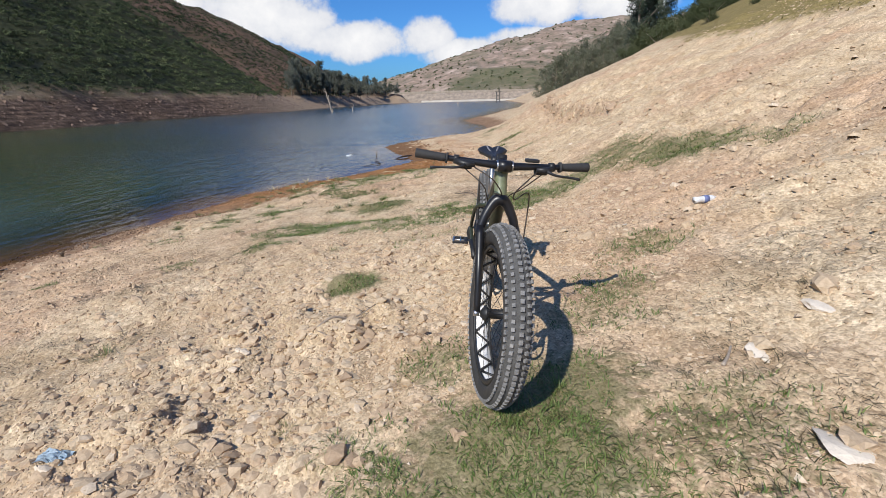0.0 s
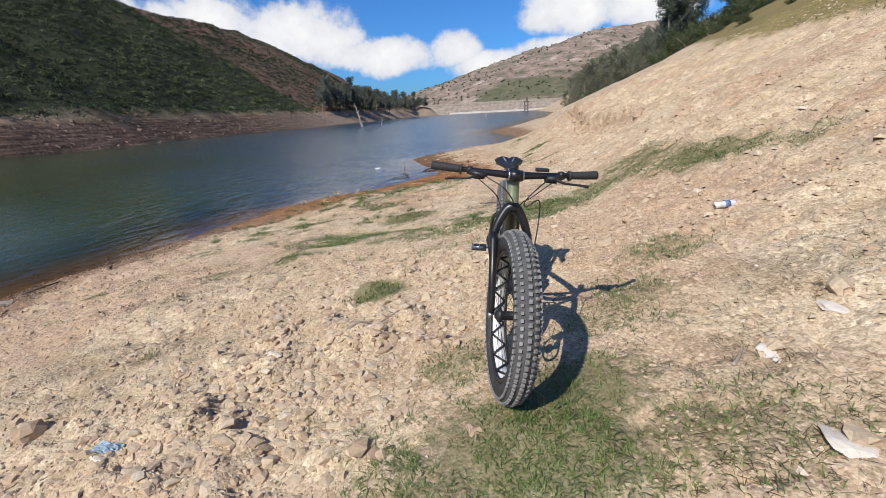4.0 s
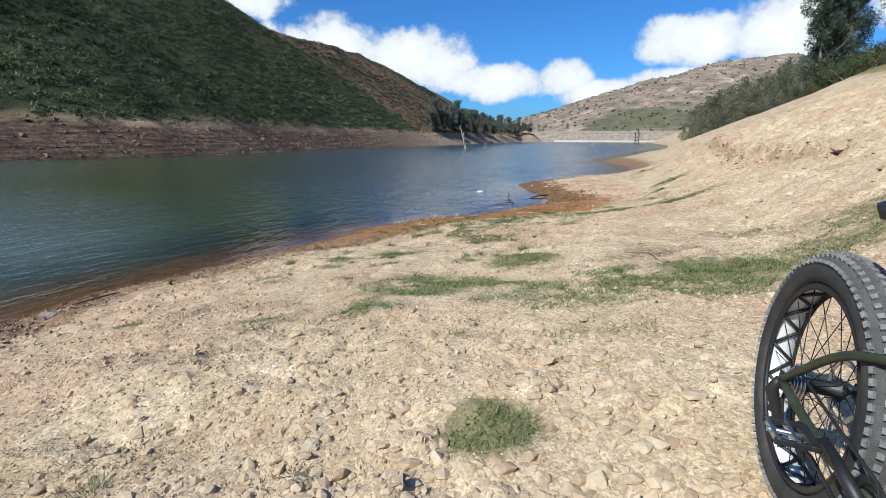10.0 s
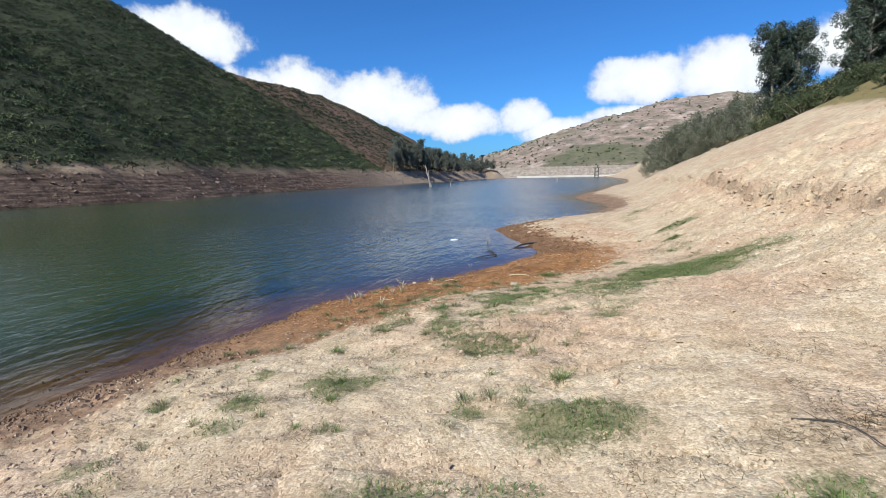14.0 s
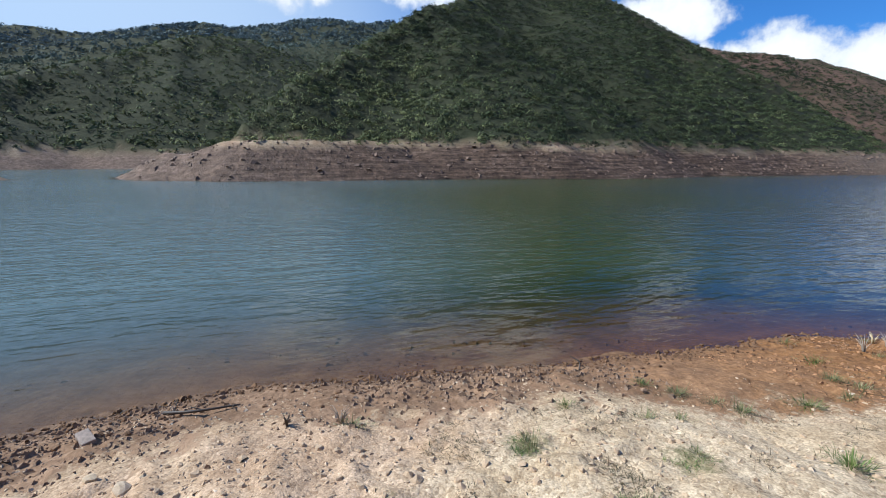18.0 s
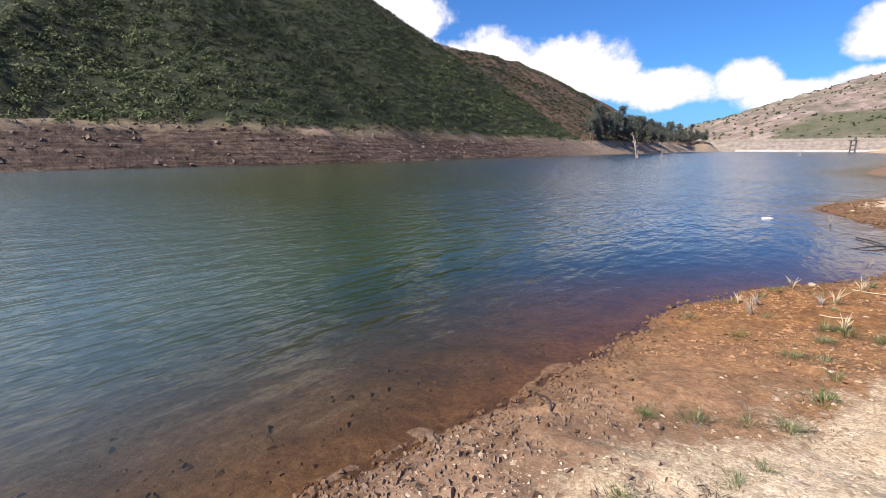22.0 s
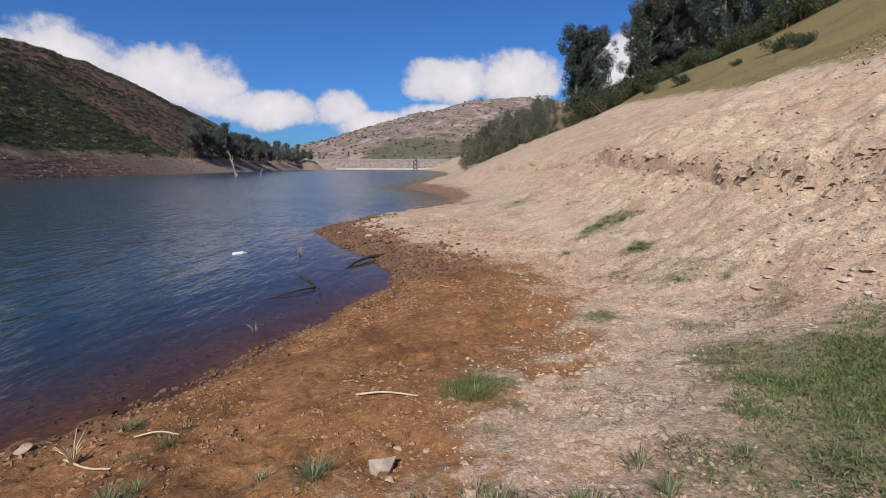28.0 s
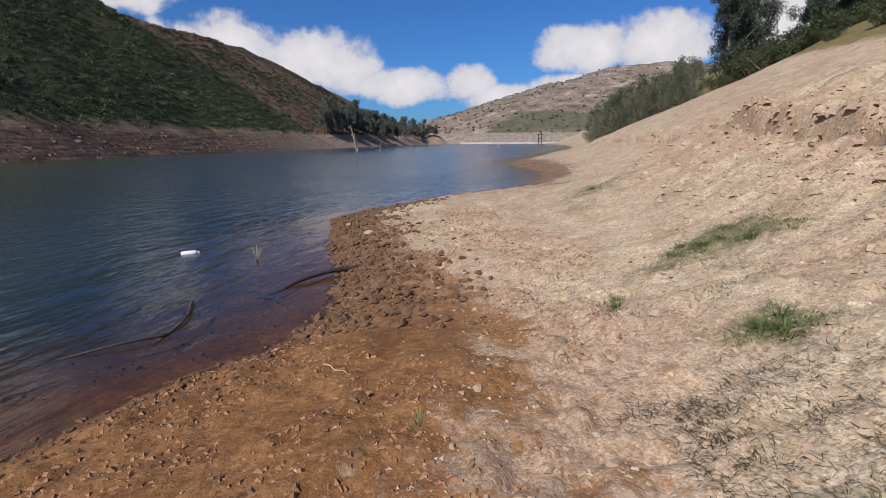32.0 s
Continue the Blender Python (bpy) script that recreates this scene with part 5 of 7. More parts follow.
# ---- trees ----
def make_tree(name, seed, height, spread_r, leaves, leaf, label, slim=1.0, foliage=None, low=0.14):
    """Tapered trunk, limbs and a crown of many loose leaf clumps."""
    r = random.Random(seed)
    g = np.random.default_rng(seed)
    tree = tagged(empty(name), label, "tree")
    lean = Vector((r.uniform(-0.06, 0.06), r.uniform(-0.06, 0.06), 0))
    pts = [Vector((0, 0, -0.4)) + (Vector((0, 0, 1)) + lean) * float(height * 0.92 * u) + Vector((r.uniform(-1, 1), r.uniform(-1, 1), 0)) * float(0.02 * height * u) for u in np.linspace(0, 1, 8)]
    part("trunk", tube(pts, [0.018 * height * (1 - 0.85 * u) * slim for u in np.linspace(0, 1, 8)], 7), BARK, tree)
    centres = []
    bm = bmesh.new()
    for k in range(34):
        u = r.uniform(low, 0.97)
        base = pts[0].lerp(pts[-1], u)
        a = r.uniform(0, 2 * math.pi)
        ln = spread_r * (1.08 - 0.85 * abs(u - 0.45)) * r.uniform(0.35, 1.0)
        tip = base + Vector((math.cos(a) * ln, math.sin(a) * ln, ln * r.uniform(0.4, 1.1)))
        mid = base.lerp(tip, 0.55) + Vector((0, 0, -0.06 * ln))
        tube([base, mid, tip], [0.010 * height * (1.1 - u), 0.006 * height * (1.1 - u), 0.0015 * height], 4, bm)
        centres.append((tip, spread_r * r.uniform(0.16, 0.34)))
        centres.append((mid, spread_r * r.uniform(0.12, 0.26)))
        centres.append((tip.lerp(mid, 0.4) + Vector((r.uniform(-1, 1), r.uniform(-1, 1), r.uniform(-1, 0.3))) * spread_r * 0.25, spread_r * r.uniform(0.12, 0.25)))
    for _ in range(7):
        centres.append((pts[-1] + Vector((r.uniform(-0.4, 0.4), r.uniform(-0.4, 0.4), r.uniform(-0.3, 0.6))) * spread_r * 0.5, spread_r * r.uniform(0.12, 0.26)))
    part("branchwork", bm, BARK, tree)
    pos, nrm = [], []
    total = sum(rad ** 2 for _, rad in centres)
    for c, rad in centres:
        per = max(12, int(leaves * rad ** 2 / total))
        p = g.normal(size=(per, 3))
        p /= np.linalg.norm(p, axis=1)[:, None]
        nrm.append(p * 0.8 + np.array([0, 0, 0.3]))
        p = p * rad * g.uniform(0.2, 1.0, (per, 1)) ** 0.6
        p[:, 2] *= 1.15
        pos.append(p + np.array(c))
    pos = np.concatenate(pos)
    v, f = quads_cloud(pos, leaf * g.uniform(0.5, 1.3, len(pos)), normals=np.concatenate(nrm), seed=seed)
    v = v.reshape(-1, 4, 3)[:, :3].reshape(-1, 3)
    crown = new("crown", mesh_np("crown", v, np.arange(len(v)).reshape(-1, 3), foliage or EUCA, False))
    crown.parent = tree
    return tree


def stand(tree, x, y, scale, turn):
    return copy_thing(tree, Matrix.Translation((x, y, gz1(x, y) - 0.1)) @ Matrix.Rotation(turn, 4, "Z") @ Matrix.Scale(scale, 4))


def place_first(tree, x, y, scale, turn):
    tree.matrix_world = Matrix.Translation((x, y, gz1(x, y) - 0.1)) @ Matrix.Rotation(turn, 4, "Z") @ Matrix.Scale(scale, 4)


def at_az(az, r, ox=0.0, oy=12.0):
    return ox - r * math.sin(radians(az)), oy + r * math.cos(radians(az))


tr = random.Random(12)
kinds = [make_tree("eucalyptus_tree", 30 + k, 11.3, 2.7, 19000, 0.14, "tall dark eucalyptus tree with pale trunk on the grassy slope") for k in range(3)]
spots = [(-18.2, 58, 1.0), (-20.3, 60, 0.9), (-19.2, 61, 0.8), (-25.4, 59, 1.0), (-27.4, 61, 1.1), (-29, 58, 1.0), (-30.2, 57, 1.1), (-32.6, 58, 1.15), (-35, 57, 1.05), (-37.5, 58, 1.1), (-27, 70, 1.2), (-31.5, 71, 1.2), (-25.5, 72, 1.1), (-40.5, 58, 1.0), (-24.3, 64, 1.1), (-26.4, 65, 1.15), (-28.2, 66, 1.2), (-30.6, 65, 1.2), (-33.8, 64, 1.2), (-36.4, 65, 1.2), (-39, 64, 1.2), (-43, 60, 1.1)]
for k, (az, r, sc) in enumerate(spots):
    x, y = at_az(az, r)
    (place_first if k < 3 else lambda t, *a: tagged(stand(t, *a), group="eucalyptus grove on the slope"))(kinds[k % 3], x, y, sc, tr.uniform(0, 6.28))
for t in kinds:
    tagged(t, group="eucalyptus grove on the slope")
thin = [make_tree("young_eucalyptus_tree", 50 + k, 7.6, 2.5, 3200, 0.18, "slender grey-green eucalyptus tree at the foot of the far slope", 0.6, PALE_LEAF, 0.1) for k in range(2)]
n = 0
for az in np.linspace(-6.0, -15.6, 64):
    x, y = at_az(az + tr.uniform(-0.4, 0.4), tr.uniform(92, 135))
    (place_first if n < 2 else lambda t, *a: tagged(stand(t, *a), group="row of young trees"))(thin[n % 2], x, y, tr.choice((0.5, 0.7, 0.85, 1.0, 1.1)) * tr.uniform(0.85, 1.1), tr.uniform(0, 6.28))
    n += 1
for t in thin:
    tagged(t, group="row of young trees")
shore_tree = [make_tree("lakeside_tree", 70 + k, 16.5, 4.0, 4200, 0.36, "dark tree of the wood along the far lake shore", 0.8, WOOD_LEAF, 0.3) for k in range(3)]
n = 0
for row in range(2):
    for az in np.linspace(24.2, 11.9, 44 - 10 * row):
        q = az + tr.uniform(-0.25, 0.25)
        far = np.arange(90.0, 300.0, 1.0)
        lx, ly = -far * math.sin(radians(q)), 12 + far * math.cos(radians(q))
        r = float(far[np.argmax(on_ground(lx, ly) > 2.4)]) + tr.uniform(2, 7) + 9 * row
        x, y = at_az(q, r)
        sc = tr.uniform(0.62, 1.0) * (0.55 + 0.45 * min(1, (24.2 - az) / 3))
        (place_first if n < 3 else lambda t, *a: tagged(stand(t, *a), group="wood on the far shore"))(shore_tree[n % 3], x, y, sc, tr.uniform(0, 6.28))
        n += 1
for t in shore_tree:
    tagged(t, group="wood on the far shore")

# ---- scrub on the hills ----
def scrub_field(name, n, box, size, seed, per, leaf, keep, label):
    g = np.random.default_rng(seed)
    x, y = g.uniform(box[0], box[1], n), g.uniform(box[2], box[3], n)
    z = on_ground(x, y)
    ok = (z > 3.3 + g.uniform(0, 0.7, n)) & keep(x, y, z, g)
    x, y, z = x[ok], y[ok], z[ok]
    m = len(x)
    s = size * g.uniform(0.35, 1.0, m) ** 0.8 * (1 + 0.6 * (vnoise(x, y, 25, 81)))
    d = g.normal(size=(m, per, 3))
    d /= np.linalg.norm(d, axis=2)[:, :, None]
    d[:, :, 2] = np.abs(d[:, :, 2]) - 0.1
    rad = g.uniform(0.45, 1.0, (m, per, 1))
    c = np.stack([x, y, z], 1)[:, None] + d * rad * s[:, None, None] * np.array([1, 1, 0.85])
    v, f = quads_cloud(c.reshape(-1, 3), (leaf * s[:, None] * g.uniform(0.6, 1.3, (m, per))).ravel(), normals=2.2 * d.reshape(-1, 3), seed=seed + 1)
    v = v.reshape(-1, 4, 3)[:, :3].reshape(-1, 3)
    f = np.arange(len(v)).reshape(-1, 3)
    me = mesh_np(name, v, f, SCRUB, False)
    # sunlit spur and ridge, shaded hill front put into tone; the point simply darker
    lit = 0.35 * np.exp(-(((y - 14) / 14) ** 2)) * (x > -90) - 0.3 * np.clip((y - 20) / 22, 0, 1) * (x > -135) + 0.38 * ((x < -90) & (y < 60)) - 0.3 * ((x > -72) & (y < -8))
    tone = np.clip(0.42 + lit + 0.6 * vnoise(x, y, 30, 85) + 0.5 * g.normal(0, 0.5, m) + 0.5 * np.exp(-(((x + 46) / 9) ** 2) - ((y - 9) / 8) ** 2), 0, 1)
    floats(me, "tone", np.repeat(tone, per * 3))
    tagged(new(name, me), label, "shrubs", kind="stuff")


def on_hill_a(x, y, z, g):
    bare = np.clip((y - 92 - 1.3 * np.clip(20 - z, 0, 20) - 12 * vnoise(x, y, 30, 84)) / 16, 0, 1)
    steps = 0.5 + 0.5 * np.sin(z * 4.2 + 5 * vnoise(x, y, 14, 83))
    return (x < -30) & (g.uniform(0, 1, len(x)) > 0.4 * bare) & (g.uniform(0, 1, len(x)) > 0.55 * steps)


scrub_field("hillside_scrub", 46000, (-135, -33, 2, 215), 0.85, 5, 34, 0.25, on_hill_a, "dense green scrub covering the lakeside hill, sun and shade in its tones")
def on_mid_ridge(x, y, z, g):
    steps = 0.5 + 0.5 * np.sin(z * 3.4 + 4 * vnoise(x, y, 22, 83))
    return (np.hypot(x, y - 8) < 285) & ((x < -135) | (y < 2)) & (g.uniform(0, 1, len(x)) > 0.7 * steps)


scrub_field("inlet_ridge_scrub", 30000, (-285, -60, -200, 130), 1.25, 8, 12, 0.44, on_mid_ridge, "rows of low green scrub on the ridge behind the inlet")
scrub_field("far_scrub", 21000, (-420, -60, -230, 330), 2.7, 6, 13, 0.46, lambda x, y, z, g: ((x < -135) | (y < 2) | (y > 215)) & (x < -60) & (np.hypot(x, y - 8) >= 285), "scrub on the hills behind the inlet, distance haze painted in blue-green")
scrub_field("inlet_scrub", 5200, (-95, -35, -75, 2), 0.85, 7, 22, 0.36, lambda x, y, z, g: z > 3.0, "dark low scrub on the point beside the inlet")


# ---- grass, weeds and tufts on the shore ----
def scatter_patch(patches, per_m2, seed, size_lo, size_hi, width, lean_lo, lean_hi, bend, ragged=0.45, gap=0.0):
    """Blades for round patches (x, y, radius, how full), thinning out to ragged rims."""
    g = np.random.default_rng(seed)
    out_v, out_f, base = [], [], 0
    for x0, y0, r, full in patches:
        n = int(math.pi * r * r * per_m2 * full)
        a, q = g.uniform(0, 2 * np.pi, n), np.sqrt(g.uniform(0, 1.5, n))
        x, y = x0 + 1.25 * r * q * np.cos(a), y0 + r * q * np.sin(a)
        ok = (vnoise(x, y, 0.22, 61) + 0.6 * vnoise(x, y, 0.07, 62) > gap + ragged * (q * q - 0.55)) & (off_shore(x, y) > 0.05)
        x, y = x[ok], y[ok]
        n = len(x)
        if n == 0:
            continue
        v, f = blades(x, y, on_ground(x, y) - 0.004, g.uniform(size_lo, size_hi, n), g.uniform(0.6, 1.3, n) * width, g.uniform(lean_lo, lean_hi, n), seed + len(out_v), bend)
        out_v.append(v)
        out_f.append(f + base)
        base += len(v)
    return np.concatenate(out_v), np.concatenate(out_f)


v, f = scatter_patch(LUSH, 11500, 101, 0.014, 0.046, 0.0044, 0.3, 1.3, 0.5, 1.0, 0.0)
tagged(new("grass", mesh_np("grass", v, f, GRASS, False)), "patches of short green grass on the dry shore", "grass", kind="stuff")
v, f = scatter_patch(THIN, 8500, 151, 0.02, 0.075, 0.0026, 1.1, 1.54, 0.15, 0.7, 0.1)
tagged(new("creeping_weeds", mesh_np("creeping_weeds", v, f, WEED, False)), "sparse dark creeping weeds and dry stalks on sand", "weeds", kind="stuff")
v, f = scatter_patch([(x, y, r, c * 0.8) for x, y, r, c in LUSH], 350, 171, 0.03, 0.08, 0.003, 0.3, 1.3, 0.5)
tagged(new("dry_grass", mesh_np("dry_grass", v, f, TUFT, False)), "dry straw-coloured blades among the green grass", "grass", kind="stuff")


def slope_grass():
    g = np.random.default_rng(9)
    n = 80000
    x, y = 5.5 + 38 * g.uniform(0, 1, n) ** 1.5, g.uniform(4, 75, n)
    z = on_ground(x, y)
    ok = (z > turf_foot(y) + g.uniform(-0.2, 1.2, n)) & (z < 17) & (vnoise(x, y, 2.0, 91) > -0.25)
    x, y, z = x[ok], y[ok], z[ok]
    n = len(x)
    v, f = blades(x, y, z - 0.02, g.uniform(0.03, 0.11, n), g.uniform(0.012, 0.04, n), g.uniform(0.3, 1.3, n), 10)
    tagged(new("slope_grass", mesh_np("slope_grass", v, f, OCHRE_GRASS, False)), "rough ochre grass on the slope above the old waterline", "grass", kind="stuff")


slope_grass()


def make_tuft(seed, n, lo, hi, label, wide=0.004, mat=TUFT, spread_r=0.05):
    g = np.random.default_rng(seed)
    a, q = g.uniform(0, 6.283, n), np.abs(g.normal(0, spread_r, n))
    v, f = blades(q * np.cos(a), q * np.sin(a), np.full(n, -0.012), g.uniform(lo, hi, n), np.full(n, wide), np.clip(g.normal(0.75, 0.4, n), 0.05, 1.45), seed)
    return tagged(new("grass_tuft", mesh_np("grass_tuft", v, f, mat, False)), label, "grass tuft", "tufts on the shore")


tufts = [make_tuft(201, 130, 0.05, 0.13, "spiky grey-green grass tuft on reddish shore soil"), make_tuft(202, 90, 0.04, 0.10, "small dry grass tuft on sandy soil"), make_tuft(203, 170, 0.05, 0.12, "low green weed tuft on sandy soil", 0.005, GRASS, 0.07)]
TUFTS = [(-3.08, 9.7, 0), (-1.39, 10.94, 2), (-1.77, 10.14, 0), (-2.54, 10.57, 0), (-1.94, 12.86, 0), (0.08, 12.72, 0), (0.45, 12.66, 0), (-0.41, 13.67, 2), (-1.17, 12.9, 0), (-1.95, 13.35, 0), (-2.05, 13.25, 1), (1.22, 17.1, 2), (1.84, 18.05, 2), (2.17, 17.7, 2), (1.85, 16.46, 2), (0.25, 15.75, 1), (-3.3, 9.6, 2), (-3.45, 7.6, 1), (-2.4, 7.85, 1), (-1.26, 7.24, 1), (-1.63, 8.87, 0), (1.15, 7.71, 2), (1.62, 3.2, 0), (0.92, 3.7, 1), (-0.54, 4.46, 1), (0.35, 5.9, 1), (1.95, 3.75, 2), (-0.05, 15.15, 1), (1.85, 14.86, 1), (1.24, 17.26, 0)]
TUFTS += [(2.04, 17.88, 2), (2.2, 17.72, 2), (1.92, 17.83, 2), (2.1, 17.98, 2), (1.8, 16.3, 2), (1.74, 16.4, 2), (1.58, 15.15, 2), (1.46, 21.2, 2)]
TUFTS += [(-1.98, 12.9, 0), (-1.9, 12.98, 0), (-2.08, 12.06, 2), (-2.61, 11.62, 0), (-2.52, 11.6, 0), (-3.3, 12.3, 0), (-1.16, 12.94, 0), (-1.25, 11.59, 0), (-0.67, 11.55, 0), (-0.77, 10.85, 0), (-0.65, 10.9, 0), (-0.85, 10.8, 2), (-1.41, 10.88, 2), (-1.74, 11.32, 2), (-2.6, 11.21, 0), (-2.16, 10.88, 2), (-2.28, 11.37, 0), (-1.3, 10.63, 0), (-2.57, 12.48, 1), (-0.45, 13.47, 2), (-3.5, 11.5, 1), (-3.0, 11.87, 1), (-2.4, 9.05, 1), (-2.84, 8.4, 0), (-2.15, 8.45, 0), (-1.57, 8.89, 2), (-1.9, 10.27, 0), (-2.7, 9.8, 0), (-0.53, 11.11, 0), (-0.17, 9.37, 0), (-2.28, 10.8, 1), (-1.26, 9.97, 0)]
for k in range(70):
    x, y = wr.uniform(-3.2, 0.4), wr.uniform(8.0, 13.6)
    if float(off_shore(np.array([x]), np.array([y]))[0]) > 0.25:
        TUFTS.append((x, y, wr.choice((0, 0, 1, 1, 2))))
for k, (x, y, kind) in enumerate(TUFTS):
    m = Matrix.Translation((x, y, gz1(x, y))) @ Matrix.Rotation(k * 2.4, 4, "Z") @ Matrix.Scale((0.5 if kind == 2 else 0.75) + 0.5 * ((k * 37) % 10) / 10, 4)
    first = [i for i, q in enumerate(TUFTS) if q[2] == kind][0]
    if k == first:
        tufts[kind].matrix_world = m
    else:
        copy_thing(tufts[kind], m)


# ---- pebbles, stones and lumps of earth ----
ICO = bmesh.new()
bmesh.ops.create_icosphere(ICO, subdivisions=1, radius=1.0)
ICO_V = np.array([v.co[:] for v in ICO.verts])
ICO_F = np.array([[v.index for v in fc.verts] for fc in ICO.faces])
ICO.free()


# a blunt lump: five corners below, five closer in above
LUMP_V = np.array([(math.cos(a) * r, math.sin(a) * r, h) for r, h, o in ((1.0, -0.6, 0.0), (0.62, 0.75, 0.5)) for a in (np.arange(5) + o) * 1.2566])
LUMP_F = np.array([(0, 1, 5), (1, 6, 5), (1, 2, 6), (2, 7, 6), (2, 3, 7), (3, 8, 7), (3, 4, 8), (4, 9, 8), (4, 0, 9), (0, 5, 9), (5, 6, 7), (5, 7, 8), (5, 8, 9)])
CHIP_V = np.array([(1, 0.7, -1.0), (-0.9, 0.8, -1.0), (-1, -0.7, -1.0), (0.9, -0.8, -1.0), (0.55, 0.1, 0.75), (-0.5, -0.1, 0.7)], float)
CHIP_F = np.array([(0, 1, 5), (0, 5, 4), (1, 2, 5), (2, 3, 4), (2, 4, 5), (3, 0, 4)])


def pebbles(name, x, y, size, seed, mat, label, flat=0.55, sink=0.2, shape=(ICO_V, ICO_F)):
    ICO_V, ICO_F = shape
    g = np.random.default_rng(seed)
    bare = greenness(x, y) < g.uniform(0.12, 0.6, len(x))
    x, y, size = x[bare], y[bare], size[bare]
    n = len(x)
    z = on_ground(x, y)
    sc = size[:, None] * g.uniform(0.6, 1.3, (n, 3)) * np.array([1.1, 1.0, flat])
    a = g.uniform(0, 6.283, n)
    j = ICO_V[None] * (1 + 0.6 * (g.uniform(0, 1, (n, len(ICO_V), 1)) - 0.5)) * sc[:, None]
    tilt = g.normal(0, 0.35, n)
    j = np.stack([j[..., 0] * np.cos(tilt)[:, None] - j[..., 2] * np.sin(tilt)[:, None], j[..., 1], j[..., 0] * np.sin(tilt)[:, None] + j[..., 2] * np.cos(tilt)[:, None]], -1)
    rx = j[..., 0] * np.cos(a)[:, None] - j[..., 1] * np.sin(a)[:, None]
    ry = j[..., 0] * np.sin(a)[:, None] + j[..., 1] * np.cos(a)[:, None]
    v = np.stack([rx + x[:, None], ry + y[:, None], j[..., 2] + (z + size * flat * (0.5 - sink))[:, None]], -1).reshape(-1, 3)
    f = (ICO_F[None] + len(ICO_V) * np.arange(n)[:, None, None]).reshape(-1, 3)
    tagged(new(name, mesh_np(name, v, f, mat, False)), label, "pebbles", kind="stuff")


g = np.random.default_rng(77)
n = 120000
px, py = g.uniform(-4.4, 4.2, n), 2.5 + 18 * g.uniform(0, 1, n) ** 1.35
ok = (off_shore(px, py) > 0.1) & (vnoise(px, py, 0.9, 95) + 0.7 * vnoise(px, py, 0.25, 96) > g.uniform(-0.6, 0.25, n))
ok &= (py < 9) | (off_shore(px, py) > np.interp(py, (9, 12, 14, 16, 18, 22), (0.8, 2.2, 2.4, 1.9, 1.2, 0.9)) + g.normal(0, 0.35, n))
px, py = px[ok], py[ok]
pebbles("pebbles", px, py, 0.0035 + 0.013 * g.uniform(0, 1, len(px)) ** 3.5, 78, STONE, "pale pebbles and chips strewn over the sand", shape=(CHIP_V, CHIP_F))
n = 75000
px, py = g.uniform(-2.6, 2.7, n), g.uniform(2.6, 8.0, n)
ok = vnoise(px, py, 0.5, 93) + 0.6 * vnoise(px, py, 0.15, 94) > g.uniform(-0.5, 0.1, n)
pebbles("gravel", px[ok], py[ok], 0.004 + 0.006 * g.uniform(0, 1, ok.sum()) ** 2, 76, STONE, "fine pale gravel lying on the sand", 0.5, shape=(CHIP_V, CHIP_F))
n = 15000
px, py = g.uniform(-0.9, 1.75, n), g.uniform(2.7, 6.0, n)
dens = np.exp(-(((px - 0.75 - 0.25 * (py - 4)) / 0.75) ** 2) - ((py - 4.3) / 1.2) ** 2)
ok = g.uniform(0, 1, n) < dens + 0.08
px, py = px[ok], py[ok]
pebbles("rubble", px, py, 0.006 + 0.03 * g.uniform(0, 1, len(px)) ** 4, 79, STONE, "broken pale rubble and dried clods beside the bicycle", 0.5, 0.4, (ICO_V, ICO_F))
CLOD = plain("dry_sand_clod", (0.46, 0.335, 0.22), 0.95, vary=0.28, scale=26.0, bumps=0.7)
n = 44000
px, py = g.uniform(-3.4, 5.5, n), 3.0 + 20 * g.uniform(0, 1, n) ** 1.2
ok = (vnoise(px, py, 1.4, 103) * 3 + 0.6 * vnoise(px, py, 0.45, 104) + 0.9 * vnoise(px, py, 0.2, 110) > g.uniform(-0.5, 1.1, n))
ok &= off_shore(px, py) > np.interp(py, (3, 9, 12, 14, 16, 18, 22), (0.5, 0.9, 2.4, 2.6, 2.0, 1.3, 1.0)) + g.normal(0, 0.2, n)
px, py = px[ok], py[ok]
pebbles("sand_clods", px, py, 0.006 + 0.024 * g.uniform(0, 1, len(px)) ** 3.4, 86, CLOD, "crumbled clods of dry sandy earth strewn over the shore", 0.6, 0.35, (LUMP_V, LUMP_F))
n = 2600
py = g.uniform(4.5, 24, n)
px = np.interp(py, SHORE_Y, SHORE_X) - np.abs(g.normal(0, 0.75, n)) - 0.02
sz = 0.01 + 0.03 * g.uniform(0, 1, n) ** 2.6
ok = (vnoise(px, py, 0.6, 111) + 0.6 * vnoise(px, py, 0.2, 112) > -0.05) & (on_ground(px, py) < -0.6 * sz - 0.01)
pebbles("sunken_clods", px[ok], py[ok], sz[ok], 87, MUDSTONE, "dark clods and stones lying under the shallow water", 0.5, 0.3, (CHIP_V, CHIP_F))
n = 6000
py = g.uniform(3.5, 30, n)
px = np.interp(py, SHORE_Y, SHORE_X) + np.abs(g.normal(0, 0.22, n)) * np.where(py > 17, 2.2, 1.0) - 0.06
pebbles("waterline_lumps", px, py, 0.006 + 0.02 * g.uniform(0, 1, n) ** 2.2, 80, MUDSTONE, "dark muddy lumps and gravel along the waterline", shape=(LUMP_V, LUMP_F))
n = 46000
px, py = g.uniform(-3.6, 1.2, n), g.uniform(10.5, 22, n)
ok = (off_shore(px, py) > 0.05) & (off_shore(px, py) < 2.6) & (vnoise(px, py, 0.5, 97) > -0.1)
px, py = px[ok], py[ok]
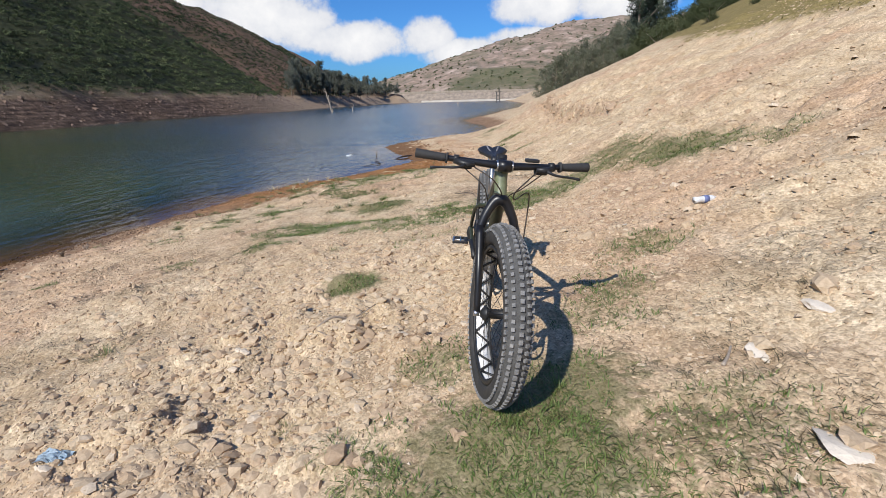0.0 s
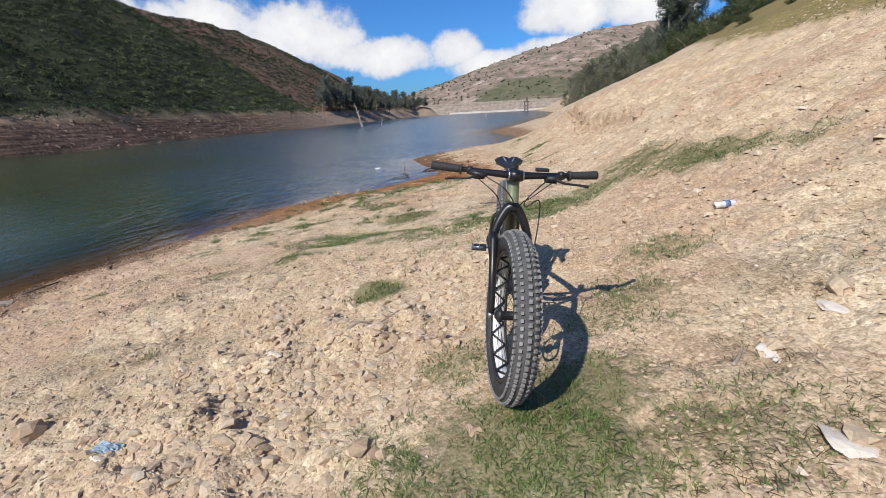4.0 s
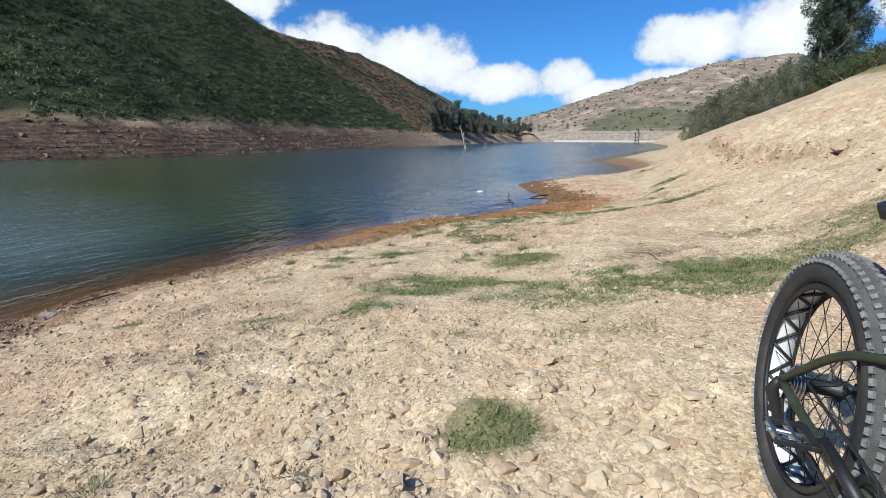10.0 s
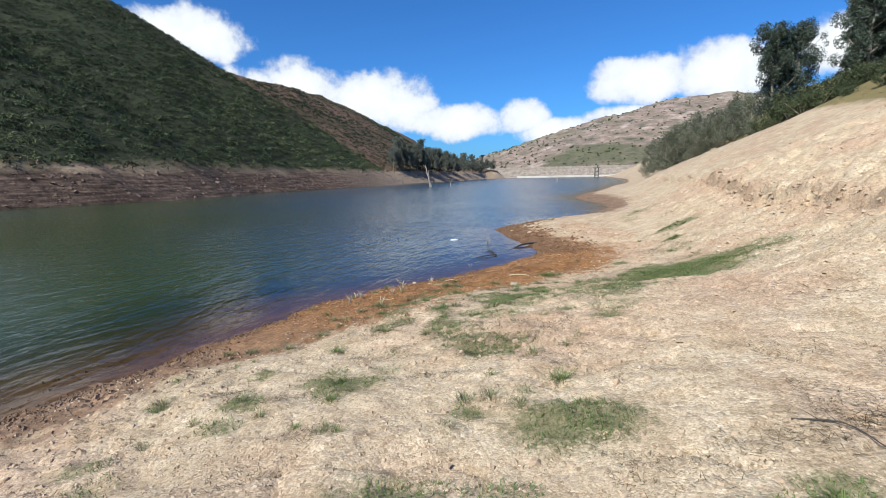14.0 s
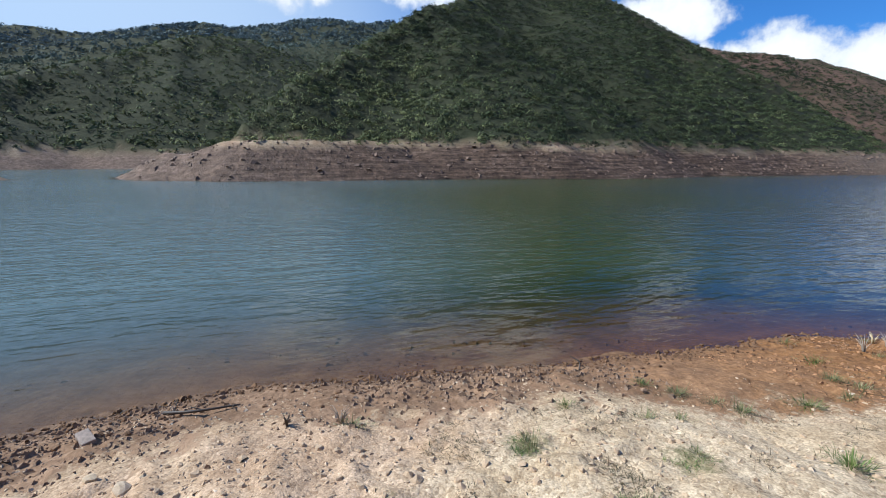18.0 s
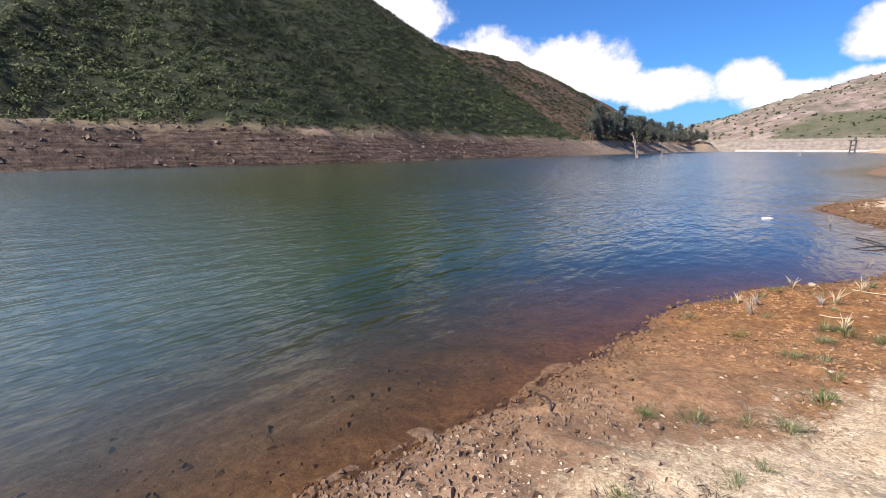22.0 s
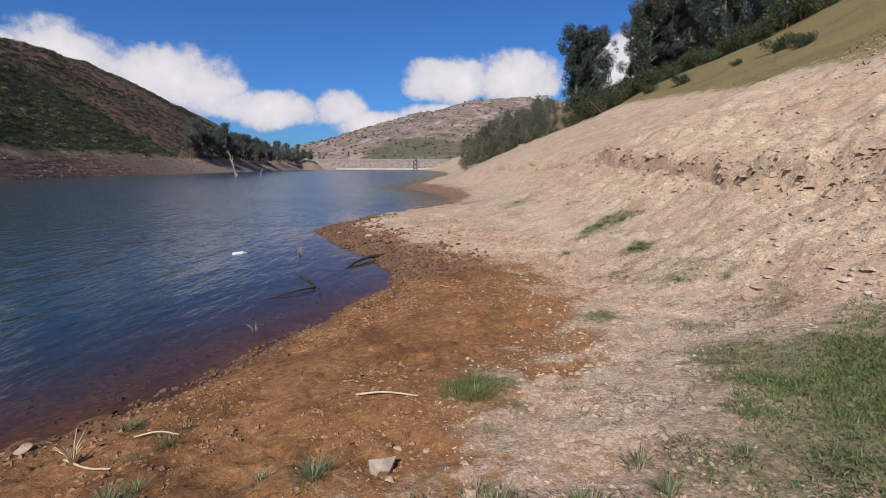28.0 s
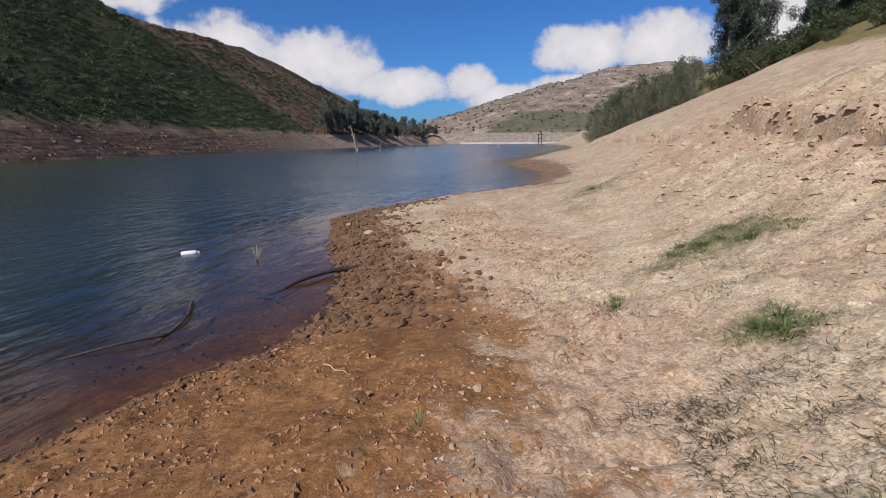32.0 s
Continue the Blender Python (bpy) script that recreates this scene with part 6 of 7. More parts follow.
pebbles("mud_crumbs", px, py, 0.004 + 0.016 * g.uniform(0, 1, len(px)) ** 2.6, 81, plain("red_mud_crumb", (0.31, 0.165, 0.08), 0.9, vary=0.6, scale=9.0), "reddish crumbs of mud and gravel on the wet shore", shape=(CHIP_V, CHIP_F))
n = 32000
px, py = 2.0 + 9 * g.uniform(0, 1, n) ** 1.4, g.uniform(5, 42, n)
ok = vnoise(px, py, 1.6, 98) + 0.6 * vnoise(px, py, 0.4, 99) > -0.05
px, py = px[ok], py[ok]
pebbles("slope_stones", px, py, 0.006 + 0.034 * g.uniform(0, 1, len(px)) ** 3.5, 82, STONE, "loose stones and clods on the sandy slope", shape=(LUMP_V, LUMP_F))
n = 14000
py = g.uniform(-60, 200, n)
px = g.uniform(-64, -33, n)
zz = on_ground(px, py)
ok = (zz > 0.0) & (zz < 4.0)
pebbles("far_bank_rocks", px[ok], py[ok], 0.06 + 0.24 * g.uniform(0, 1, ok.sum()) ** 3, 83, plain("red_brown_bank_rock", (0.17, 0.115, 0.085), 0.9, vary=0.45, scale=1.5), "red-brown rocks on the far bank", shape=(CHIP_V, CHIP_F))

stones = []
for k in range(7):
    bm = rock(300 + k, 2, 0.6 + 0.1 * (k % 3), 0.75)
    ob = part("stone", bm, STONE, None, "", smooth=False)
    stones.append(tagged(ob, "pale angular stone lying on the sandy shore", "stone", "stones on the shore"))


def lay(ob, x, y, size, turn, k, sink=0.12, first=False):
    m = Matrix.Translation((x, y, gz1(x, y) + size * 0.16 - sink * size)) @ Euler((0.25 * math.sin(k * 1.7), 0.25 * math.cos(k * 2.3), turn)).to_matrix().to_4x4() @ Matrix.Scale(size, 4)
    if first:
        ob.matrix_world = m
        return ob
    return copy_thing(ob, m)


sr = random.Random(41)
where = [(1.6, 3.55, 0.07), (2.99, 4.12, 0.12), (2.67, 3.87, 0.09), (2.69, 3.4, 0.11), (2.3, 5.35, 0.12), (0.57, 4.66, 0.08), (-0.6, 3.75, 0.17), (1.36, 8.72, 0.14), (1.7, 6.1, 0.12), (0.95, 3.95, 0.11), (0.5, 3.35, 0.14), (0.0, 3.3, 0.12), (1.15, 4.25, 0.11), (1.3, 4.6, 0.12), (1.22, 5.0, 0.1), (0.9, 4.5, 0.09)]
where += [(sr.gauss(0.85, 0.6), sr.uniform(3.1, 5.9), 0.022 + 0.1 * sr.random() ** 3) for _ in range(130)]
where += [(sr.uniform(-2.5, 2.4), sr.uniform(5.5, 14.5), sr.uniform(0.025, 0.06)) for _ in range(50)]
where += [(sr.uniform(-0.2, 2.2), sr.uniform(13.5, 20), sr.uniform(0.03, 0.075)) for _ in range(40)]
where += [(0.6, 19.9, 0.16), (0.5, 19.8, 0.13), (0.75, 19.95, 0.12), (-0.15, 15.7, 0.05), (-0.35, 14.9, 0.05), (0.38, 16.1, 0.12), (-0.1, 16.75, 0.1), (0.0, 15.3, 0.04)]
for k, (x, y, size) in enumerate(where):
    if off_shore(np.array([x]), np.array([y]))[0] < 0.1:
        continue
    lay(stones[k % 7], x, y, size, sr.uniform(0, 6.28), k, first=k < 7)
wedge = tagged(part("stone", rock(331, 1, 1.15, 1.4), GREYSTONE, None, "", False), "grey-brown wedge-shaped stone on red mud", "stone")
lay(wedge, -0.9, 12.98, 0.115, 0.6, 2, 0.0, True)
for k, (x, y, size, a) in enumerate([(1.86, 14.5, 0.19, 0.3), (1.7, 14.4, 0.12, 1.4), (2.0, 14.6, 0.12, 2.2)]):
    slab = tagged(part("stone_slab", rock(340 + k, 2, 0.38), STONE, None, "", False), "pale flat stone slab half buried in sand", "stone", "slabs by the weeds")
    lay(slab, x, y, size * 0.85, a, k, 0.26, True)

WHITESTONE = plain("whitish_flat_stone", (0.66, 0.58, 0.48), 0.9, vary=0.15, scale=25.0, bumps=0.4)
for k, (x, y, size, a) in enumerate([(2.66, 3.39, 0.2, 0.4), (2.65, 3.83, 0.11, 1.0), (2.93, 4.03, 0.12, 2.0), (2.62, 5.52, 0.13, 0.2)]):
    pale = tagged(part("flat_stone", rock(346 + k, 2, 0.22), WHITESTONE, None, "", False), "whitish flat stone lying on pale sand", "stone", "whitish stones by the bicycle")
    lay(pale, x, y, size, a, k, 0.18, True)

# crumbly ledge on the slope, overhanging a hollow
clods = [tagged(part("earth_clod", rock(360 + k, 3, 0.6, 0.45), EARTH, None, "", False), "crumbly slab of dry earth overhanging a hollow in the slope", "clod", "clods of the ledge") for k in range(5)]


def ledge_x(y):
    xs = np.arange(2.6, 8.0, 0.02)
    ys = np.full(len(xs), y)
    up = xs - np.interp(ys, FOOT_Y, FOOT_X) + 0.5 * vnoise(xs, ys, 4.0, 11)
    crest = up - 2.05 - 0.35 * vnoise(xs, ys, 2.2, 51) - 0.25 * vnoise(xs, ys, 0.6, 52)
    return float(xs[np.argmax(crest > 0)])


k = 0
for y in np.arange(11.6, 34, 0.075):
    if float(vnoise(np.array([1.0]), np.array([y]), 2.6, 53)[0]) < -0.22 or k > 290:
        continue
    slab = k % 3 == 0
    size = (sr.uniform(0.16, 0.32) if slab else sr.uniform(0.05, 0.16)) * (1 if y < 24 else 1.35)
    x = ledge_x(y) + (sr.uniform(-0.12, 0.0) if slab else sr.uniform(-0.3, 0.15))
    yy = y + sr.uniform(-0.05, 0.05)
    z = gz1(x, yy) + (0.22 if slab else 0.15) * size
    m = Matrix.Translation((x, yy, z)) @ Euler((sr.uniform(-0.25, 0.25), sr.uniform(-0.25, 0.1), sr.uniform(0, 6.28))).to_matrix().to_4x4() @ Matrix.Scale(size, 4)
    if k < 5:
        clods[k].matrix_world = m
    else:
        copy_thing(clods[k % 5], m)
    k += 1

n = 5000
py = g.uniform(9.5, 36, n)
px = np.array([ledge_x(q) for q in py]) + g.normal(-0.12, 0.16, n)
ok = vnoise(px * 0 + 1, py, 2.6, 53) > -0.3
pebbles("ledge_crumbs", px[ok], py[ok], 0.008 + 0.05 * g.uniform(0, 1, ok.sum()) ** 3, 84, EARTH, "brown crumbs of earth fallen along the broken ledge", 0.8, shape=(CHIP_V, CHIP_F))

# ---- shrubs under the trees and on the slope ----
def make_shrub(seed, n, leaf, mat, label, tall=1.0):
    g = np.random.default_rng(seed)
    lobes = g.normal(0, 0.33, (7, 3)) * np.array([1, 1, 0.4]) + np.array([0, 0, 0.42 * tall])
    d = g.normal(size=(n, 3))
    d /= np.linalg.norm(d, axis=1)[:, None]
    c = lobes[g.integers(0, 7, n)] + d * g.uniform(0.1, 0.36, (n, 1))
    c[:, 2] = np.maximum(c[:, 2], 0.02)
    shrub = tagged(empty("shrub"), label, "shrub", "shrubs on the slope")
    v, f = quads_cloud(c, leaf * g.uniform(0.5, 1.4, n), seed=seed)
    ob = new("foliage", mesh_np("foliage", v, f, mat, False))
    ob.parent = shrub
    bm = bmesh.new()
    for k in range(5):
        tube([(0, 0, -0.1), tuple(lobes[k] * 0.5), tuple(lobes[k])], [0.025, 0.018, 0.006], 5, bm)
    part("stemwork", bm, BARK, shrub)
    return shrub


shrubs = [make_shrub(401, 2200, 0.04, SHRUB, "small round green shrub on the grassy slope"), make_shrub(402, 2200, 0.04, SHRUB, "dark undergrowth shrub below the eucalyptus trees", 1.3)]
SHRUBS = [(-25.5, 38, 0.9, 0), (-28.6, 36, 1.0, 0), (-37.0, 33, 1.3, 0), (-39, 32, 1.0, 0), (-22.5, 47, 0.7, 0), (-33.5, 34, 0.6, 0)]
SHRUBS += [(a, 54 + 3 * math.sin(a * 9), 1.2 + 0.5 * math.sin(a * 5), 1) for a in np.linspace(-17.5, -41, 40)]
seen_kind = set()
for k, (az, r, size, kind) in enumerate(SHRUBS):
    x, y = at_az(az, r)
    m = Matrix.Translation((x, y, gz1(x, y) - 0.03)) @ Matrix.Rotation(k * 1.9, 4, "Z") @ Matrix.Scale(size, 4)
    if kind in seen_kind:
        copy_thing(shrubs[kind], m)
    else:
        shrubs[kind].matrix_world = m
        seen_kind.add(kind)

g = np.random.default_rng(55)
hx, hy = [], []
for _ in range(800):
    p = at_az(g.uniform(-17, 13), g.uniform(330, 620))
    hx.append(p[0]), hy.append(p[1])
hx, hy = np.array(hx), np.array(hy)
hz = on_ground(hx, hy)
sz = g.uniform(0.4, 1.5, len(hx))
d = g.normal(size=(len(hx), 12, 3))
d[:, :, 2] = np.abs(d[:, :, 2])
d /= np.linalg.norm(d, axis=2)[:, :, None]
c = np.stack([hx, hy, hz], 1)[:, None] + d * sz[:, None, None] * g.uniform(0.4, 1, (len(hx), 12, 1))
v, f = quads_cloud(c.reshape(-1, 3), np.repeat(sz * 0.5, 12), seed=56)
tagged(new("far_hill_bushes", mesh_np("far_hill_bushes", v, f, SHRUB, False)), "scattered bushes on the rocky hill beyond the dam", "shrubs", kind="stuff")

# ---- dam, intake tower and drowned trees ----
def make_dam():
    dam = tagged(empty("dam", Matrix.Translation((0, 0, 0))), "low stone-faced dam wall across the far end of the lake", "dam")
    y0, x0, x1 = 303.0, -72.0, 26.0
    bm = bmesh.new()
    prof = [(y0 - 9, -1.0), (y0 - 1.5, 5.0), (y0 + 2.5, 5.0), (y0 + 12, -1.0)]
    ends = []
    for x in np.linspace(x0, x1, 30):
        ends.append([bm.verts.new((x, yy + 0.3 * math.sin(x * 1.3), zz)) for yy, zz in prof])
    for a, b in zip(ends, ends[1:]):
        for j in range(3):
            bm.faces.new((a[j], a[j + 1], b[j + 1], b[j]))
    part("embankment", bm, plain("rubble_stone_facing", (0.27, 0.22, 0.175), 0.95, vary=0.55, scale=0.5, bumps=0.8), dam, "rubble stone facing", smooth=False)
    part("parapet", block((x1 - x0, 0.7, 1.3), Matrix.Translation(((x0 + x1) / 2, y0 - 1.2, 5.55)), bevel=0.05), CONCRETE, dam, "pale concrete parapet")
    part("apron", block((64, 5.0, 1.5), Matrix.Translation((-12, y0 - 9.5, 0.2)), bevel=0.1), plain("white_gravel_apron", (0.55, 0.50, 0.44), 0.9, vary=0.3, scale=0.4), dam, "whitish gravel strip at the water")
    for x in np.arange(x0 + 2, x1, 4.0):
        part("post", block((0.5, 0.8, 1.6), Matrix.Translation((x, y0 - 1.2, 5.7)), bevel=0.04), CONCRETE, dam)


make_dam()


def make_tower():
    tower = tagged(empty("intake_tower", Matrix.Translation((0.6, 238, 0))), "dark concrete intake tower standing in the lake", "tower")
    dark = plain("dark_wet_concrete", (0.10, 0.09, 0.08), 0.85, vary=0.35, scale=1.2)
    for dx in (-0.9, 0.9):
        part("pillar", block((0.5, 0.6, 7.0), Matrix.Translation((dx * 0.8, 0, 0.9)), bevel=0.05), dark, tower)
    for z in (1.0, 2.6):
        part("beam", block((1.4, 0.5, 0.4), Matrix.Translation((0, 0, z)), bevel=0.03), dark, tower)
    part("platform", block((3.0, 1.8, 0.3), Matrix.Translation((0, 0, 4.3)), bevel=0.03), dark, tower)
    part("hoist", block((0.7, 0.7, 1.3), Matrix.Translation((0.4, 0, 5.0)), bevel=0.05), dark, tower)


make_tower()


def make_snag(x, y, tall, seed, label):
    r = random.Random(seed)
    snag = tagged(empty("dead_tree", Matrix.Translation((x, y, 0))), label, "dead tree", "drowned trees")
    for k in range(3 if tall > 2 else 2):
        lean = Vector((r.uniform(-0.45, 0.35), r.uniform(-0.2, 0.2), 1)) * tall * (1 - 0.28 * k)
        a, b, c = Vector((r.uniform(-0.3, 0.3), 0, -1.0)), lean * 0.5 + Vector((r.uniform(-0.2, 0.2), 0, 0)), lean
        part("trunk", tube(curve_pts([a, b, c], 8), np.linspace(0.12, 0.02, 9) * tall / 3, 6), DEADWOOD, snag)
        for j in range(3):
            s0 = b.lerp(c, r.uniform(0.0, 0.8))
            part("branch", tube([s0, s0 + Vector((r.uniform(-0.5, 0.5), r.uniform(-0.3, 0.3), r.uniform(0.2, 0.7))) * tall * 0.25], [0.045 * tall / 3, 0.012 * tall / 3], 5), DEADWOOD, snag)


make_snag(-28.5, 90.2, 4.2, 1, "bleached dead tree with forked trunks standing in water")
make_snag(-25.6, 92.5, 1.6, 2, "small bleached dead tree stump standing in water")
make_snag(-9.0, 130, 2.0, 3, "small bleached dead tree stump far out in the lake")

# ---- wood, plants and litter at the waterline ----
def stick(name, pts, r0, r1, mat, label, cat="stick", twigs=0, seed=0):
    r = random.Random(seed)
    P = curve_pts(pts, 12)
    ob = part(name, tube(P, np.linspace(r0, r1, len(P)), 7), mat)
    tagged(ob, label, cat)
    for k in range(twigs):
        s0 = P[r.randrange(2, len(P) - 1)]
        part("twig", tube([s0, s0 + Vector((r.uniform(-0.1, 0.1), r.uniform(-0.1, 0.1), r.uniform(0.0, 0.06)))], [r1 * 0.8, r1 * 0.3], 5), mat, ob)
    return ob


def on(x, y, up=0.0):
    return (x, y, max(gz1(x, y), -0.04) + up)


stick("branch", [(-1.22, 18.95, 0.03), (-1.45, 18.7, 0.05), (-1.65, 18.35, 0.03), (-1.78, 18.05, -0.02), (-2.1, 18.1, -0.03)], 0.03, 0.012, DARKWOOD, "dark wet crooked branch lying in the shallows", "branch", 2, 1)
stick("branch", [(-1.95, 16.9, 0.02), (-2.15, 16.65, 0.03), (-2.5, 16.35, -0.02)], 0.014, 0.006, DARKWOOD, "thin dark branch half sunk in the shallows", "branch", 2, 2)
stick("branch", [(-2.3, 17.6, 0.02), (-2.05, 17.2, 0.02), (-1.95, 16.75, -0.01)], 0.014, 0.006, DARKWOOD, "thin dark branch floating in the shallows", "branch", 1, 3)
stick("reed_stick", [on(-1.08, 13.62, 0.008), on(-0.92, 13.58, 0.014), on(-0.74, 13.52, 0.01)], 0.007, 0.005, STRAW, "pale dry reed stalk lying on red mud", "stick")
stick("reed_stick", [on(-2.65, 12.04, 0.006), on(-2.55, 12.0, 0.01), on(-2.46, 11.94, 0.006)], 0.005, 0.004, STRAW, "pale dry reed stalk on brown shore soil", "stick")
stick("reed_stick", [on(-2.18, 13.47, 0.006), on(-2.05, 13.45, 0.012), on(-1.93, 13.42, 0.006)], 0.005, 0.004, STRAW, "pale dry reed stalk beside a tuft", "stick")
stick("reed_stick", [on(-2.42, 13.32, 0.006), on(-2.25, 13.22, 0.012), on(-2.12, 13.18, 0.008)], 0.006, 0.004, STRAW, "pale broken reed stalk among tufts", "stick")
stick("stick", [on(1.16, 8.27, 0.006), on(1.36, 8.24, 0.02), on(1.45, 8.0, 0.006)], 0.0045, 0.0025, DARKWOOD, "dry brown stick lying in the grass", "stick", 2, 4)
stick("root", [on(0.72, 4.32, 0.004), on(0.85, 4.42, 0.016), on(0.95, 4.5, 0.014), on(1.06, 4.58, 0.004)], 0.008, 0.003, BARK, "dark exposed root in the rubble", "root", 3, 5)
stick("stick", [on(2.5, 3.77, 0.006), on(2.54, 3.83, 0.012), on(2.58, 3.9, 0.01)], 0.007, 0.004, DEADWOOD, "short bleached stick lying on sand", "stick")
stick("stick", [on(-4.2, 6.55, 0.012), on(-4.1, 6.75, 0.03), on(-4.12, 7.0, 0.012)], 0.012, 0.006, DARKWOOD, "dark driftwood twig at the waterline", "stick", 3, 6)
stick("stick", [on(-3.72, 9.4, 0.0), on(-3.75, 9.42, 0.05), on(-3.82, 9.38, 0.1)], 0.007, 0.004, DARKWOOD, "dark twig sticking out of the wet sand", "stick")
dr = random.Random(8)
twigs = []
for k in range(4):
    pts = [Vector((-0.5 + 0.25 * j, dr.uniform(-0.06, 0.06), 0.05 + dr.uniform(0, 0.05))) for j in range(5)]
    twigs.append(tagged(part("twig", tube(pts, [0.02, 0.024, 0.02, 0.014, 0.006], 5), STRAW if k % 2 else DARKWOOD), "short dry twig on the shore", "twig", "twigs on the shore"))
for k in range(130):
    y = dr.choice((dr.uniform(4.5, 9.5), dr.uniform(9, 14), dr.uniform(10.5, 12.8), dr.uniform(12.5, 18), dr.uniform(3, 8)))
    d = abs(dr.gauss(0.25, 0.5)) + 0.06 if k % 3 else dr.uniform(0.5, 4)
    x = float(np.interp(y, SHORE_Y, SHORE_X)) + d
    m = Matrix.Translation((x, y, gz1(x, y) - 0.002)) @ Matrix.Rotation(dr.uniform(0, 6.28), 4, "Z") @ Matrix.Scale(dr.uniform(0.08, 0.22), 4)
    if k < 4:
        twigs[k].matrix_world = m
    else:
        copy_thing(twigs[k % 4], m)


def water_plant(x, y, n, tall, label, mat):
    g = np.random.default_rng(int(abs(x * 100)))
    plant = tagged(empty("water_plant", Matrix.Translation((x, y, max(gz1(x, y), -0.05)))), label, "plant", "dead plants at the waterline")
    for k in range(n):
        a, ln = g.uniform(0, 6.28), tall * g.uniform(0.5, 1.0)
        out = Vector((math.cos(a), math.sin(a), 0)) * float(ln * g.uniform(0.2, 0.7))
        part("stem", tube([(0, 0, -0.03), tuple(out * 0.4 + Vector((0, 0, float(ln * 0.6)))), tuple(out + Vector((0, 0, float(ln))))], [0.004, 0.003, 0.0012], 5), mat, plant)


for k, (x, y) in enumerate([(-3.25, 12.3), (-3.1, 12.2), (-2.55, 12.45), (-2.65, 12.35), (-2.5, 11.62), (-3.1, 11.85)]):
    water_plant(x, y, 12, 0.11 + 0.02 * (k % 3), "low spiky grey dead plant on the shore", DEADWOOD if k % 2 else STRAW)
water_plant(-2.66, 19.2, 11, 0.26, "grey dead plant rising from the shallows", DEADWOOD)
water_plant(-2.2, 15.4, 8, 0.13, "bleached dead plant at the water's edge", DEADWOOD)
water_plant(-2.9, 13.3, 9, 0.16, "dry dead plant at the water's edge", STRAW)
water_plant(-2.35, 13.28, 12, 0.16, "spiky dry plant on the mud", STRAW)
water_plant(-3.55, 7.55, 12, 0.12, "dead grey plant on the shore", DEADWOOD)
water_plant(-4.0, 5.6, 10, 0.1, "dead dark plant at the waterline", DARKWOOD)
water_plant(-3.6, 7.25, 10, 0.09, "dead dark plant on the shore", DARKWOOD)

WHITE = plain("white_plastic", (0.80, 0.81, 0.82), 0.35, vary=0.06, scale=25.0, bumps=0.1)
BLUE_FILM = plain("pale_blue_plastic_film", (0.50, 0.62, 0.72), 0.35, vary=0.25, scale=14.0, bumps=0.2)
FOAM = plain("dirty_white_foam", (0.68, 0.65, 0.60), 0.85, vary=0.2, scale=30.0, bumps=0.5)
bottle = tagged(empty("plastic_bottle", Matrix.Translation((-3.7, 19.35, 0.005)) @ Matrix.Rotation(0.5, 4, "Z") @ Matrix.Rotation(1.5, 4, "Y")), "white plastic bottle floating on the lake", "bottle")
part("bottle_body", lathe([(0.0, -0.11), (0.034, -0.11), (0.038, -0.09), (0.036, 0.0), (0.038, 0.05), (0.018, 0.085), (0.0, 0.086)], "Z", 16), WHITE, bottle)
part("bottle_cap", lathe([(0.0, 0.086), (0.015, 0.086), (0.015, 0.108), (0.0, 0.108)], "Z", 12), WHITE, bottle)
crushed = tagged(empty("crushed_bottle", Matrix.Translation(on(3.06, 5.47, 0.024)) @ Matrix.Rotation(0.2, 4, "Z") @ Matrix.Rotation(1.5, 4, "Y") @ Matrix.Scale(0.75, 4)), "crushed clear plastic bottle with blue label on sand", "bottle")
part("bottle_body", lathe([(0.0, -0.1), (0.03, -0.1), (0.026, -0.05), (0.033, 0.0), (0.03, 0.06), (0.014, 0.09), (0.0, 0.09)], "Z", 14), plain("cloudy_clear_plastic", (0.66, 0.66, 0.66), 0.25, vary=0.2, scale=20.0), crushed)
part("bottle_label", lathe([(0.0345, -0.02), (0.0345, 0.025), (0.0335, 0.025), (0.0335, -0.02)], "Z", 14), plain("blue_label", (0.12, 0.15, 0.30), 0.5), crushed, "dark blue label")
part("bottle_cap", lathe([(0.0, 0.09), (0.014, 0.09), (0.014, 0.108), (0.0, 0.108)], "Z", 12), WHITE, crushed)


def crumpled(name, x, y, size, seed, mat, label, cat):
    r = random.Random(seed)
    bm = bmesh.new()
    n = 9
    grid = [[bm.verts.new((size * (i / (n - 1) - 0.5) * r.uniform(0.85, 1.1), size * 0.55 * (j / (n - 1) - 0.5) * r.uniform(0.8, 1.15), size * r.uniform(0.0, 0.22) * (1 - abs(i / (n - 1) - 0.5)))) for j in range(n)] for i in range(n)]
    for i in range(n - 1):
        for j in range(n - 1):
            bm.faces.new((grid[i][j], grid[i + 1][j], grid[i + 1][j + 1], grid[i][j + 1]))
    made = bmesh.ops.solidify(bm, geom=bm.faces[:], thickness=0.0015)
    ob = tagged(part(name, bm, mat, None, "", False), label, cat)
    ob.matrix_world = Matrix.Translation((x, y, gz1(x, y) + 0.004)) @ Matrix.Rotation(r.uniform(0, 3), 4, "Z")


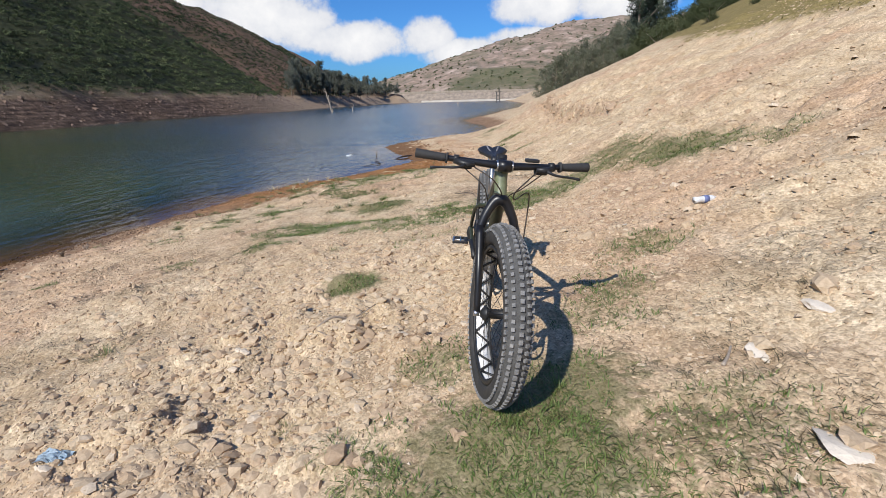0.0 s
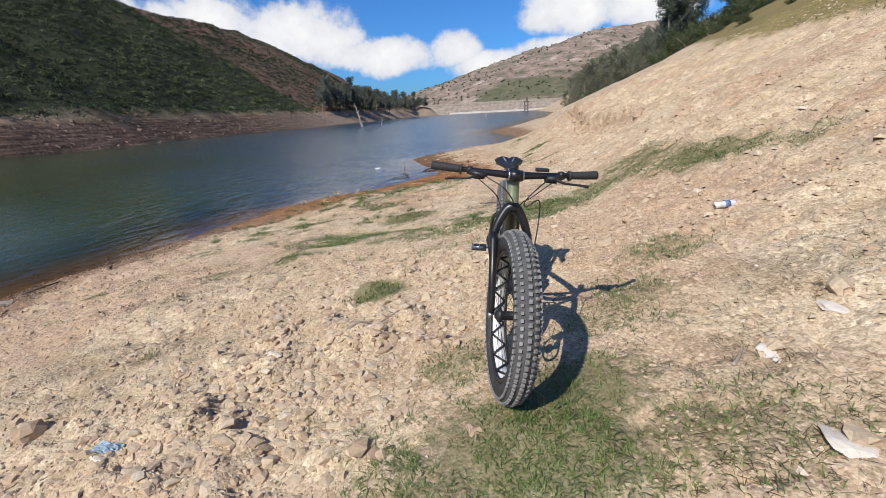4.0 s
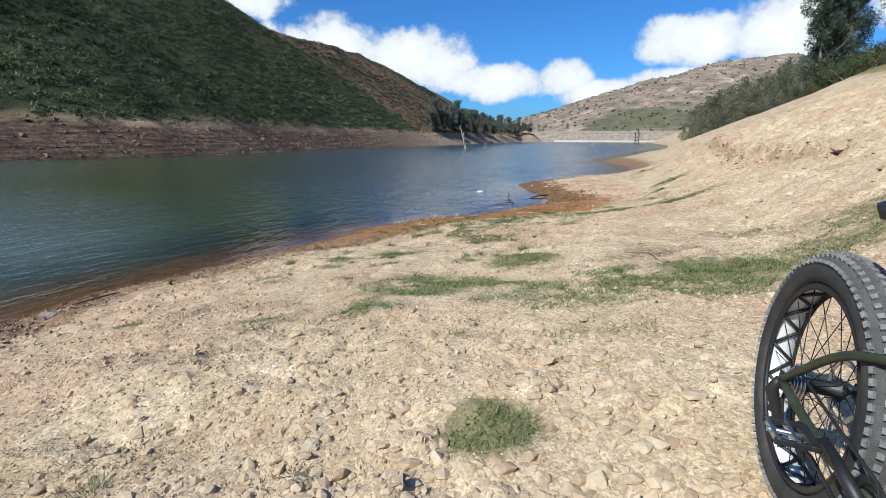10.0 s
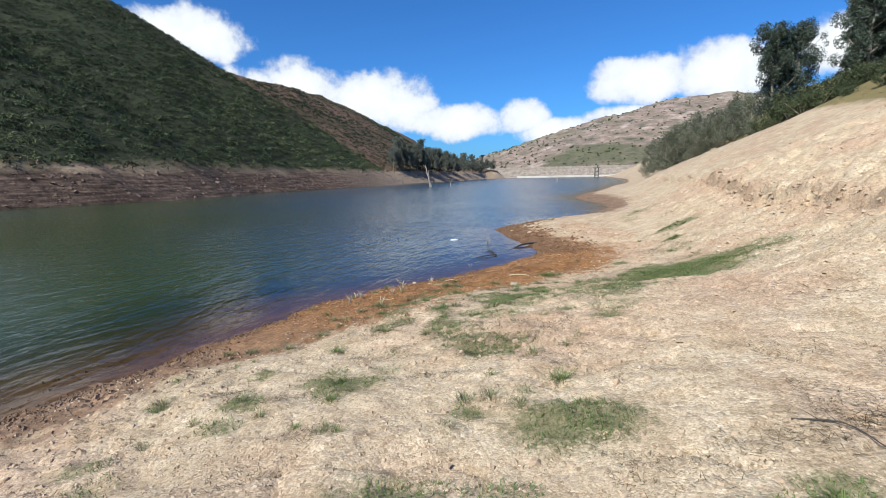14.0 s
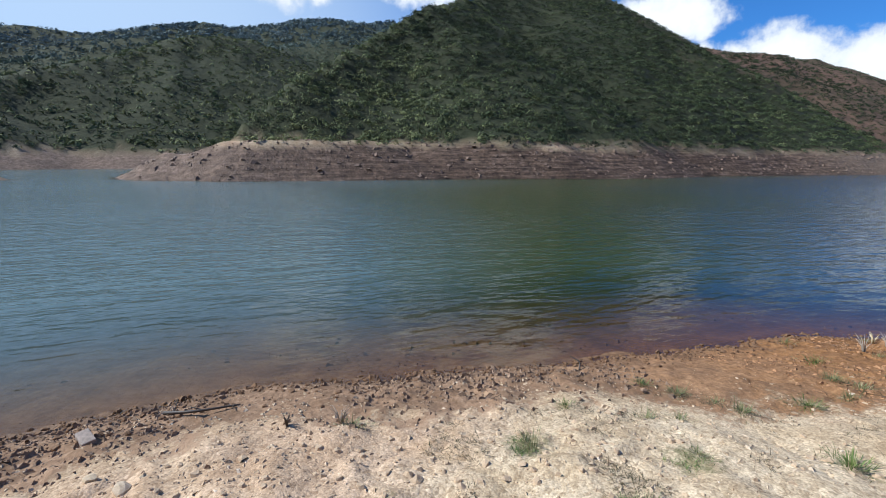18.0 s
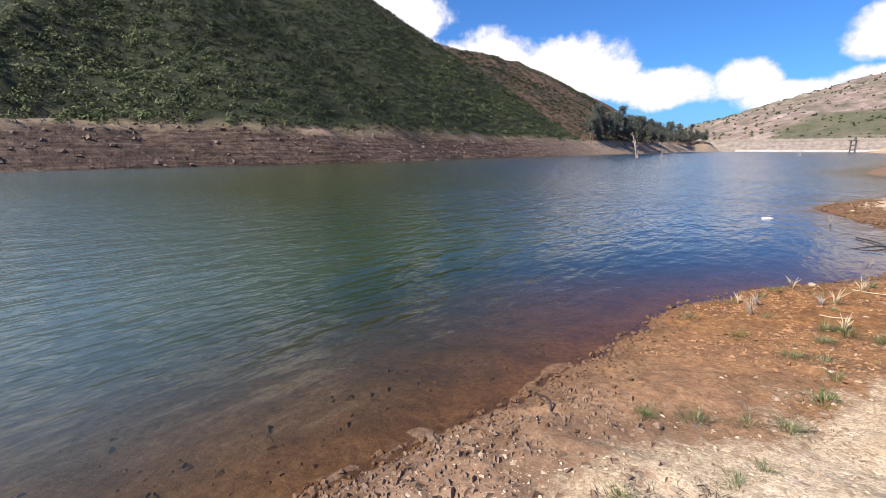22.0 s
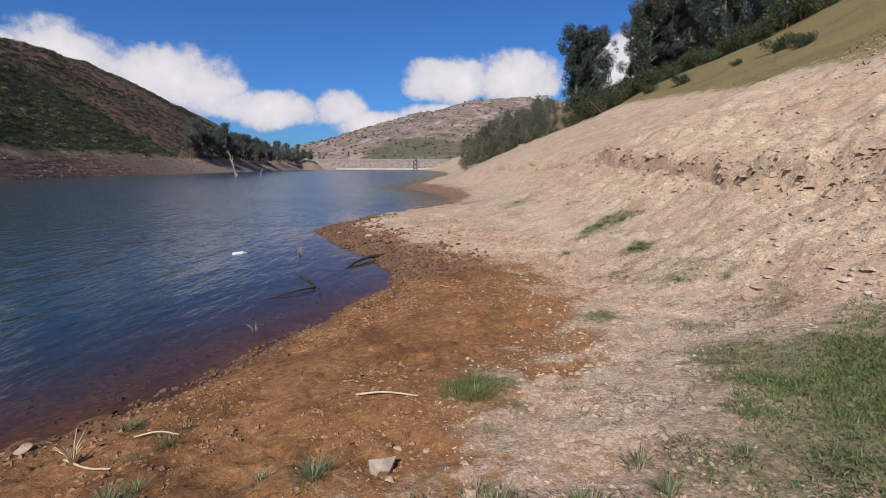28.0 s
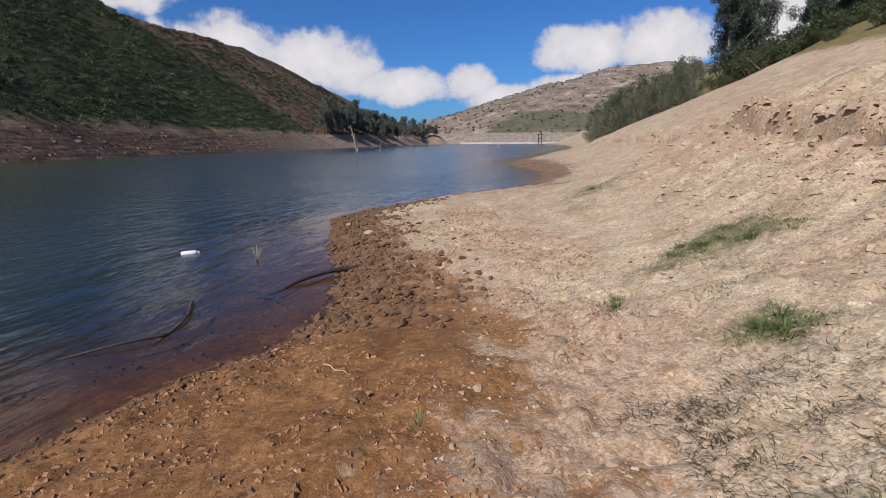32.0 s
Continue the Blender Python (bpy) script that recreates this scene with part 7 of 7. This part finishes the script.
crumpled("plastic_scrap", 0.03, 3.56, 0.13, 3, BLUE_FILM, "crumpled pale blue plastic scrap on stony ground", "litter")
foam = tagged(part("foam_lump", rock(381, 2, 0.45, 1.2), FOAM, None, "", False), "dirty white foam lump at the waterline", "litter")
lay(foam, -4.02, 5.33, 0.12, 0.4, 3, 0.0, True)
brick = tagged(part("brick_piece", block((0.13, 0.07, 0.05), None, bevel=0.008), plain("grey_broken_brick", (0.30, 0.24, 0.20), 0.9, vary=0.4, scale=40.0, bumps=0.5), None, "", False), "broken grey brick piece at the waterline", "brick")
brick.matrix_world = Matrix.Translation(on(-3.97, 6.2, 0.02)) @ Euler((0.1, 0.15, 0.5)).to_matrix().to_4x4()
for k, (x, y, size) in enumerate([(-3.3, 6.5, 0.09), (-3.42, 6.35, 0.07), (-2.75, 13.5, 0.1), (-1.6, 20.3, 0.14), (-2.3, 21.3, 0.12), (-1.3, 18.9, 0.08)]):
    white = tagged(part("stone", rock(390 + k, 2, 0.5), STONE, None, "", False), "pale stone at the waterline", "stone", "pale stones at the waterline")
    lay(white, x, y, size, k * 1.1, k, 0.0, True)

# dark clods and debris where the water has fallen
n = 6000
g = np.random.default_rng(66)
py = g.uniform(4.2, 9.8, n)
px = np.interp(py, SHORE_Y, SHORE_X) + np.abs(g.normal(0.3, 0.3, n)) + 0.02
ok = vnoise(px, py, 0.5, 68) + 0.5 * vnoise(px, py, 0.15, 69) > -0.05
pebbles("dried_clods", px[ok], py[ok], 0.004 + 0.02 * g.uniform(0, 1, ok.sum()) ** 3, 67, plain("grey_brown_dried_mud", (0.22, 0.145, 0.095), 0.95, vary=0.5, scale=12.0, bumps=0.6), "grey-brown dried mud clods left by the falling water", 0.7, shape=(CHIP_V, CHIP_F))
n = 2600
py = g.uniform(17, 24.5, n)
px = np.interp(py, SHORE_Y, SHORE_X) + np.abs(g.normal(0.4, 0.45, n)) + 0.02
pebbles("mud_lumps", px, py, 0.012 + 0.04 * g.uniform(0, 1, n) ** 2.4, 70, MUDSTONE, "dark wet mud lumps on the point", 0.6)
